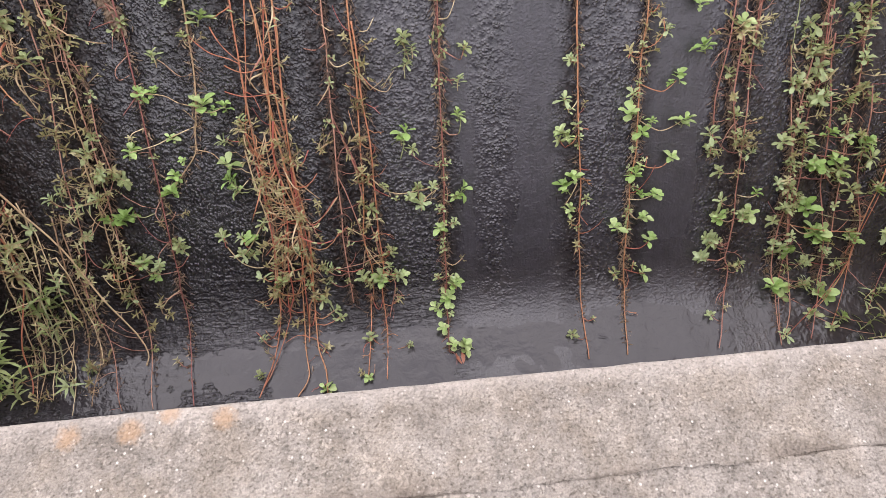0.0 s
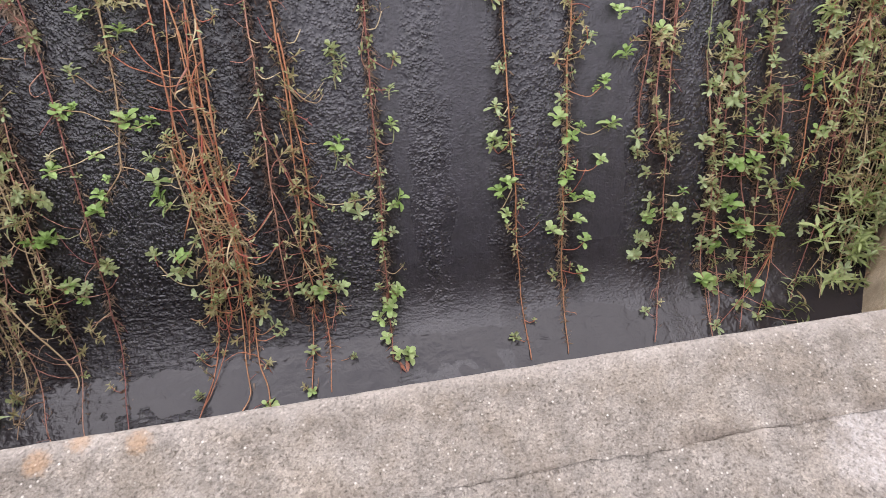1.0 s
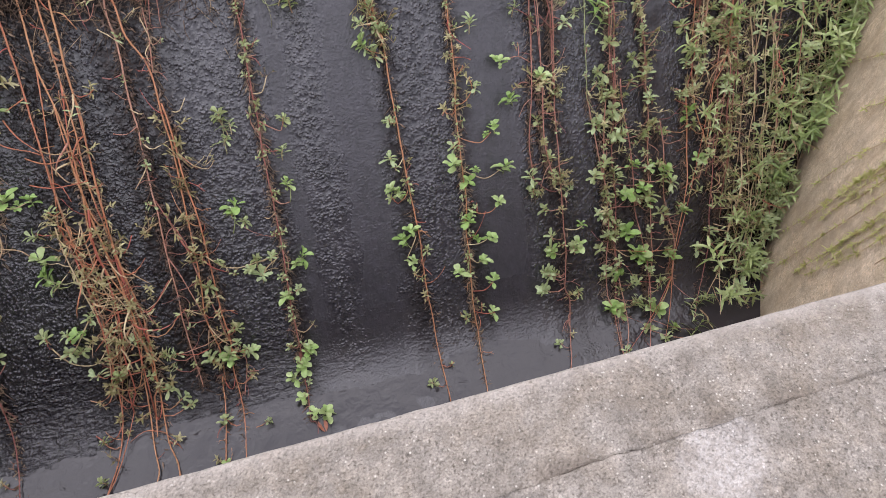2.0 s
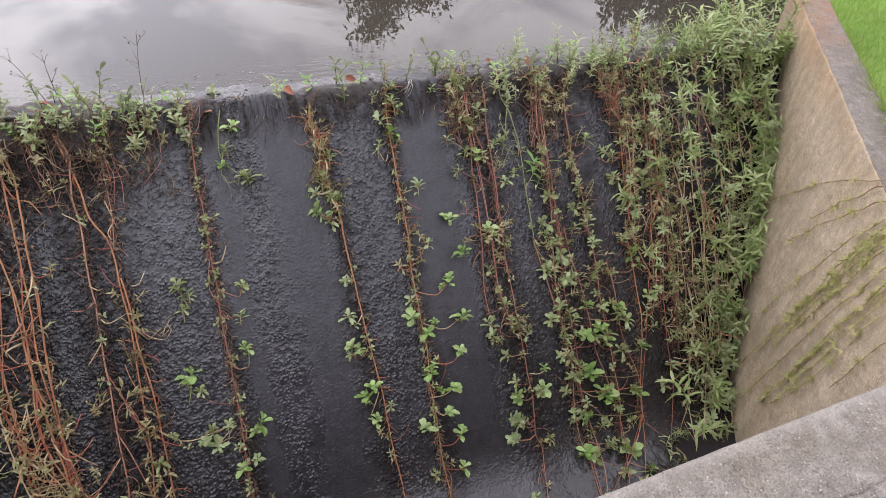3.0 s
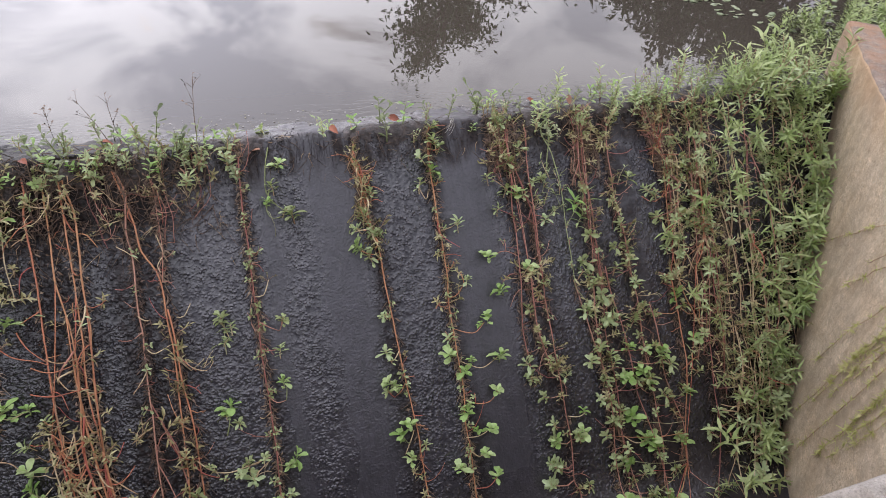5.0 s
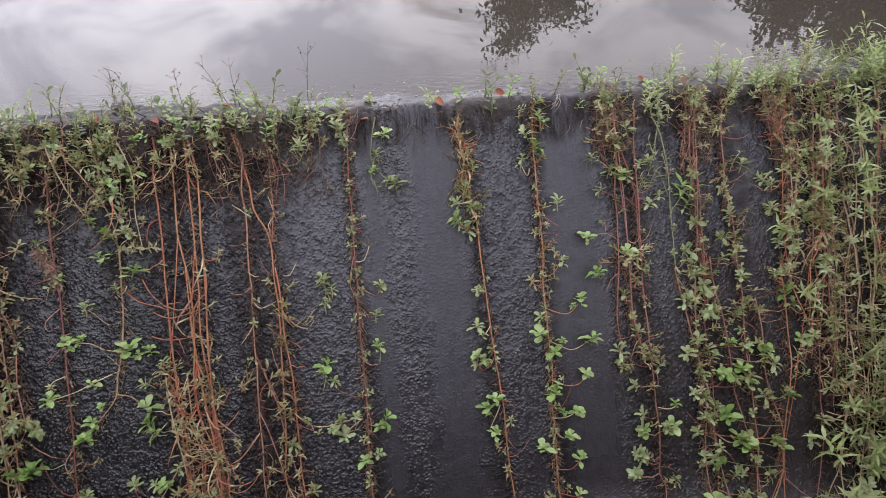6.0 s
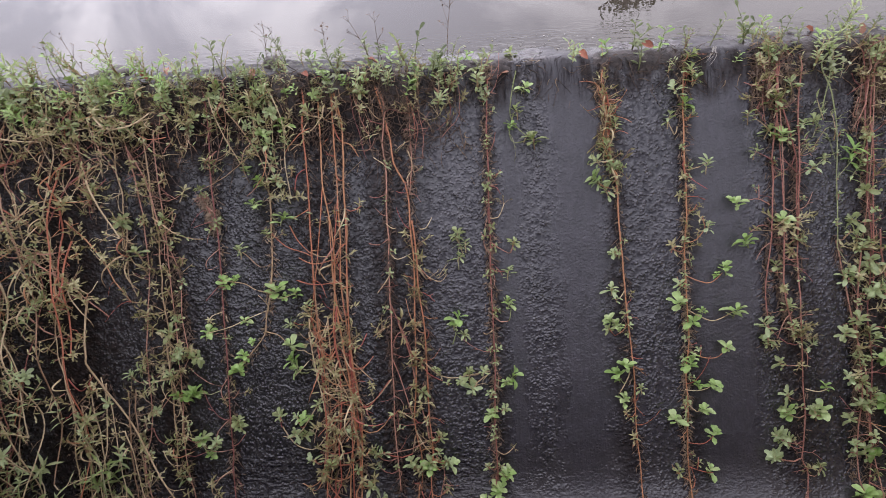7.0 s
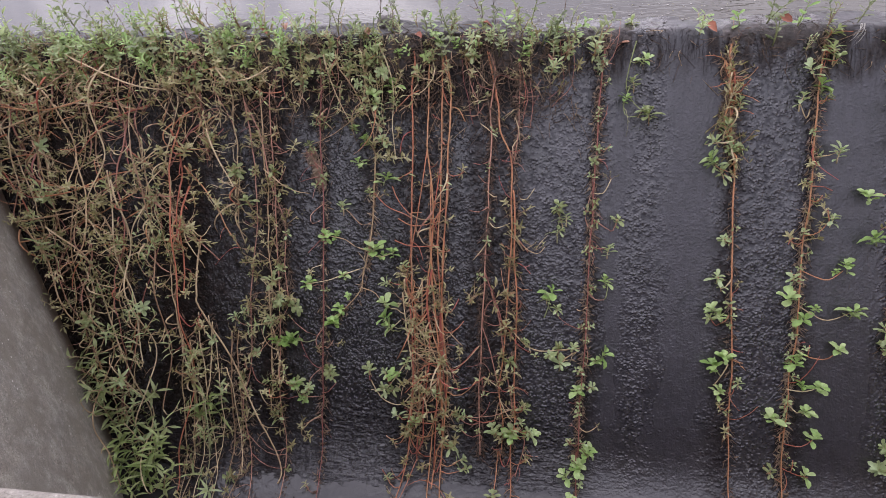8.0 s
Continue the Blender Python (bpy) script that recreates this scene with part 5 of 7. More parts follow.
vine("red vine with bright green rosettes", [(-0.9, 1.02), (-0.73, 1.0), (-0.57, 0.99), (-0.38, 0.99), (-0.19, 0.99), (0.01, 0.99), (0.2, 0.97), (0.4, 0.97), (0.59, 0.97), (0.76, 0.97), (0.92, 0.95), (1.12, 0.95), (1.35, 0.94), (1.55, 0.94), (1.67, 0.93), (1.85, 0.9), (2.01, 0.87)], "red", 0.005, more=(), arms=(((0.36, 0.98), (0.39, 1.04), (0.4, 1.1), (0.35, 1.17)), ((0.55, 0.97), (0.59, 1.03), (0.62, 1.11), (0.57, 1.23)), ((0.79, 0.96), (0.83, 1.04), (0.83, 1.12), (0.78, 1.18)), ((1.02, 0.94), (1.02, 1.01), (1.0, 1.08)), ((1.33, 0.94), (1.33, 1.02), (1.29, 1.08)), ((1.47, 0.94), (1.49, 1.01), (1.5, 1.07)), ((-0.5, 0.96), (-0.45, 0.93), (-0.52, 0.9)), ((-0.25, 1.0), (-0.26, 1.06), (-0.28, 1.1)), ((1.1, 0.95), (1.14, 0.99), (1.13, 1.03)), ((0.17, 0.98), (0.15, 1.03), (0.09, 1.08))), spots={"olive": ((-0.91, 1.03, 1.3), (-0.8, 1.06, 1.5), (-0.76, 1.08, 1.1), (-0.71, 0.95, 1.1), (-0.57, 1.03, 0.8), (-0.55, 0.89, 1.3), (-0.28, 1.1, 1.3), (0.08, 1.11, 1.0), (0.39, 0.92, 1.0), (1.49, 0.87, 0.9),), "green": ((-0.63, 1.02, 1.2), (0.31, 1.2, 1.2), (0.35, 1.13, 0.6), (0.48, 0.91, 1.5), (0.55, 1.24, 1.4), (0.55, 1.05, 0.7), (0.61, 0.98, 1.3), (0.81, 0.98, 0.8), (0.86, 0.95, 1.2), (0.76, 1.18, 1.1), (0.98, 1.02, 0.8), (0.98, 1.09, 1.1), (1.11, 1.03, 1.2), (1.17, 0.88, 1.2), (1.27, 1.08, 1.1), (1.49, 1.07, 1.1),), "dull": ((-0.05, 1.04, 1.1), (0.02, 1.07, 1.1), (0.11, 1.03, 0.9), (0.19, 0.89, 1.1), (-0.15, 1.03, 0.8),), "mini": ((0.76, 1.03, 1.0), (1.41, 0.99, 1.0),)}, tips=(("mini", 20, -0.6, 1.4), ("dull", 4, -0.3, 0.3),), tendrils=26, hairs=300)
vine("double russet vine thick with olive leaves", [(-0.93, 1.52), (-0.91, 1.56), (-0.68, 1.52), (-0.5, 1.51), (-0.35, 1.49), (-0.17, 1.49), (0.02, 1.47), (0.23, 1.44), (0.45, 1.42), (0.63, 1.43), (0.78, 1.42)], "brown", 0.005, more=(((-0.93, 1.58), (-0.92, 1.67), (-0.63, 1.65), (-0.37, 1.63), (-0.11, 1.62), (0.08, 1.62), (0.27, 1.61), (0.49, 1.6), (0.64, 1.6), (0.81, 1.61), (1.03, 1.62), (1.23, 1.61), (1.44, 1.58), (1.54, 1.61), (1.8, 1.53), (2.02, 1.43)), ((-1.0, 1.56), (-0.76, 1.52), (-0.57, 1.55), (-0.41, 1.59), (-0.26, 1.62), (-0.03, 1.61), (0.19, 1.61)), ((0.1, 1.52), (0.32, 1.51), (0.47, 1.51), (0.64, 1.54), (0.74, 1.57))), arms=(((-0.41, 1.5), (-0.45, 1.46), (-0.53, 1.37)), ((-0.26, 1.51), (-0.29, 1.45), (-0.33, 1.38)), ((-0.02, 1.47), (-0.06, 1.38), (-0.05, 1.3)), ((0.1, 1.45), (0.09, 1.39), (0.13, 1.33)), ((1.05, 1.63), (1.06, 1.69), (1.04, 1.75)), ((1.2, 1.63), (1.2, 1.66), (1.2, 1.7))), spots={"olive": ((-0.7, 1.61, 1.4), (-0.63, 1.48, 1.5), (-0.57, 1.52, 1.3), (-0.45, 1.46, 1.2), (-0.4, 1.57, 1.1), (-0.54, 1.34, 1.2), (-0.33, 1.37, 1.0), (0.33, 1.49, 1.1), (0.55, 1.54, 1.2), (0.66, 1.41, 1.4), (0.75, 1.42, 1.2), (0.78, 1.64, 1.2), (0.69, 1.62, 1.0), (-0.47, 1.64, 1.0), (0.89, 1.48, 0.9), (1.07, 1.5, 1.1), (1.17, 1.5, 1.1), (1.19, 1.68, 1.2), (1.32, 1.45, 1.1), (1.42, 1.42, 1.1), (1.33, 1.53, 0.9), (1.33, 1.47, 1.2), (1.43, 1.44, 1.2), (1.8, 1.45, 0.9), (1.5, 1.69, 0.9),), "green": ((-0.43, 1.52, 1.5), (-0.06, 1.28, 1.1), (0.04, 1.51, 1.3), (0.16, 1.31, 1.2), (1.02, 1.74, 0.9), (1.17, 1.49, 1.2), (1.17, 1.7, 1.2),), "mini": ((-0.14, 1.39, 1.0),), "dull": ((0.23, 1.57, 1.2), (0.7, 1.57, 1.4), (0.9, 1.58, 1.0), (1.49, 1.61, 1.1), (1.75, 1.55, 0.8),)}, tips=(("mini", 16, -0.4, 1.5), ("dull", 8, -0.3, 1.3), ("sprig", 14, -0.95, 1.0),), tendrils=60, lift=0.05, hairs=420, arcs=8)
vine("leafy vine with a large bright rosette", [(-0.93, 1.95), (-0.81, 1.78), (-0.65, 1.82), (-0.45, 1.85), (-0.18, 1.84), (0.01, 1.84), (0.24, 1.83)], "green", 0.0042, more=(((-0.89, 1.85), (-0.61, 1.79), (-0.43, 1.73)),), arms=(((-0.15, 1.84), (-0.23, 1.9), (-0.3, 1.96)), ((-0.3, 1.85), (-0.26, 1.75), (-0.22, 1.71))), spots={"lance_dull": ((-0.82, 1.83, 1.0), (-0.57, 1.74, 0.9), (-0.48, 1.86, 1.1), (-0.41, 1.75, 0.9), (-0.38, 1.66, 0.7),), "lance_fresh": ((-0.35, 1.99, 1.35), (-0.31, 1.92, 1.1), (-0.23, 1.94, 1.0),), "olive": ((-0.23, 1.69, 1.0), (-0.27, 1.78, 0.9), (-0.5, 1.71, 1.0),), "mini": ((0.36, 1.9, 0.8),)}, tips=(("mini", 6, -0.5, 0.4),), tendrils=10, lift=0.05)
vine("russet vine full of olive leaves", [(-0.93, 2.05), (-0.98, 2.09), (-0.74, 2.03), (-0.51, 2.01), (-0.23, 2.0), (-0.04, 2.0), (0.16, 2.02), (0.39, 2.01), (0.61, 1.99), (0.85, 2.0), (1.19, 1.98), (1.42, 1.99), (1.62, 1.94)], "brown", 0.0048, more=(((-0.92, 2.08), (-0.58, 2.04), (-0.19, 2.03), (0.04, 2.03), (0.24, 2.03), (0.51, 2.02)), ((0.26, 1.95), (0.48, 1.93), (0.71, 1.92), (0.94, 1.93), (1.25, 1.92), (1.57, 1.89), (1.72, 1.91), (2.03, 1.81))), arms=(((0.81, 2.0), (0.84, 2.11), (0.85, 2.18)), ((0.7, 2.01), (0.73, 2.16), (0.74, 2.29)), ((0.8, 2.14), (0.84, 2.27), (0.83, 2.38)), ((0.97, 2.01), (0.98, 2.12), (0.96, 2.23)), ((1.25, 1.98), (1.32, 2.06), (1.32, 2.15))), spots={"dull": ((-0.74, 2.0, 1.2),), "sprig": ((-0.83, 2.07, 1.0),), "olive": ((0.09, 1.94, 1.4), (0.18, 1.94, 1.2), (0.25, 2.08, 0.9), (0.4, 1.91, 1.2), (0.5, 2.22, 1.0), (0.65, 1.92, 1.3), (0.73, 2.01, 1.1), (0.87, 2.44, 1.3), (0.86, 1.92, 1.3), (0.86, 2.04, 1.3), (0.92, 2.14, 1.1), (0.98, 1.88, 1.2), (1.1, 1.99, 1.4), (1.14, 1.93, 1.1), (1.43, 1.95, 1.3), (1.39, 1.9, 1.0), (1.52, 2.08, 1.0), (1.63, 2.09, 1.1),), "lance_dull": ((0.5, 2.1, 0.9), (0.59, 2.12, 0.9), (0.81, 2.36, 1.0),), "green": ((0.85, 2.19, 1.2), (0.73, 2.28, 1.1), (0.95, 2.23, 1.4), (1.3, 2.14, 1.5), (1.36, 2.19, 1.3), (1.63, 1.88, 1.4), (1.69, 2.18, 1.5),)}, tips=(("olive", 10, -0.3, 1.8), ("dull", 10, -0.6, 1.2), ("mini", 16, -0.4, 1.5), ("sprig", 10, -0.95, 1.2),), tendrils=50, lift=0.06, hairs=420, arcs=6)
vine("russet vine with pale leaf tufts", [(-0.93, 2.3), (-0.89, 2.29), (-0.64, 2.24), (-0.36, 2.23), (-0.2, 2.24), (-0.04, 2.26), (0.2, 2.26), (0.48, 2.27), (0.72, 2.26), (0.95, 2.27), (1.19, 2.26), (1.42, 2.25), (1.67, 2.18)], "brown", 0.0046, more=(), spots={"lance_dull": ((-0.46, 2.29, 0.8), (-0.08, 2.34, 0.8),), "olive": ((-0.41, 2.36, 1.2), (-0.28, 2.19, 1.1), (-0.12, 2.22, 1.2), (0.03, 2.17, 1.1), (0.04, 2.26, 1.2), (0.14, 2.24, 1.3), (0.28, 2.26, 1.3), (0.63, 2.23, 0.8),), "mini": ((0.29, 2.32, 1.2),), "dull": ((-0.85, 2.28, 1.0),), "sprig": ((-0.73, 2.22, 1.0),)}, tips=(("dull", 6, -0.8, 0.6), ("sprig", 8, -0.95, 0.6), ("mini", 10, -0.3, 1.5),), tendrils=34, lift=0.05, hairs=300, arcs=4)
vine("russet vine full of olive leaves", [(-0.93, 2.58), (-1.12, 2.83), (-0.75, 2.64), (-0.59, 2.65), (-0.46, 2.66), (-0.26, 2.63), (-0.1, 2.62), (0.11, 2.62), (0.39, 2.62), (0.57, 2.68), (0.68, 2.72)], "red", 0.0046, more=(((-1.23, 2.94), (-0.71, 2.66), (-0.54, 2.66), (-0.38, 2.66)), ((-0.98, 2.72), (-0.77, 2.7), (-0.59, 2.63), (-0.48, 2.68)), ((0.3, 2.55), (0.79, 2.56), (0.98, 2.52), (1.24, 2.47), (1.54, 2.41)), ((-0.34, 2.91), (-0.14, 2.88), (0.03, 2.86), (0.18, 2.81), (0.26, 2.75))), arms=(((-0.73, 2.51), (-0.71, 2.56), (-0.67, 2.59)), ((0.94, 2.53), (0.88, 2.6), (0.87, 2.66))), spots={"olive": ((-0.32, 2.5, 1.6), (-0.28, 2.53, 1.2), (-0.13, 2.54, 1.2), (-0.07, 2.75, 1.6), (-0.03, 2.8, 1.1), (0.1, 2.55, 1.1), (-0.45, 2.66, 1.0), (0.15, 2.64, 1.1), (0.29, 2.51, 1.2), (0.49, 2.6, 1.2), (0.51, 2.38, 1.0), (1.37, 2.41, 1.3), (0.96, 2.63, 1.0), (-0.22, 2.75, 1.2), (1.22, 1.85, 1.0), (1.84, 2.09, 1.1), (1.52, 2.14, 1.0), (1.94, 2.17, 0.9), (1.97, 1.87, 0.9),), "green": ((0.02, 2.6, 1.1), (0.41, 2.55, 1.6), (0.73, 2.66, 1.2), (1.69, 1.93, 1.4), (1.42, 1.99, 1.1), (1.32, 2.2, 1.6), (1.16, 2.06, 1.4), (1.73, 2.21, 1.6), (1.38, 2.44, 1.2),), "lance_dull": ((0.86, 2.63, 1.0),), "dull": ((1.2, 2.4, 1.0),)}, tips=(("dull", 8, -0.9, 0.6), ("sprig", 14, -0.95, -0.1), ("mini", 8, -0.3, 1.2),), tendrils=50, lift=0.06, hairs=420, arcs=10, curls=8)
vine("straw-coloured vines with yellow tufts hanging side by side", [(-0.59, -2.22), (-0.28, -2.17), (0.13, -2.14), (0.37, -2.16), (0.76, -2.18), (1.12, -2.2), (1.34, -2.23), (1.9, -2.1), (2.04, -2.05)], "brown", 0.0042, more=(((-0.65, -2.04), (-0.32, -2.05), (-0.01, -2.02), (0.36, -2.01), (0.75, -1.99), (1.25, -1.99), (1.88, -1.91), (2.04, -1.88)), ((-0.55, -2.22), (-0.32, -2.1), (-0.05, -2.04), (0.19, -1.97), (0.43, -1.96), (0.67, -1.93))), arms=(((1.23, -2.14), (1.3, -2.08), (1.31, -2.02)), ((0.68, -1.94), (0.7, -1.89), (0.7, -1.84)), ((1.09, -2.19), (1.16, -2.14), (1.19, -2.07))), spots={"olive": ((0.04, -2.19, 1.3), (0.77, -2.29, 1.1), (1.17, -1.9, 1.2), (1.21, -1.82, 1.0), (-0.15, -2.04, 1.1),), "dull": ((0.13, -2.15, 1.2), (-0.35, -2.13, 1.2), (-0.37, -2.0, 1.2), (-0.28, -1.9, 1.3), (0.4, -2.17, 1.3), (0.49, -2.14, 1.2), (0.3, -2.04, 1.3), (0.69, -2.21, 1.3), (0.76, -2.11, 1.2), (1.03, -1.98, 1.2), (1.05, -2.23, 1.1), (1.22, -2.09, 1.0), (-0.18, -1.97, 1.0), (-0.05, -2.08, 1.2),), "green": ((0.88, -1.94, 1.4), (0.89, -2.0, 1.0),)}, tips=(("sprig", 22, -0.8, 1.6), ("dull", 26, -0.3, 1.6), ("olive", 10, 0.4, 1.7), ("mini", 16, -0.2, 1.7)), tendrils=30, hairs=300, arcs=6, lift=0.06)
vine("tangled straw-coloured stems with yellowing tufts", [(-0.31, -2.9), (-0.03, -2.82), (0.28, -2.81), (0.63, -2.75), (1.06, -2.73), (1.35, -2.72)], "tan", 0.0056, more=(((-0.13, -3.11), (0.32, -3.03), (0.5, -2.99), (0.78, -2.93), (1.07, -2.85)), ((-0.07, -3.04), (0.21, -2.97), (0.46, -2.95), (0.78, -2.89), (1.07, -2.82), (1.44, -2.86)), ((-0.38, -2.41), (-0.18, -2.33), (-0.04, -2.24))), arms=(((0.39, -2.98), (0.53, -2.88), (0.52, -2.73), (0.5, -2.63)), ((0.51, -2.88), (0.6, -2.79), (0.5, -2.69))), spots={"olive": ((0.43, -2.85, 1.3),), "dull": ((0.21, -2.79, 1.2), (-0.55, -2.92, 1.2), (-0.07, -3.03, 1.3), (0.73, -3.12, 1.7), (0.8, -3.02, 1.5), (-0.24, -2.74, 1.3), (-0.03, -2.9, 1.1),), "lance_dull": ((0.82, -2.85, 1.1), (0.96, -2.73, 1.0),), "sprig": ((0.36, -2.95, 1.3),)}, tips=(("sprig", 8, -0.5, 1.2), ("lance_dull", 3, 0.6, 1.5)), tendrils=18, lift=0.20, arcs=4, stand=0.10)
vine("red and straw stems with yellowing tufts", [(-0.51, -2.61), (-0.14, -2.66), (0.2, -2.63), (0.48, -2.61), (0.91, -2.59), (1.34, -2.57), (1.63, -2.61), (1.89, -2.56)], "red", 0.0058, more=(((-0.04, -2.57), (0.27, -2.6), (0.62, -2.58)), ((-0.38, -2.67), (-0.04, -2.64), (0.34, -2.62))), arms=(((0.77, -2.68), (0.84, -2.58), (0.74, -2.5)), ((0.2, -2.6), (0.27, -2.5), (0.2, -2.44))), spots={"dull": ((0.48, -2.62, 1.7), (0.52, -2.55, 1.4), (-0.25, -2.55, 1.6), (-0.27, -2.41, 1.5), (0.31, -2.48, 1.6), (0.99, -2.54, 1.6), (1.14, -2.56, 1.8), (1.11, -2.66, 1.6), (0.82, -2.46, 1.3), (-0.45, -2.59, 1.2), (0.03, -2.5, 1.3),), "olive": ((0.28, -2.72, 1.2),)}, tips=(("sprig", 8, -0.5, 1.4), ("dull", 5, 0.0, 1.4)), tendrils=18, lift=0.20, arcs=4, stand=0.10)
vine("straw-coloured stems slanting down beside the grey wall", [(0.23, -3.46), (0.4, -3.27), (0.58, -3.22), (0.76, -3.12), (1.01, -3.01), (1.26, -2.9), (1.54, -2.85)], "tan", 0.0056, more=(((-0.03, -3.39), (0.33, -3.31), (0.51, -3.19), (0.66, -3.12)), ((0.23, -3.58), (0.48, -3.49), (0.7, -3.4), (0.84, -3.33), (0.94, -3.17)), ((-0.2, -3.25), (0.08, -3.16), (0.22, -3.13), (0.36, -3.18), (0.42, -3.29))), spots={"lance_pale": ((1.03, -3.29, 1.3), (1.18, -3.25, 1.4), (1.15, -3.34, 1.1), (1.4, -3.18, 1.2), (1.39, -3.05, 1.2), (1.58, -3.09, 1.1), (1.69, -3.16, 1.1),), "lance": ((1.67, -2.9, 1.2), (1.75, -2.78, 1.2), (1.78, -2.92, 1.2), (1.63, -2.75, 1.1),), "sprig": ((0.81, -3.4, 1.3), (0.71, -3.52, 1.2), (1.02, -3.01, 1.2),)}, tips=(("sprig", 6, 0.1, 1.2), ("lance_dull", 4, 0.8, 1.6)), tendrils=14, lift=0.20, arcs=3, stand=0.10)
vine("pale willow-leaved shoots crowding against the grey wall", [(0.77, -3.15), (1.05, -3.13), (1.34, -3.08), (1.58, -2.99), (1.77, -2.84)], "tan", 0.0042, more=(((1.04, -2.93), (1.33, -2.88), (1.6, -2.79), (1.78, -2.65)),), spots={"lance_pale": ((1.11, -3.21, 1.3), (1.02, -3.14, 1.2), (1.2, -3.11, 1.3), (1.28, -3.19, 1.1), (1.38, -3.08, 1.3), (1.26, -2.98, 1.2), (1.65, -3.02, 1.2), (1.77, -2.93, 1.2), (1.78, -2.63, 1.1), (1.47, -2.91, 1.2),), "lance": ((1.58, -2.99, 1.3), (1.65, -2.85, 1.3), (1.73, -2.75, 1.3), (1.59, -2.74, 1.2), (1.78, -2.83, 1.2),)}, tips=(("lance_pale", 5, 0.9, 1.6),), tendrils=8, lift=0.44, stand=0.2)
vine("leafy green shoots low beside the grey wall", [(1.05, -2.55), (1.26, -2.48), (1.48, -2.42), (1.78, -2.41)], "green", 0.0046, more=(((1.29, -2.91), (1.58, -2.83), (1.8, -2.68)),), spots={"lance": ((1.33, -2.43, 1.3), (1.41, -2.49, 1.2), (1.8, -2.65, 1.1), (1.88, -2.83, 1.1), (1.56, -2.87, 1.2),), "lance_pale": ((1.51, -2.45, 1.1), (1.74, -2.47, 1.1), (1.84, -2.36, 1.0), (1.61, -2.6, 1.0), (1.24, -2.37, 1.0),)}, tips=(("lance_dull", 5, 1.0, 1.7),), tendrils=6, lift=0.22)
vine("long straw-coloured stem arching out of the tangle", [(-0.37, -3.78), (-0.47, -3.53), (-0.54, -3.3), (-0.5, -3.0)], "tan", 0.0058, more=(), spots={}, tips=(("sprig", 3, -0.9, 0.4), ("dull", 2, -0.9, 0.4)), tendrils=5, lift=0.30)
vine("long straw-coloured stem arching out of the tangle", [(0.21, -3.73), (0.17, -3.49), (0.11, -3.25), (-0.03, -3.05)], "tan", 0.0058, more=(), spots={}, tips=(("sprig", 3, -0.9, 0.4), ("dull", 2, -0.9, 0.4)), tendrils=5, lift=0.30)
vine("long straw-coloured stem arching out of the tangle", [(-0.95, -3.66), (-0.81, -3.3), (-0.64, -2.88), (-0.6, -2.63)], "tan", 0.0058, more=(), spots={}, tips=(("sprig", 3, -0.9, 0.4), ("dull", 2, -0.9, 0.4)), tendrils=5, lift=0.30)
vine("long straw-coloured stem arching out of the tangle", [(-0.71, -3.64), (-0.57, -3.45), (-0.34, -3.35), (-0.02, -3.32)], "tan", 0.0058, more=(), spots={}, tips=(("sprig", 3, -0.9, 0.4), ("dull", 2, -0.9, 0.4)), tendrils=5, lift=0.30)
vine("long straw-coloured stem arching out of the tangle", [(-0.77, -3.07), (-0.47, -3.15), (-0.2, -3.1), (0.04, -3.17)], "tan", 0.0058, more=(), spots={}, tips=(("sprig", 3, -0.9, 0.4), ("dull", 2, -0.9, 0.4)), tendrils=5, lift=0.30)
vine("long straw-coloured stem arching out of the tangle", [(-0.73, -2.34), (-0.66, -2.27), (-0.67, -2.13), (-0.73, -2.02)], "tan", 0.0058, more=(), spots={}, tips=(("sprig", 3, -0.9, 0.4), ("dull", 2, -0.9, 0.4)), tendrils=5, lift=0.30)
vine("long straw-coloured stem arching out of the tangle", [(-0.64, -3.76), (-0.57, -3.57), (-0.61, -3.41), (-0.71, -3.22)], "tan", 0.0058, more=(), spots={}, tips=(("sprig", 3, -0.9, 0.4), ("dull", 2, -0.9, 0.4)), tendrils=5, lift=0.30)
vine("long straw-coloured stem arching out of the tangle", [(-0.23, -3.78), (-0.13, -3.59), (-0.13, -3.39), (-0.23, -3.16)], "tan", 0.0058, more=(), spots={}, tips=(("sprig", 3, -0.9, 0.4), ("dull", 2, -0.9, 0.4)), tendrils=5, lift=0.30)
vine("long russet stem arching out of the tangle", [(0.35, -3.79), (0.3, -3.57), (0.18, -3.29), (0.0, -2.86)], "red", 0.0058, more=(), spots={}, tips=(("sprig", 3, -0.9, 0.4), ("dull", 2, -0.9, 0.4)), tendrils=5, lift=0.30)
vine("long russet stem arching out of the tangle", [(-0.09, -3.79), (-0.02, -3.44), (-0.03, -3.2)], "red", 0.0058, more=(), spots={}, tips=(("sprig", 3, -0.9, 0.4), ("dull", 2, -0.9, 0.4)), tendrils=5, lift=0.30)
vine("long russet stem arching out of the tangle", [(-0.67, -3.37), (-0.4, -3.54), (-0.19, -3.71)], "red", 0.0058, more=(), spots={}, tips=(("sprig", 3, -0.9, 0.4), ("dull", 2, -0.9, 0.4)), tendrils=5, lift=0.30)
vine("long russet stem arching out of the tangle", [(-0.51, -3.77), (-0.49, -3.46), (-0.57, -3.11)], "red", 0.0058, more=(), spots={}, tips=(("sprig", 3, -0.9, 0.4), ("dull", 2, -0.9, 0.4)), tendrils=5, lift=0.30)
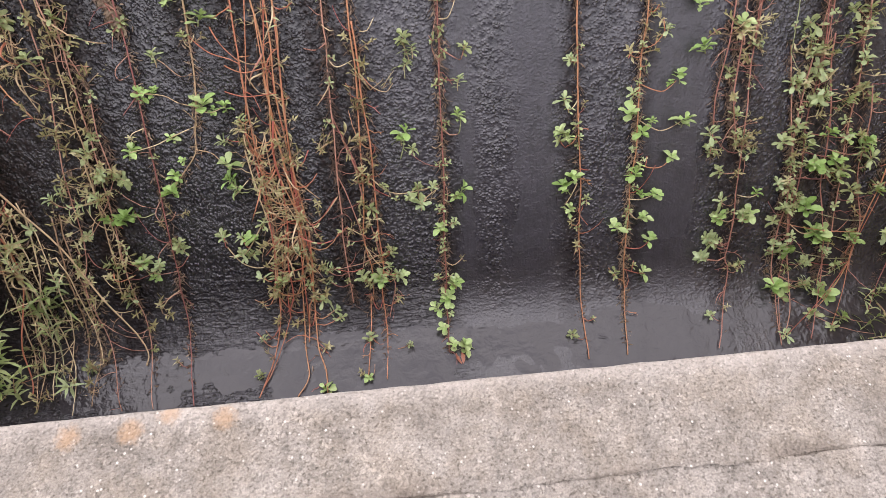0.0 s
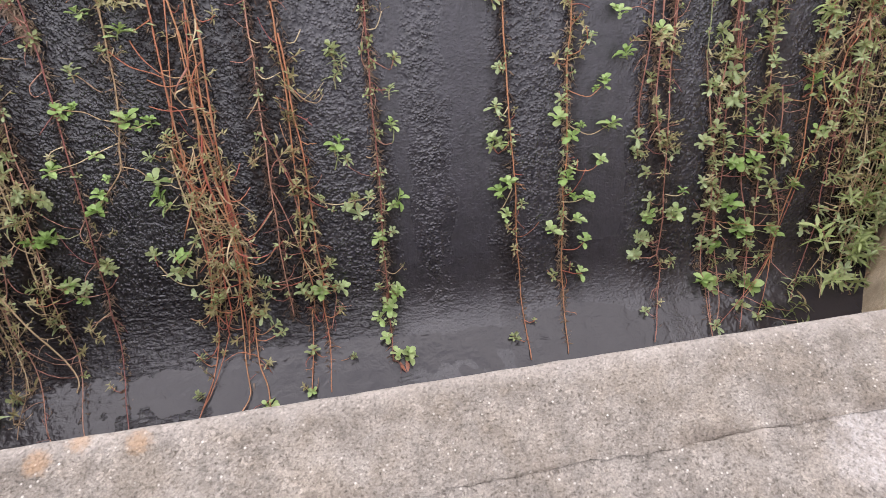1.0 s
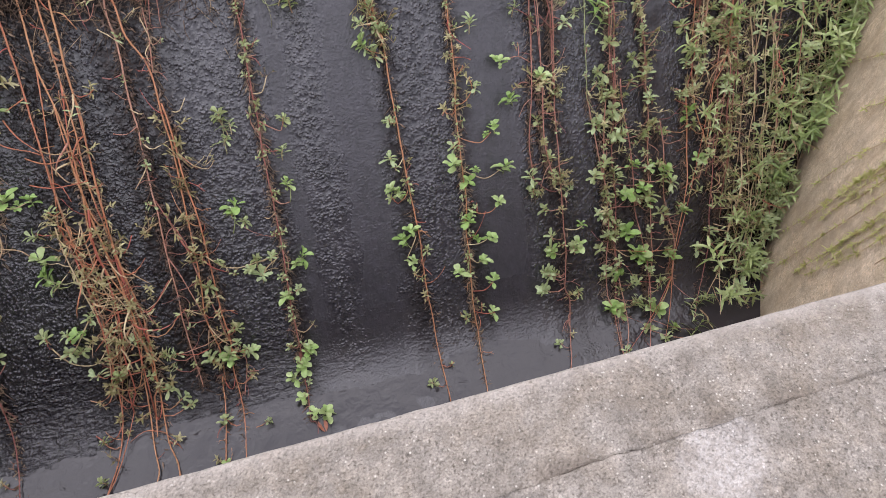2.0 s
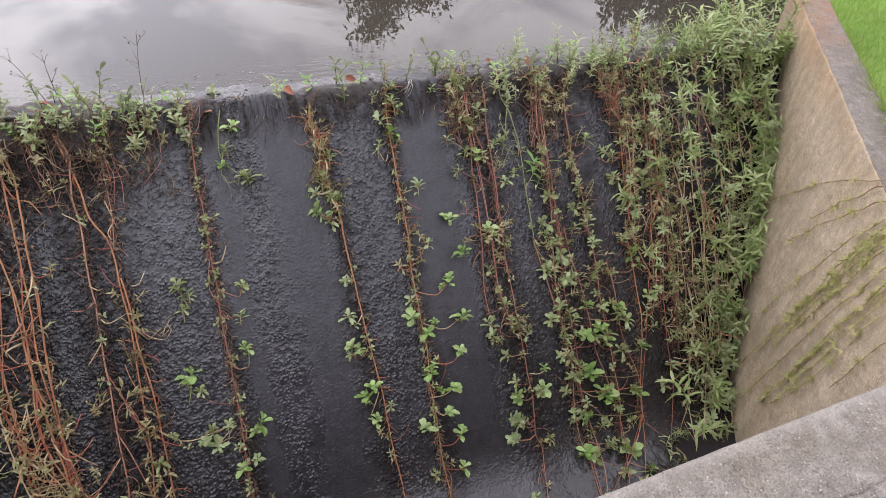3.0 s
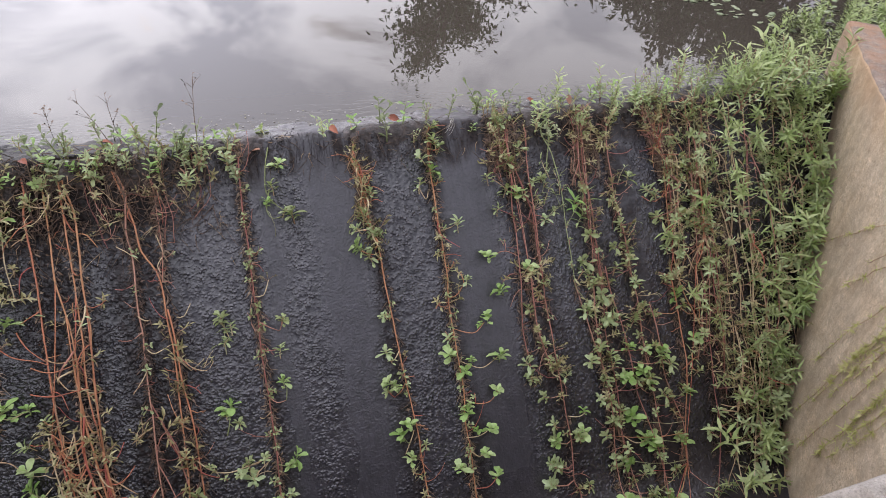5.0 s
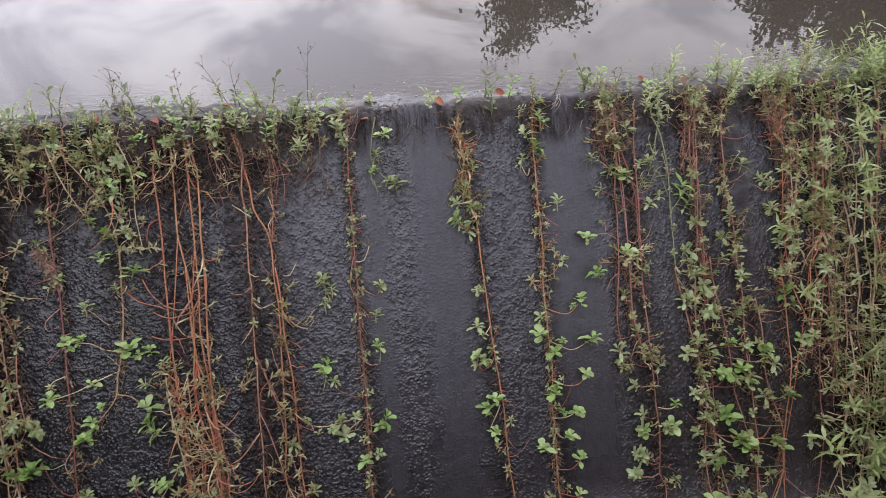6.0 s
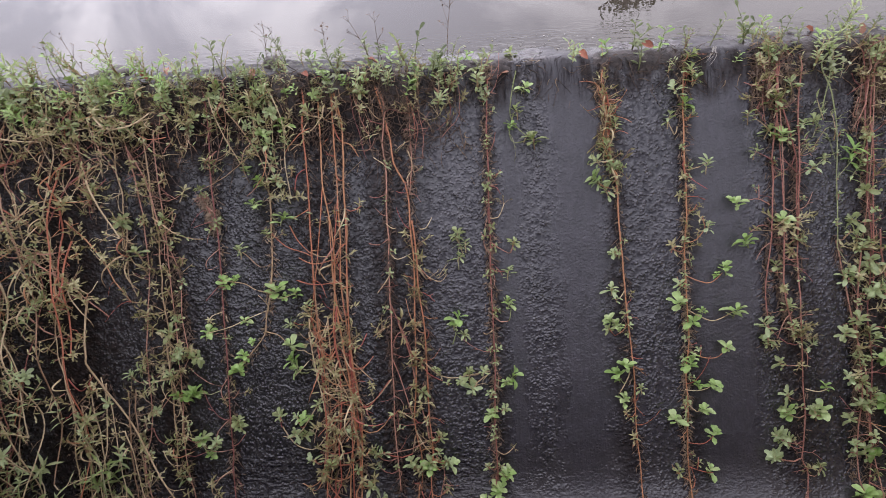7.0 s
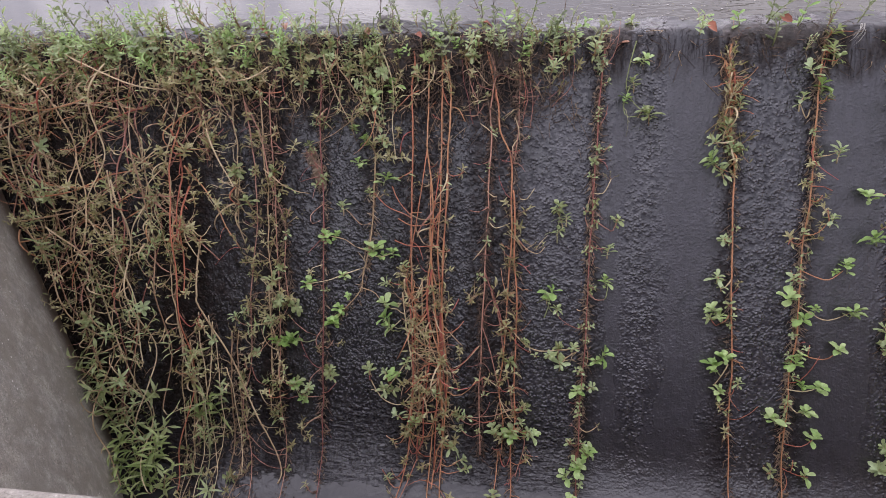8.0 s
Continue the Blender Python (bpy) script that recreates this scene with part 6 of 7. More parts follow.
vine("long russet stem arching out of the tangle", [(0.05, -3.56), (0.01, -3.32), (-0.1, -3.09), (-0.13, -2.88)], "red", 0.0058, more=(), spots={}, tips=(("sprig", 3, -0.9, 0.4), ("dull", 2, -0.9, 0.4)), tendrils=5, lift=0.30)

# willow-leaved plants massed along the tan wall
for i, (x, s1) in enumerate(((2.68, 0.4), (2.80, 0.9), (2.92, 1.2), (3.04, 1.9), (3.16, 1.7), (3.28, 1.5), (3.42, 1.35), (3.56, 1.1), (3.70, 0.9), (3.84, 0.6), (3.97, 0.35))):
    near = x > 3.1
    vine("trailing plant with narrow willow-like leaves beside the tan wall", [(-1.0, x + 0.10), (s1 * 0.4, x), (s1, x - 0.10)], ("tan", "brown", "green", "tan")[i % 4], 0.0042, 3, 0.08, tips=(("lance", 16 if near else 3, -1.0, s1), ("lance_dull", 14 if near else 8, -1.0, s1), ("olive", 8 if near else 18, -0.9, s1), ("dull", 3 if near else 6, -0.9, s1), ("sprig", 4 if near else 8, -0.9, s1)), tendrils=20 if near else 34, lift=0.12 if near else 0.08, size=1.0 if x > 3.3 else 0.85, wild=1.6, hairs=0 if near else 260, curls=4 if near else 8)
vine("leafy trailing vine over black wet concrete", [(-0.38, 2.94), (0.03, 2.86), (0.35, 2.81), (0.67, 2.77), (0.99, 2.73), (1.31, 2.71), (1.6, 2.64), (1.87, 2.45)], "brown", 0.0046, more=(((0.2, 2.9), (0.53, 2.86), (0.86, 2.88), (1.17, 2.82)), ((-0.89, 3.05), (-0.54, 2.98), (-0.25, 2.96), (0.04, 2.94))), spots={"olive": ((1.25, 2.73, 1.4), (1.35, 2.79, 1.4), (1.39, 2.65, 1.2), (0.03, 2.89, 1.2), (0.32, 2.89, 1.0), (-0.37, 3.02, 1.2), (-0.6, 3.18, 1.2), (-0.16, 3.02, 1.0), (-0.68, 3.02, 1.1),), "lance_dull": ((1.76, 2.47, 1.1), (1.73, 2.59, 1.0), (1.84, 2.45, 1.0), (0.4, 3.08, 1.1),), "dull": ((1.06, 3.01, 1.3), (0.86, 2.88, 1.4), (0.77, 2.81, 1.3), (0.54, 2.92, 1.2), (-0.5, 2.97, 1.2),)}, tips=(("sprig", 12, -0.9, 1.2), ("dull", 8, -0.8, 1.0)), tendrils=40, lift=0.08, hairs=300, arcs=8, curls=6)
vine("leafy trailing vine over black wet concrete", [(0.18, 3.24), (0.51, 3.21), (0.84, 3.15), (1.16, 3.1), (1.48, 3.05), (1.76, 2.87)], "tan", 0.0046, more=(((0.38, 3.41), (0.7, 3.29), (0.94, 3.22)), ((0.72, 2.99), (1.12, 2.93), (1.43, 2.87), (1.85, 2.61))), spots={"lance_dull": ((1.56, 2.83, 1.2), (1.66, 2.83, 1.1), (1.13, 3.15, 1.2), (1.18, 3.06, 1.1), (1.6, 3.02, 1.1), (1.76, 2.85, 1.0),), "lance": ((1.32, 3.21, 1.0), (1.57, 3.15, 0.9), (0.18, 3.27, 1.0),), "dull": ((0.52, 3.24, 1.4), (0.28, 3.19, 1.2), (0.79, 3.11, 1.4), (0.97, 2.99, 1.3),), "olive": ((0.95, 3.26, 1.2), (0.69, 3.25, 1.1),)}, tips=(("sprig", 8, -0.1, 1.3), ("lance_dull", 6, 0.0, 1.6)), tendrils=26, lift=0.10, arcs=5, curls=4)

vine("leafy vine with pale and bright green tufts low on the weir", [(0.15, 2.06), (0.59, 2.11), (1.03, 2.16), (1.4, 2.21), (1.65, 2.19), (2.01, 2.01)], "brown", 0.0044, more=(((0.44, 2.34), (0.87, 2.38), (1.3, 2.44), (1.6, 2.41)), ((0.2, 1.84), (0.74, 1.92), (1.27, 1.99), (1.71, 1.97), (2.0, 1.83))), spots={"lance": ((1.76, 2.55, 1.1), (1.94, 2.41, 1.0),), "lance_pale": ((2.01, 2.41, 1.1),), "olive": ((0.92, 2.21, 1.4), (0.77, 2.0, 1.3), (1.07, 2.34, 1.2), (1.01, 1.94, 1.2), (0.53, 2.2, 1.3), (0.73, 1.82, 1.2), (0.41, 1.87, 1.2), (0.33, 2.02, 1.3), (0.47, 2.29, 1.1), (0.16, 2.12, 1.3), (0.14, 1.89, 1.2), (1.55, 2.31, 1.1), (1.64, 2.08, 1.0), (1.34, 2.01, 1.1),), "green": ((0.88, 2.06, 1.3), (0.68, 2.12, 1.1), (0.77, 2.39, 1.4), (1.05, 2.5, 1.3), (1.89, 2.28, 1.2),)}, tips=(("mini", 10, 0.4, 1.7), ("dull", 5, 0.3, 1.5)), tendrils=24, lift=0.07, stand=0.06, hairs=200)
vine("leafy shoots crowding the foot of the tan wall", [(0.75, 3.42), (1.1, 3.32), (1.4, 3.18), (1.62, 3.04), (1.86, 2.84)], "tan", 0.0044, more=(((0.8, 3.2), (1.15, 3.06), (1.5, 2.94), (1.8, 2.72)), ((1.0, 3.48), (1.3, 3.36), (1.55, 3.22), (1.78, 3.02)), ((0.9, 3.02), (1.2, 2.90), (1.5, 2.78), (1.74, 2.62))), tips=(("lance_dull", 15, 0.85, 1.85), ("olive", 15, 0.8, 1.8), ("lance", 10, 0.9, 1.85), ("sprig", 8, 0.8, 1.7)), tendrils=16, lift=0.13, stand=0.10, wild=1.8, hairs=120, size=1.1, curls=5)
# tangled yellowing plants that fill the corner by the grey wall
for i, (x, s1) in enumerate(((-2.10, 1.4), (-2.30, 0.3), (-2.45, -0.2), (-2.62, 1.5), (-2.80, 1.0), (-2.98, 1.6), (-3.12, 1.2), (-3.27, 1.5), (-3.42, 1.1), (-3.57, 0.9), (-3.72, 0.6), (-3.86, 0.3))):
    dense = x < -2.5
    vine("tangled straw-coloured vine with yellowing leaves", [(-0.95, x - (0.16 if dense else 0.03)), (0.2, x + 0.02), (s1, x + (0.06 if x > -3 else 0.14))], ("tan", "tan", "brown")[i % 3], 0.0052, 2, 0.16 if dense else 0.07, tips=(("dull", 4, -0.85, s1), ("sprig", 5, -0.8, s1), ("olive", 2, -0.85, s1), ("lance_dull", 3 if dense else 1, 0.2, s1) if s1 > 0.5 else ("dull", 4, -0.8, 0.2)), tendrils=16, arcs=2, lift=0.13 if dense else 0.05, wild=5.0 if dense else 2.0, loose=0.7, hairs=60, curls=(16 if x > -3.2 else 9) if dense else 6)
vine("brown stem slanting across its neighbours", [(0.30, -2.52), (0.60, -2.50), (0.78, -2.46), (1.59, -2.0), (1.8, -1.96)], "tan", 0.0062, more=(), tendrils=8, lift=0.12)
for x, a, b in ((-2.26, 0.85, 2.0), (-2.44, 0.75, 2.05), (-2.58, 0.9, 2.0)):
    vine("low straw-coloured growth with yellow-green tufts", [(a, x - 0.04), ((a + b) / 2, x), (b, x + 0.06)], "tan", 0.0042, 3, 0.07, tips=(("dull", 3, a, b), ("sprig", 4, a, b), ("olive", 1, a, b)), tendrils=14, arcs=1, lift=0.05, wild=1.6, loose=0.3, hairs=120, curls=1)
# long bare stems in the upper tangle
q = random.Random(91)
for i in range(12):
    x, sa = q.uniform(-3.9, -2.3), q.uniform(-0.95, 0.2)
    dx, ds = q.choice((-1, 1)) * q.uniform(0.25, 0.6), q.uniform(0.1, 0.6)
    vine("bare arching stem in the tangle by the grey wall", [(sa, x), (sa + ds * 0.5, x + dx * 0.6), (sa + ds, x + dx)], q.choice(("tan", "tan", "red", "brown")), 0.0052, 1, tips=(("sprig", 3, sa, sa + ds), ("dull", 2, sa, sa + ds)), tendrils=5, lift=0.26, wild=3.0)
# short growth drooping over the crest
for i in range(44):
    x = -3.95 + 3.65 * (i + q.random()) / 44
    vine("short drooping growth hanging over the weir crest", [(-1.0, x), (-0.62, x + q.uniform(-0.08, 0.08)), (q.uniform(-0.56, -0.36), x + q.uniform(-0.12, 0.12))], q.choice(("tan", "brown", "twig", "twig") if x < -1.4 else ("brown", "twig", "twig")), 0.003, 2, 0.08, tips=(("sprig", 3 if x < -1.4 else 1, -0.98, -0.5), ("dull", 3 if x < -1.4 else 2, -0.98, -0.6), ("olive", 4 if x < -1.3 else 1, -1.0, -0.65), ("green", q.randint(0, 2), -1.0, -0.75)), tendrils=5, lift=0.06, wild=4.5, size=0.9, curls=9 if x < -2.3 else 2)

for i in range(15):                                  # brown thatch under the crest between the leafy vines
    x = (1.52, 2.08, 2.62)[i % 3] + q.gauss(0, 0.06)
    vine("brown bare thatch of roots hanging under the crest", [(-0.97, x), (-0.8, x + q.uniform(-0.05, 0.05)), (q.uniform(-0.68, -0.40), x + q.uniform(-0.08, 0.08))], q.choice(("brown", "twig", "twig")), 0.0030, 3, 0.05, tips=(("sprig", 2, -0.95, -0.6), ("dull", 2, -0.97, -0.7), ("olive", 1, -0.97, -0.8)), tendrils=10, lift=0.05, wild=3.0, size=0.9, hairs=60)

# ---------------------------------------------------------------- the crest: root mat, shoots, twigs, fallen leaves
def crest_point(x, u, h=0.0):
    """u metres behind the crest edge."""
    p = profile(-0.74 - u)
    return Vector((x, p.y, p.z + h))


q = random.Random(31)
g = Geo()


def mat_depth(x, s):
    fringe = -0.66 + 0.13 * noise.noise(Vector((x * 3, 0, 1))) + 0.09 * noise.noise(Vector((x * 11, 0, 2))) + 0.05 * noise.noise(Vector((x * 31, 0, 2)))
    side = min(1.0, max(0.0, (-0.28 + 0.15 * noise.noise(Vector((0, s * 9, 8))) - x) / 0.3)) if x > -2 else min(1.0, (x + 4.2) / 0.2)
    hole = min(1.0, max(0.0, 0.75 + 1.3 * noise.noise(Vector((x * 4, s * 4, 12)))))
    a = min(1.0, max(0.0, (fringe - s) / 0.16)) * min(1.0, max(0.0, (s + 1.02 + 0.10 * noise.noise(Vector((x * 6, 0, 21)))) / 0.16)) * side * hole
    return a * (0.026 + 0.02 * noise.noise(Vector((x * 9, s * 9, 3))) + 0.025 * noise.noise(Vector((x * 26, s * 26, 4)))) - 0.02 * (1 - a)


def mat_point(x, s):
    p = profile(s)
    return Vector((x, p.y, p.z)) + OUT * mat_depth(x, s)


mud = Mat("root_bound_mud")
mud.set(color=mud.ramp(mud.noise(30, 5, 0.6), (0.3, (0.022, 0.017, 0.016)), (0.55, (0.06, 0.046, 0.042)), (0.8, (0.14, 0.11, 0.095))), rough=0.45, spec=0.5)
mud.bump(mud.noise(80, 3), 0.012, 0.9)
tagged(new("root_mat", grid_mesh("root_mat", span(-4.1, -0.2, 0.025), span(-1.12, -0.28, 0.025), mat_point, mud.m)), "dark muddy mat of roots along the weir crest", "root mat", kind="stuff")
for _ in range(3300):
    x = q.uniform(-4.0, -0.25) if q.random() < 0.7 else q.uniform(-0.3, 4.2)
    s = q.uniform(-1.02, -0.42) if x < -0.25 else q.uniform(-0.96, -0.76)
    p = profile(s)
    p = Vector((x, p.y, p.z)) + OUT * (mat_depth(x, s) + 0.01)
    l = q.uniform(0.04, 0.20)
    way = Vector((q.uniform(-1, 1), 0, 0)) + DOWN * q.uniform(-0.3, 1.2) + OUT * q.uniform(-0.1, 0.4)
    side = Vector((q.uniform(-1, 1), q.uniform(-1, 1), q.uniform(-1, 1))) * 0.02
    g.use = q.choice((0, 0, 1, 1, 2))
    g.tube([p, p + way * l * 0.5 + side, p + way * l + OUT * -0.01], q.uniform(0.0015, 0.0035), 0.001, 3)
for _ in range(200):                                 # thicker tangle under the middle of the crest
    x, s = q.uniform(-1.6, -0.28), q.uniform(-0.92, -0.52)
    p = profile(s)
    p = Vector((x, p.y, p.z)) + OUT * (mat_depth(x, s) + q.uniform(0.008, 0.04))
    ang, l, pts = q.uniform(-1.5, 1.5), q.uniform(0.06, 0.24), [p]
    bend = q.uniform(-2.5, 2.5)
    for j in range(5):
        ang += bend / 5
        pts.append(pts[-1] + (Vector((math.sin(ang), 0, 0)) + DOWN * math.cos(ang)) * (l / 5) + OUT * (0.012 * (1 - 0.6 * j)))
    g.use = q.choice((0, 0, 1, 1, 1))
    g.tube(pts, q.uniform(0.0016, 0.0036), 0.001, 3)
tagged(new("root_fringe", g.mesh("root_fringe", [root_mat, twig_mat, stem_tan])), "fringe of fine dark roots hanging from the crest", "roots", kind="stuff")


def rim_depth(x, s):
    gap = min(min(1.0, max(0.0, (abs(x - c) - w) / 0.15)) for c, w in ((0.27, 0.15), (1.22, 0.10)))
    low = -0.80 + 0.08 * noise.noise(Vector((x * 5, 0, 31))) + 0.07 * noise.noise(Vector((x * 17, 0, 32)))
    a = min(1.0, max(0.0, (low - s) / 0.10)) * min(1.0, max(0.0, (s + 1.06) / 0.08)) * gap
    a *= min(1.0, max(0.0, 1.1 + 1.0 * noise.noise(Vector((x * 14, s * 14, 35)))))
    return a * (0.010 + 0.012 * noise.noise(Vector((x * 12, s * 12, 33))) + 0.016 * noise.noise(Vector((x * 30, s * 30, 34)))) - 0.02 * (1 - a)


def rim_point(x, s):
    p = profile(s)
    return Vector((x, p.y, p.z)) + OUT * rim_depth(x, s)


tagged(new("crest_mud", grid_mesh("crest_mud", span(-0.4, 4.4, 0.02), span(-1.1, -0.6, 0.02), rim_point, mud.m)), "ragged muddy rim with roots along the weir crest", "mud", kind="stuff")
foam_mat = leafy("pale_scum", (0.28, 0.26, 0.23), (0.40, 0.37, 0.34), (0.55, 0.53, 0.50))
g = Geo()
for i in range(800):                                 # lines of scum that drift against the shelf
    x = q.uniform(-4.2, 4.5) if i % 3 == 0 else q.gauss(-0.35, 0.55)
    row = q.choice((0.0, 0.05, 0.12, 0.20))
    y = 3.49 + row + 0.04 * noise.noise(Vector((x * 2.5, row * 9, 3))) + q.gauss(0, 0.018)
    a, l = q.choice((0.0, 3.14)) + q.gauss(0, 0.5), q.choice((q.uniform(0.003, 0.007), q.uniform(0.003, 0.007), q.uniform(0.006, 0.016)))
    g.use = q.choice((0, 1, 1, 2))
    g.leaf((x, y, POND_Z + 0.003), (math.cos(a), math.sin(a), q.uniform(0, 0.12)), (0, 0, 1), l, l * q.uniform(0.3, 0.7), LANCE, 0.1)
tagged(new("floating_litter", g.mesh("floating_litter", [leaf_dull, foam_mat, root_mat])), "small pale bits of scum and litter floating by the crest", "litter", kind="stuff")
g = Geo()
for _ in range(170):                                 # clods and crumbs of mud along the edge and on the shelf
    x = q.uniform(-0.35, 2.7)
    s = q.choice((q.gauss(-0.92, 0.02), q.uniform(-1.25, -0.93)))
    size = q.choice((q.uniform(0.003, 0.007), q.uniform(0.003, 0.007), q.uniform(0.008, 0.024))) * (0.4 if 0.2 < x < 0.5 else 1.0)
    c, ph = profile(s) + Vector((x, 0, 0.002)), q.uniform(0, 6)
    ring = lambda rad, z: [c + Vector((math.cos(ph + j * 1.047) * rad * q.uniform(0.7, 1.4), math.sin(ph + j * 1.047) * rad * q.uniform(0.7, 1.2), z)) for j in range(6)]
    g.add(ring(size, -0.004) + ring(size * 0.7, size * 0.25) + [c + Vector((0, 0, size * 0.38))], [(j, (j + 1) % 6, 6 + (j + 1) % 6, 6 + j) for j in range(6)] + [(6 + j, 6 + (j + 1) % 6, 12) for j in range(6)])
tagged(new("mud_crumbs", g.mesh("mud_crumbs", mud.m)), "dark crumbs of mud scattered along the crest", "mud", kind="stuff")
slime_mat = stalk("hanging_algae", (0.010, 0.008, 0.010), (0.022, 0.018, 0.022), (0.045, 0.036, 0.040))
g = Geo()
for i in range(110):                                 # strings of algae combed over the edge by the water
    x = q.gauss(0.34, 0.12) if i % 3 else q.choice((q.uniform(-0.3, 2.6), q.gauss(-0.03, 0.03), q.gauss(1.17, 0.05)))
    s, l = q.uniform(-1.02, -0.80), q.choice((q.uniform(0.04, 0.12), q.uniform(0.08, 0.30)))
    drift = q.gauss(0, 0.02) + 0.12 * (x - 0.34 if abs(x - 0.34) < 0.4 else 0.0)
    pts = []
    for j in range(6):
        t = j / 5
        pts.append(on_face(x + drift * t + 0.004 * noise.noise(Vector((x * 40, t * 4, 2))), s + l * t, 0.004 - 0.006 * t))
    g.tube(pts, q.uniform(0.0012, 0.0030), 0.0008, 4)
trickle = Geo()
for i in range(8):
    x, a, l = q.gauss(1.20, 0.010), q.uniform(-0.96, -0.91), q.uniform(0.05, 0.11)
    trickle.tube([on_face(x - 0.05 * t * t + 0.003 * noise.noise(Vector((i, t * 5, 1))), a + l * t, 0.010 - 0.006 * t) for t in (0, 0.25, 0.5, 0.75, 1)], q.uniform(0.0015, 0.0035), 0.0008, 4)
tagged(new("trickle", trickle.mesh("trickle", foam_mat)), "thin pale trickle of foaming water over the edge", "water", kind="stuff")
tagged(new("algae_strings", g.mesh("algae_strings", slime_mat)), "dark strings of algae hanging over the edge", "algae", kind="stuff")


def crest_plant_mesh(seed, mats, height, n, leaf, width, shape=SPOON):
    r = random.Random(seed)
    g = Geo()
    for j in range(r.randint(1, 3)):
        at = stalk_path(r, height * r.uniform(0.6, 1.0), r.uniform(0.0, 0.4) * height)
        g.use = 1
        g.tube([at(i / 4) for i in range(5)], 0.0032, 0.0015, 4)
        g.use = 0
        for i in range(n):
            t = 0.2 + 0.8 * i / (n - 1)
            a, lift = i * 2.4 + r.uniform(-0.5, 0.5), 0.3 + 0.4 * t
            way = Vector((math.cos(a) * math.cos(lift), math.sin(a) * math.cos(lift), math.sin(lift)))
            g.leaf(at(t), way, (0, 0, 1), leaf * r.uniform(0.6, 1.2), width * r.uniform(0.8, 1.2), shape, 0.2)
    return g.mesh("crest_shoots", mats)


def twig_mesh(seed, height):
    r = random.Random(seed)
    g = Geo()
    at = stalk_path(r, height, r.uniform(0.1, 0.35) * height)
    g.tube([at(i / 5) for i in range(6)], 0.0026, 0.001, 4)
    for i in range(7):
        t = r.uniform(0.25, 0.95)
        b = at(t)
        e = b + Vector((r.uniform(-1, 1), r.uniform(-1, 1), r.uniform(0.3, 1.2))) * height * 0.22
        g.tube([b, (b + e) / 2 + Vector((0.005, 0, 0.003)), e], 0.0014, 0.0008, 3)
        for _ in range(2):
            g.leaf(e, (r.uniform(-1, 1), r.uniform(-1, 1), 0.6), (0, 0, 1), 0.02, 0.008, LANCE)
    return g.mesh("bare_twig", twig_mat)


CREST = {
    "green": [crest_plant_mesh(200 + i, [leaf_crest if i % 3 else leaf_green, stem_green], 0.14 + 0.03 * (i % 3), 8, 0.045, 0.017) for i in range(6)],
    "fern": [crest_plant_mesh(300 + i, [leaf_green, stem_green], 0.20 + 0.04 * (i % 3), 18, 0.05, 0.011, LANCE) for i in range(5)],
    "olive": [crest_plant_mesh(220 + i, [leaf_olive, stem_tan], 0.12 + 0.03 * (i % 3), 9, 0.04, 0.012, LANCE) for i in range(6)],
    "tall": [crest_plant_mesh(240 + i, [leaf_lance, stem_green], 0.30 + 0.05 * (i % 3), 15, 0.075, 0.015, LANCE) for i in range(6)],
    "talldull": [crest_plant_mesh(260 + i, [leaf_olive, stem_brown], 0.28 + 0.05 * (i % 3), 14, 0.06, 0.013, LANCE) for i in range(5)],
}
TWIGS = [twig_mesh(280 + i, 0.22 + 0.06 * (i % 3)) for i in range(5)]
LABELS = {"fern": "bright green feathery plant rooted on the weir crest", "green": "small fresh green plant rooted on the weir crest", "olive": "small olive plant rooted on the weir crest",
          "tall": "upright plant with narrow green leaves on the crest", "talldull": "upright plant with narrow olive leaves on the crest"}


def crest_row(kind, n, a, b, u0, u1, size=1.0):
    for i in range(n):
        x = a + (b - a) * (i + q.random()) / n
        u = q.uniform(u0, u1)
        p = crest_point(x, u, 0.0)
        p.x = min(max(p.x, -wing_x(p.y, True) + 0.06), wing_x(p.y) - 0.06)
        p.z = p.z - 0.01 + (0.04 if x < -0.3 else 0)
        top = thing("crest_plant", p, LABELS[kind], "plant", "plants on the crest")
        tilt = Vector((q.uniform(-0.35, 0.35), q.uniform(-0.5, 0.15), 1))
        place("leafy_stem", q.choice(CREST[kind]), top, turn_to(tilt, q.uniform(0, 6.3)) @ Matrix.Scale(size * q.uniform(0.7, 1.2), 4))


crest_row("fern", 13, -3.95, -2.65, -0.12, 0.3, 1.0)
crest_row("fern", 5, -2.5, -1.9, -0.05, 0.2, 0.8)
crest_row("green", 10, -2.7, -1.8, 0.0, 0.32, 1.0)
crest_row("green", 14, -3.9, -2.6, -0.1, 0.32, 1.1)
crest_row("olive", 42, -3.9, -1.8, -0.05, 0.3, 1.2)
crest_row("tall", 7, -3.9, -2.7, 0.05, 0.35, 0.8)
crest_row("olive", 18, -1.8, -0.2, 0.0, 0.25)
crest_row("green", 22, -1.8, -0.2, 0.0, 0.32)
crest_row("olive", 5, -1.0, -0.08, -0.08, 0.15, 1.2)
crest_row("green", 11, -1.1, -0.08, -0.08, 0.15, 1.0)
crest_row("green", 8, 0.4, 1.35, 0.05, 0.35)
crest_row("olive", 3, 0.2, 1.3, 0.05, 0.3, 0.8)
crest_row("olive", 13, 1.35, 2.4, -0.05, 0.35, 1.0)
crest_row("green", 14, 1.35, 2.4, 0.0, 0.4)
crest_row("tall", 3, 1.7, 2.4, 0.0, 0.3, 0.8)
crest_row("tall", 34, 3.1, 4.4, -0.05, 0.5, 1.0)
crest_row("tall", 5, 2.4, 3.1, -0.05, 0.4, 0.75)
crest_row("olive", 12, 2.3, 3.2, -0.1, 0.4, 1.0)
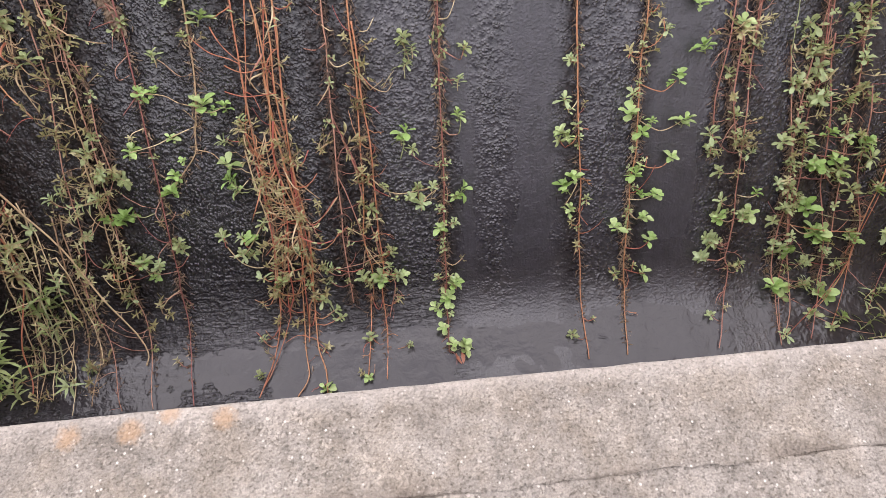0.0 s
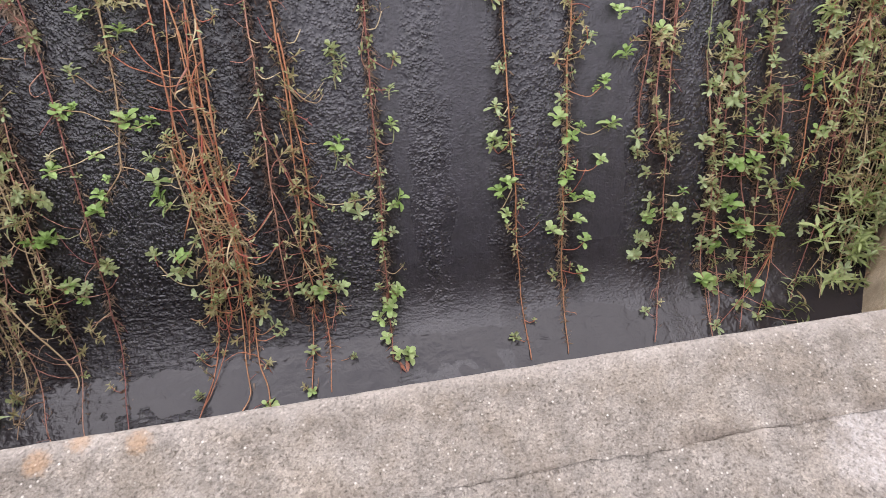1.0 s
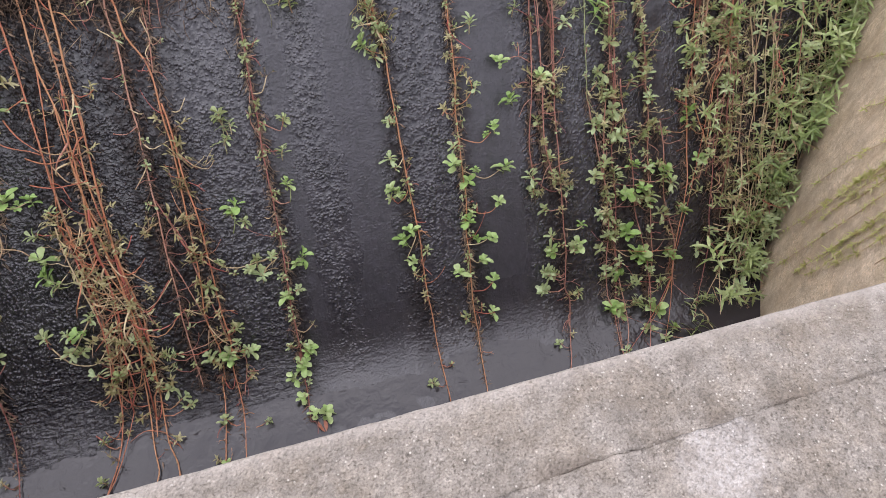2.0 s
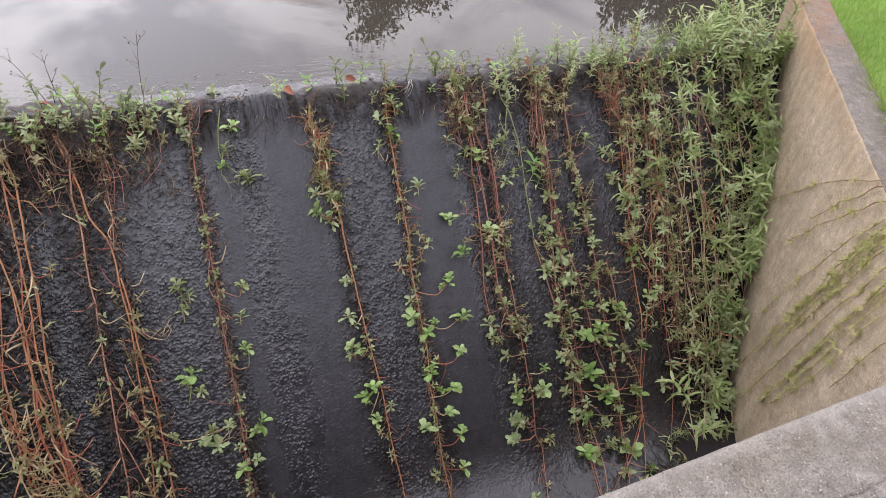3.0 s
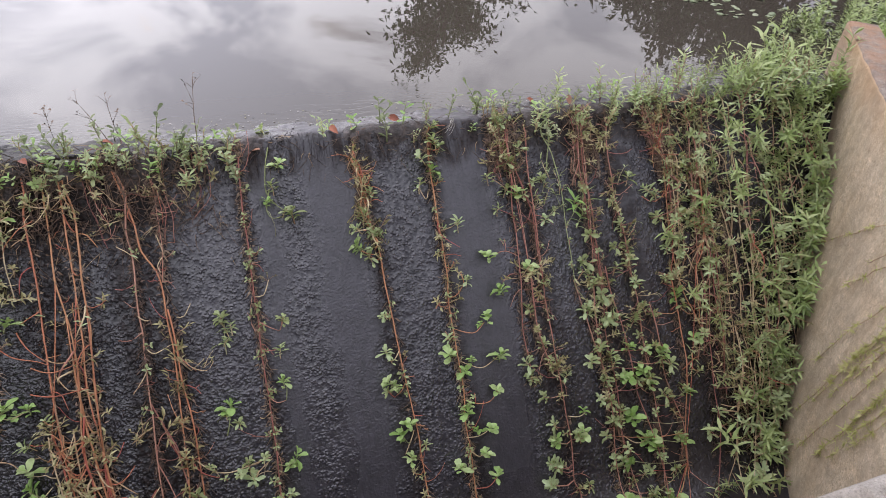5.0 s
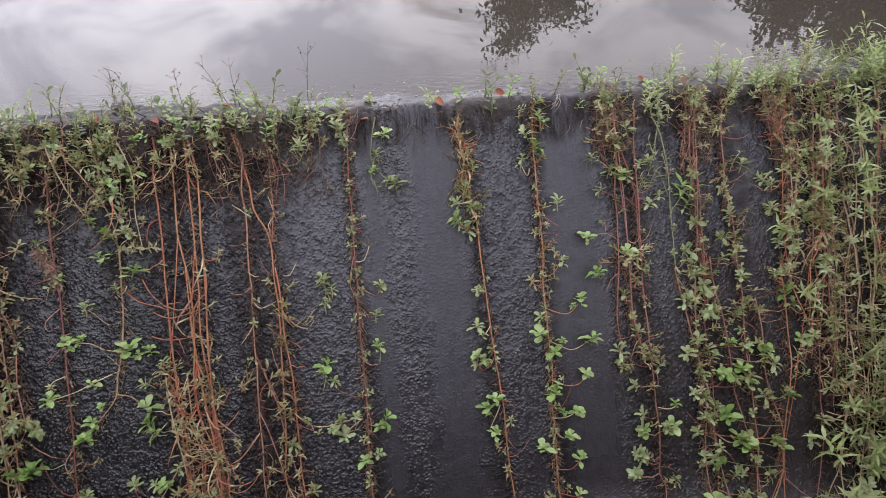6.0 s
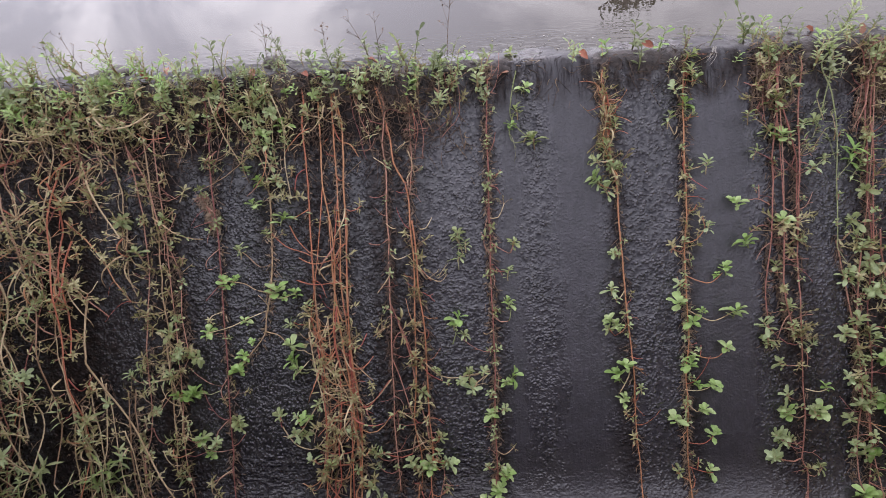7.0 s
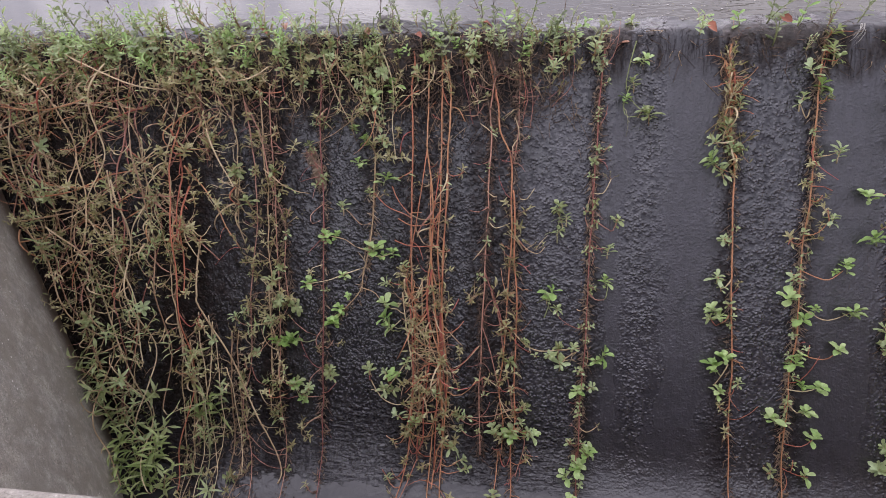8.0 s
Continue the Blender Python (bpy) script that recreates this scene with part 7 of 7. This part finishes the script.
crest_row("tall", 12, 3.5, 4.4, 0.0, 0.5, 1.25)
crest_row("talldull", 24, 3.0, 4.4, -0.05, 0.55, 1.05)
crest_row("talldull", 9, 2.3, 3.0, -0.05, 0.5, 0.75)
crest_row("green", 14, 2.4, 4.4, 0.0, 0.5, 1.2)
for x, y in ((-1.45, 3.62), (-1.36, 3.7), (-1.05, 3.6), (-0.80, 3.62), (-0.72, 3.55), (-0.33, 3.6), (-2.55, 3.6), (-2.75, 3.62), (-3.2, 3.65)):
    ob = place("bare_twig", q.choice(TWIGS), None, Matrix.Translation((x, y - 0.1, POND_Z - 0.02)) @ turn_to((q.uniform(-0.5, 0.2), q.uniform(-0.2, 0.3), 1), q.uniform(0, 6)))
    tagged(ob, "thin bare twig standing in the crest mat", "twig", "twigs on the crest")


def fallen_leaf(seed):
    r = random.Random(seed)
    g = Geo()
    g.leaf((-0.04, 0, 0), (1, 0, r.uniform(0, 0.25)), (0, 0, 1), 0.09, 0.055, ((0, 0.1), (0.2, 0.7), (0.5, 1.0), (0.8, 0.7), (1, 0.08)), r.uniform(-0.5, 0.6), r.uniform(0.5, 1.2))
    return g.mesh("fallen_leaf", fallen_mat)


LITTER = [fallen_leaf(300 + i) for i in range(4)]
for i, (x, u) in enumerate(((-2.10, 0.20), (-1.46, 0.18), (-1.15, 0.14), (-0.77, 0.26), (-0.01, 0.10), (0.45, 0.2), (0.84, 0.26), (1.86, 0.42), (2.1, 0.32), (-2.0, 0.3))):
    ob = place("fallen_leaf", LITTER[i % 4], None, Matrix.Translation(crest_point(x, u, 0.045 if x < -0.2 else 0.02)) @ turn_to((q.uniform(-0.7, 0.7), q.uniform(-0.8, 0.1), 1), q.uniform(0, 6)) @ Matrix.Scale(q.uniform(0.65, 0.9), 4))
    tagged(ob, "curled orange-red fallen leaf lying on the crest", "leaf", "fallen leaves on the crest")
ob = place("fallen_leaf", LITTER[1], None, Matrix.Translation((-0.13, 1.27, POOL_Z + 0.018)) @ turn_to((0.1, -0.1, 1), 1.0))
tagged(ob, "wet reddish leaf floating on the dark pool", "leaf")


def rock(name, at, size, label):
    bm = bmesh.new()
    bmesh.ops.create_icosphere(bm, subdivisions=3, radius=1)
    for v in bm.verts:
        n = 1 + 0.35 * noise.noise(v.co * 1.3 + Vector(at)) + 0.12 * noise.noise(v.co * 4)
        v.co = Vector((v.co.x * size[0], v.co.y * size[1], max(v.co.z, -0.5) * size[2])) * n
    me = bpy.data.meshes.new(name)
    bm.to_mesh(me)
    bm.free()
    me.polygons.foreach_set("use_smooth", [True] * len(me.polygons))
    me.materials.append(stone_mat)
    ob = new(name, me)
    ob.location = at
    return tagged(ob, label, "stone")


rock("stone", (-1.40, 3.5, -0.10), (0.065, 0.05, 0.05), "dark muddy stone sitting on the crest")
rock("stone", (-2.42, 3.55, -0.115), (0.11, 0.06, 0.035), "flat dark muddy stone lying on the crest")

# ---------------------------------------------------------------- runners over the tan wall
WING_A, WING_B = Vector((2.48, 0.55, 0)), Vector((4.60, 3.56, 0))
WING_WAY = (WING_B - WING_A).normalized()
WING_IN = Vector((-WING_WAY.y, WING_WAY.x, 0))


def on_wing(d, z, h=0.012):
    p = WING_A + WING_WAY * d
    return Vector((p.x, p.y, z)) + WING_IN * h


def wing_top(d):
    return -0.16 + 0.47 * d / (WING_B - WING_A).length


BLADES = []
for i in range(6):
    r = random.Random(400 + i)
    b = Geo()
    for j in range(7):
        a = r.uniform(0, 6.28)
        b.leaf((0, 0, 0), (math.cos(a), math.sin(a), r.uniform(0.2, 1.2)), (0, 0, 1), r.uniform(0.012, 0.048), 0.006, BLADE, r.uniform(-0.1, 0.4))
    BLADES.append(b.mesh("grass_tuft", leaf_grass))


def runner(start, end, sag, tufts, over=0.25):
    """A creeping grass runner that comes over the wall's top at start and trails down its inner face to end (d, z)."""
    d0, (d1, z1) = start, end
    base = on_wing(d0, wing_top(d0), 0.0)
    top = thing("creeping_grass_runner", base, "yellow-green creeping grass runner trailing down the tan wall", "grass runner", "runners on the tan wall")
    pts = [base - WING_IN * over + Vector((0, 0, 0.03)) - WING_WAY * 0.1, base + Vector((0, 0, 0.02)) - WING_IN * 0.02]
    for t in span(0.0, 1.0, 0.06):
        d = d0 + (d1 - d0) * t
        z = wing_top(d0) + (z1 - wing_top(d0)) * (t + sag * t * (t - 1))
        pts.append(on_wing(d + 0.045 * t * noise.noise(Vector((t * 3.5, d0 * 40, 0))) + 0.014 * noise.noise(Vector((t * 9, d0 * 40, 1))), z + 0.02 * noise.noise(Vector((t * 6, d0 * 40, 7))), 0.016 + 0.014 * noise.noise(Vector((t * 5, d0 * 40, 3)))))
    pts = [p - base for p in pts]
    g = Geo()
    g.tube(pts, 0.0035, 0.002, 4)
    place("stem", g.mesh("stem", twig_mat if tufts < 11 else stem_tan), top)
    r = random.Random(int(d0 * 1000) + tufts)
    for i in range(tufts):
        at = min(r.random() ** 0.8, 0.999) * (len(pts) - 1)
        p = pts[int(at)].lerp(pts[int(at) + 1], at % 1)
        way = WING_IN * r.uniform(0.3, 1) + Vector((r.uniform(-0.5, 0.5), r.uniform(-0.5, 0.5), r.uniform(-0.7, 0.5)))
        place("grass_tuft", r.choice(BLADES), top, Matrix.Translation(p) @ turn_to(way, r.uniform(0, 6)) @ Matrix.Scale(r.choice((r.uniform(0.3, 0.7), r.uniform(0.6, 1.25))), 4))


runner(1.12, (2.15, -0.82), 0.30, 24)
runner(1.07, (1.53, -0.54), 0.10, 20)
runner(0.95, (1.60, -0.80), 0.30, 30)
# a thick swathe of runners, then a second one nearer the coping
runner(0.86, (1.45, -1.30), 0.30, 46)
runner(0.83, (1.15, -1.10), 0.26, 120)
runner(0.80, (1.22, -1.45), 0.28, 120)
runner(0.78, (1.10, -1.28), 0.18, 110)
runner(0.74, (1.34, -1.72), 0.32, 70)
runner(0.72, (1.00, -1.02), 0.20, 80)
runner(0.60, (1.08, -1.82), 0.40, 70)
runner(0.55, (0.88, -1.60), 0.26, 110)
runner(0.52, (0.82, -1.34), 0.24, 120)
runner(0.49, (0.75, -1.45), 0.16, 100)
runner(0.42, (0.68, -1.25), 0.15, 60)
runner(0.30, (0.46, -0.90), 0.10, 20)

# ---------------------------------------------------------------- bank: grass, lily pads, trees beyond the pond
q = random.Random(77)
g = Geo()
for _ in range(34000):
    x, y = q.uniform(2.9, 7.6), q.uniform(1.2, 5.0)
    if x < wing_x(y) + 0.29 or y > bank_line(x) + 0.08:
        continue
    z = ground_z(x, y) - 0.01
    l = q.uniform(0.03, 0.09) + 0.06 * max(0.0, noise.noise(Vector((x * 3, y * 3, 8))))
    g.leaf((x, y, z), (q.uniform(-0.9, 0.9), q.uniform(-0.9, 0.9), 1), (q.uniform(-1, 1), q.uniform(-1, 1), 0.1), l, 0.006, BLADE, q.uniform(0.0, 0.5))
for _ in range(1500):                                # longer blades leaning over the wall's outer edge
    y = q.uniform(0.9, 3.5)
    x = wing_x(y) + q.uniform(0.27, 0.36)
    way = Vector((q.uniform(-0.9, 0.3), q.uniform(-0.5, 0.7), q.uniform(0.4, 1.1)))
    g.leaf((x, y, ground_z(x + 0.25, y) - 0.02), way, (q.uniform(-1, 1), q.uniform(-1, 1), 0.2), q.uniform(0.08, 0.20), 0.006, BLADE, q.uniform(0.1, 0.7))
tagged(new("lawn_grass", g.mesh("lawn_grass", grass_mat)), "bright green short grass on the bank", "grass", kind="stuff")

pad_me = []
for i in range(4):
    r = random.Random(500 + i)
    g = Geo()
    n = 16
    ring = [(math.cos(a) * 0.06 * r.uniform(0.9, 1.05), math.sin(a) * 0.055 * r.uniform(0.9, 1.05), r.uniform(0.0, 0.008)) for a in (0.18 + (2 * math.pi - 0.36) * j / n for j in range(n + 1))]
    low = [(a, b, c - 0.003) for a, b, c in ring]
    g.add([(0, 0, 0.002)] + ring + low, [(0, j + 1, j + 2) for j in range(n)] + [(j + 1, n + 2 + j, n + 3 + j, j + 2) for j in range(n)])
    pad_me.append(g.mesh("lily_pad", pad_mat))
for i in range(260):
    x = q.uniform(4.9, 9.5)
    y = bank_line(x) + 0.25 + abs(q.gauss(0, 0.9)) + max(0, 5.6 - x) * 1.4
    ob = place("lily_pad", pad_me[i % 4], None, Matrix.Translation((x, y, POND_Z + 0.004)) @ Euler((q.uniform(-0.25, 0.25), q.uniform(-0.25, 0.25), q.uniform(0, 6))).to_matrix().to_4x4() @ Matrix.Scale(q.uniform(0.45, 0.85), 4))
    tagged(ob, "pale green lily pad floating on the pond", "lily pad", "lily pads on the pond")
for i in range(120):
    x = q.uniform(4.8, 8.0)
    p = Vector((x, bank_line(x) + q.uniform(-0.1, 0.8), POND_Z - 0.03))
    top = thing("waterside_plant", p, "leafy green plant at the water's edge", "plant", "plants at the water's edge")
    place("leafy_stem", q.choice(CREST["tall"]), top, turn_to((q.uniform(-0.4, 0.4), q.uniform(-0.4, 0.4), 1), q.uniform(0, 6)) @ Matrix.Scale(q.uniform(0.7, 1.1), 4))

bark = Mat("tree_bark")
bark.set(color=bark.ramp(bark.noise(8, 5), (0.3, (0.05, 0.04, 0.03)), (0.7, (0.12, 0.1, 0.08))), rough=0.9)
bark.bump(bark.noise(25, 4, vec=bark.stretch(1, 1, 0.2)), 0.03, 0.8)


def tree(at, height, wide, seed, leaves=2600, low=0.3):
    r = random.Random(seed)
    top = thing("tree", at, "leafy broad-crowned tree standing near the pond", "tree", "trees round the pond")
    g = Geo()
    lean = Vector((r.uniform(-0.1, 0.1), r.uniform(-0.1, 0.1), 1))
    trunk = [lean * (height * 0.75 * i / 8) + Vector((0.1 * noise.noise(Vector((i, seed, 0))), 0.1 * noise.noise(Vector((i, seed, 5))), 0)) for i in range(9)]
    g.tube(trunk, height * 0.03, height * 0.008, 8)
    ends = []
    for i in range(16):
        t = r.uniform(low, 1.0)
        b = trunk[int(t * 8)]
        a = i * 2.4
        reach = wide * 0.5 * r.uniform(0.55, 1.0) * (1.15 - 0.6 * t)
        e = b + Vector((math.cos(a) * reach, math.sin(a) * reach, height * r.uniform(0.05, 0.25)))
        g.tube([b, (b + e) / 2 + Vector((0, 0, 0.1 * reach)), e], height * 0.009, height * 0.003, 5)
        ends.append((b, e))
        for _ in range(3):
            f = b.lerp(e, r.uniform(0.4, 0.9))
            h = f + Vector((r.uniform(-1, 1), r.uniform(-1, 1), r.uniform(-0.2, 0.9))) * wide * 0.14
            g.tube([f, h], height * 0.003, height * 0.0012, 4)
            ends.append((f, h))
    place("trunk", g.mesh("trunk", bark.m), top)
    g = Geo()
    for _ in range(leaves):
        b, e = r.choice(ends)
        p = b.lerp(e, r.uniform(0.35, 1.08)) + Vector((r.gauss(0, 1), r.gauss(0, 1), r.gauss(0, 0.8))) * wide * 0.05
        g.leaf(p, (r.uniform(-1, 1), r.uniform(-1, 1), r.uniform(-1, 0.6)), (r.uniform(-1, 1), r.uniform(-1, 1), 1), r.uniform(0.18, 0.42), 0.14, ((0, 0.2), (0.5, 1.0), (1.0, 0.1)), 0.2)
    place("crown", g.mesh("crown", crown_mat), top)


tree((10.2, 27.5, -0.1), 10.4, 9.0, 1, 4200, 0.35)
tree((16.0, 19.5, 0.2), 8.0, 8.0, 2, 9000, 0.05)
tree((20.5, 18.0, 0.2), 7.5, 8.5, 3, 9000, 0.03)
tree((21.0, 13.0, 0.2), 7.0, 8.0, 4, 9000, 0.03)
tree((25.5, 10.0, 0.2), 7.5, 9.0, 5, 8000, 0.03)

# unseen trees added on the road side to darken the wet concrete's reflections
for i, (x, y, h) in enumerate(((-12, -8.5, 5.0), (-6.5, -9.5, 5.6), (-0.5, -9.0, 5.1), (5.5, -9.8, 5.8), (11.5, -8.5, 5.0))):
    tree((x, y, -0.1), h, 7.5, 20 + i, 5200, 0.12)
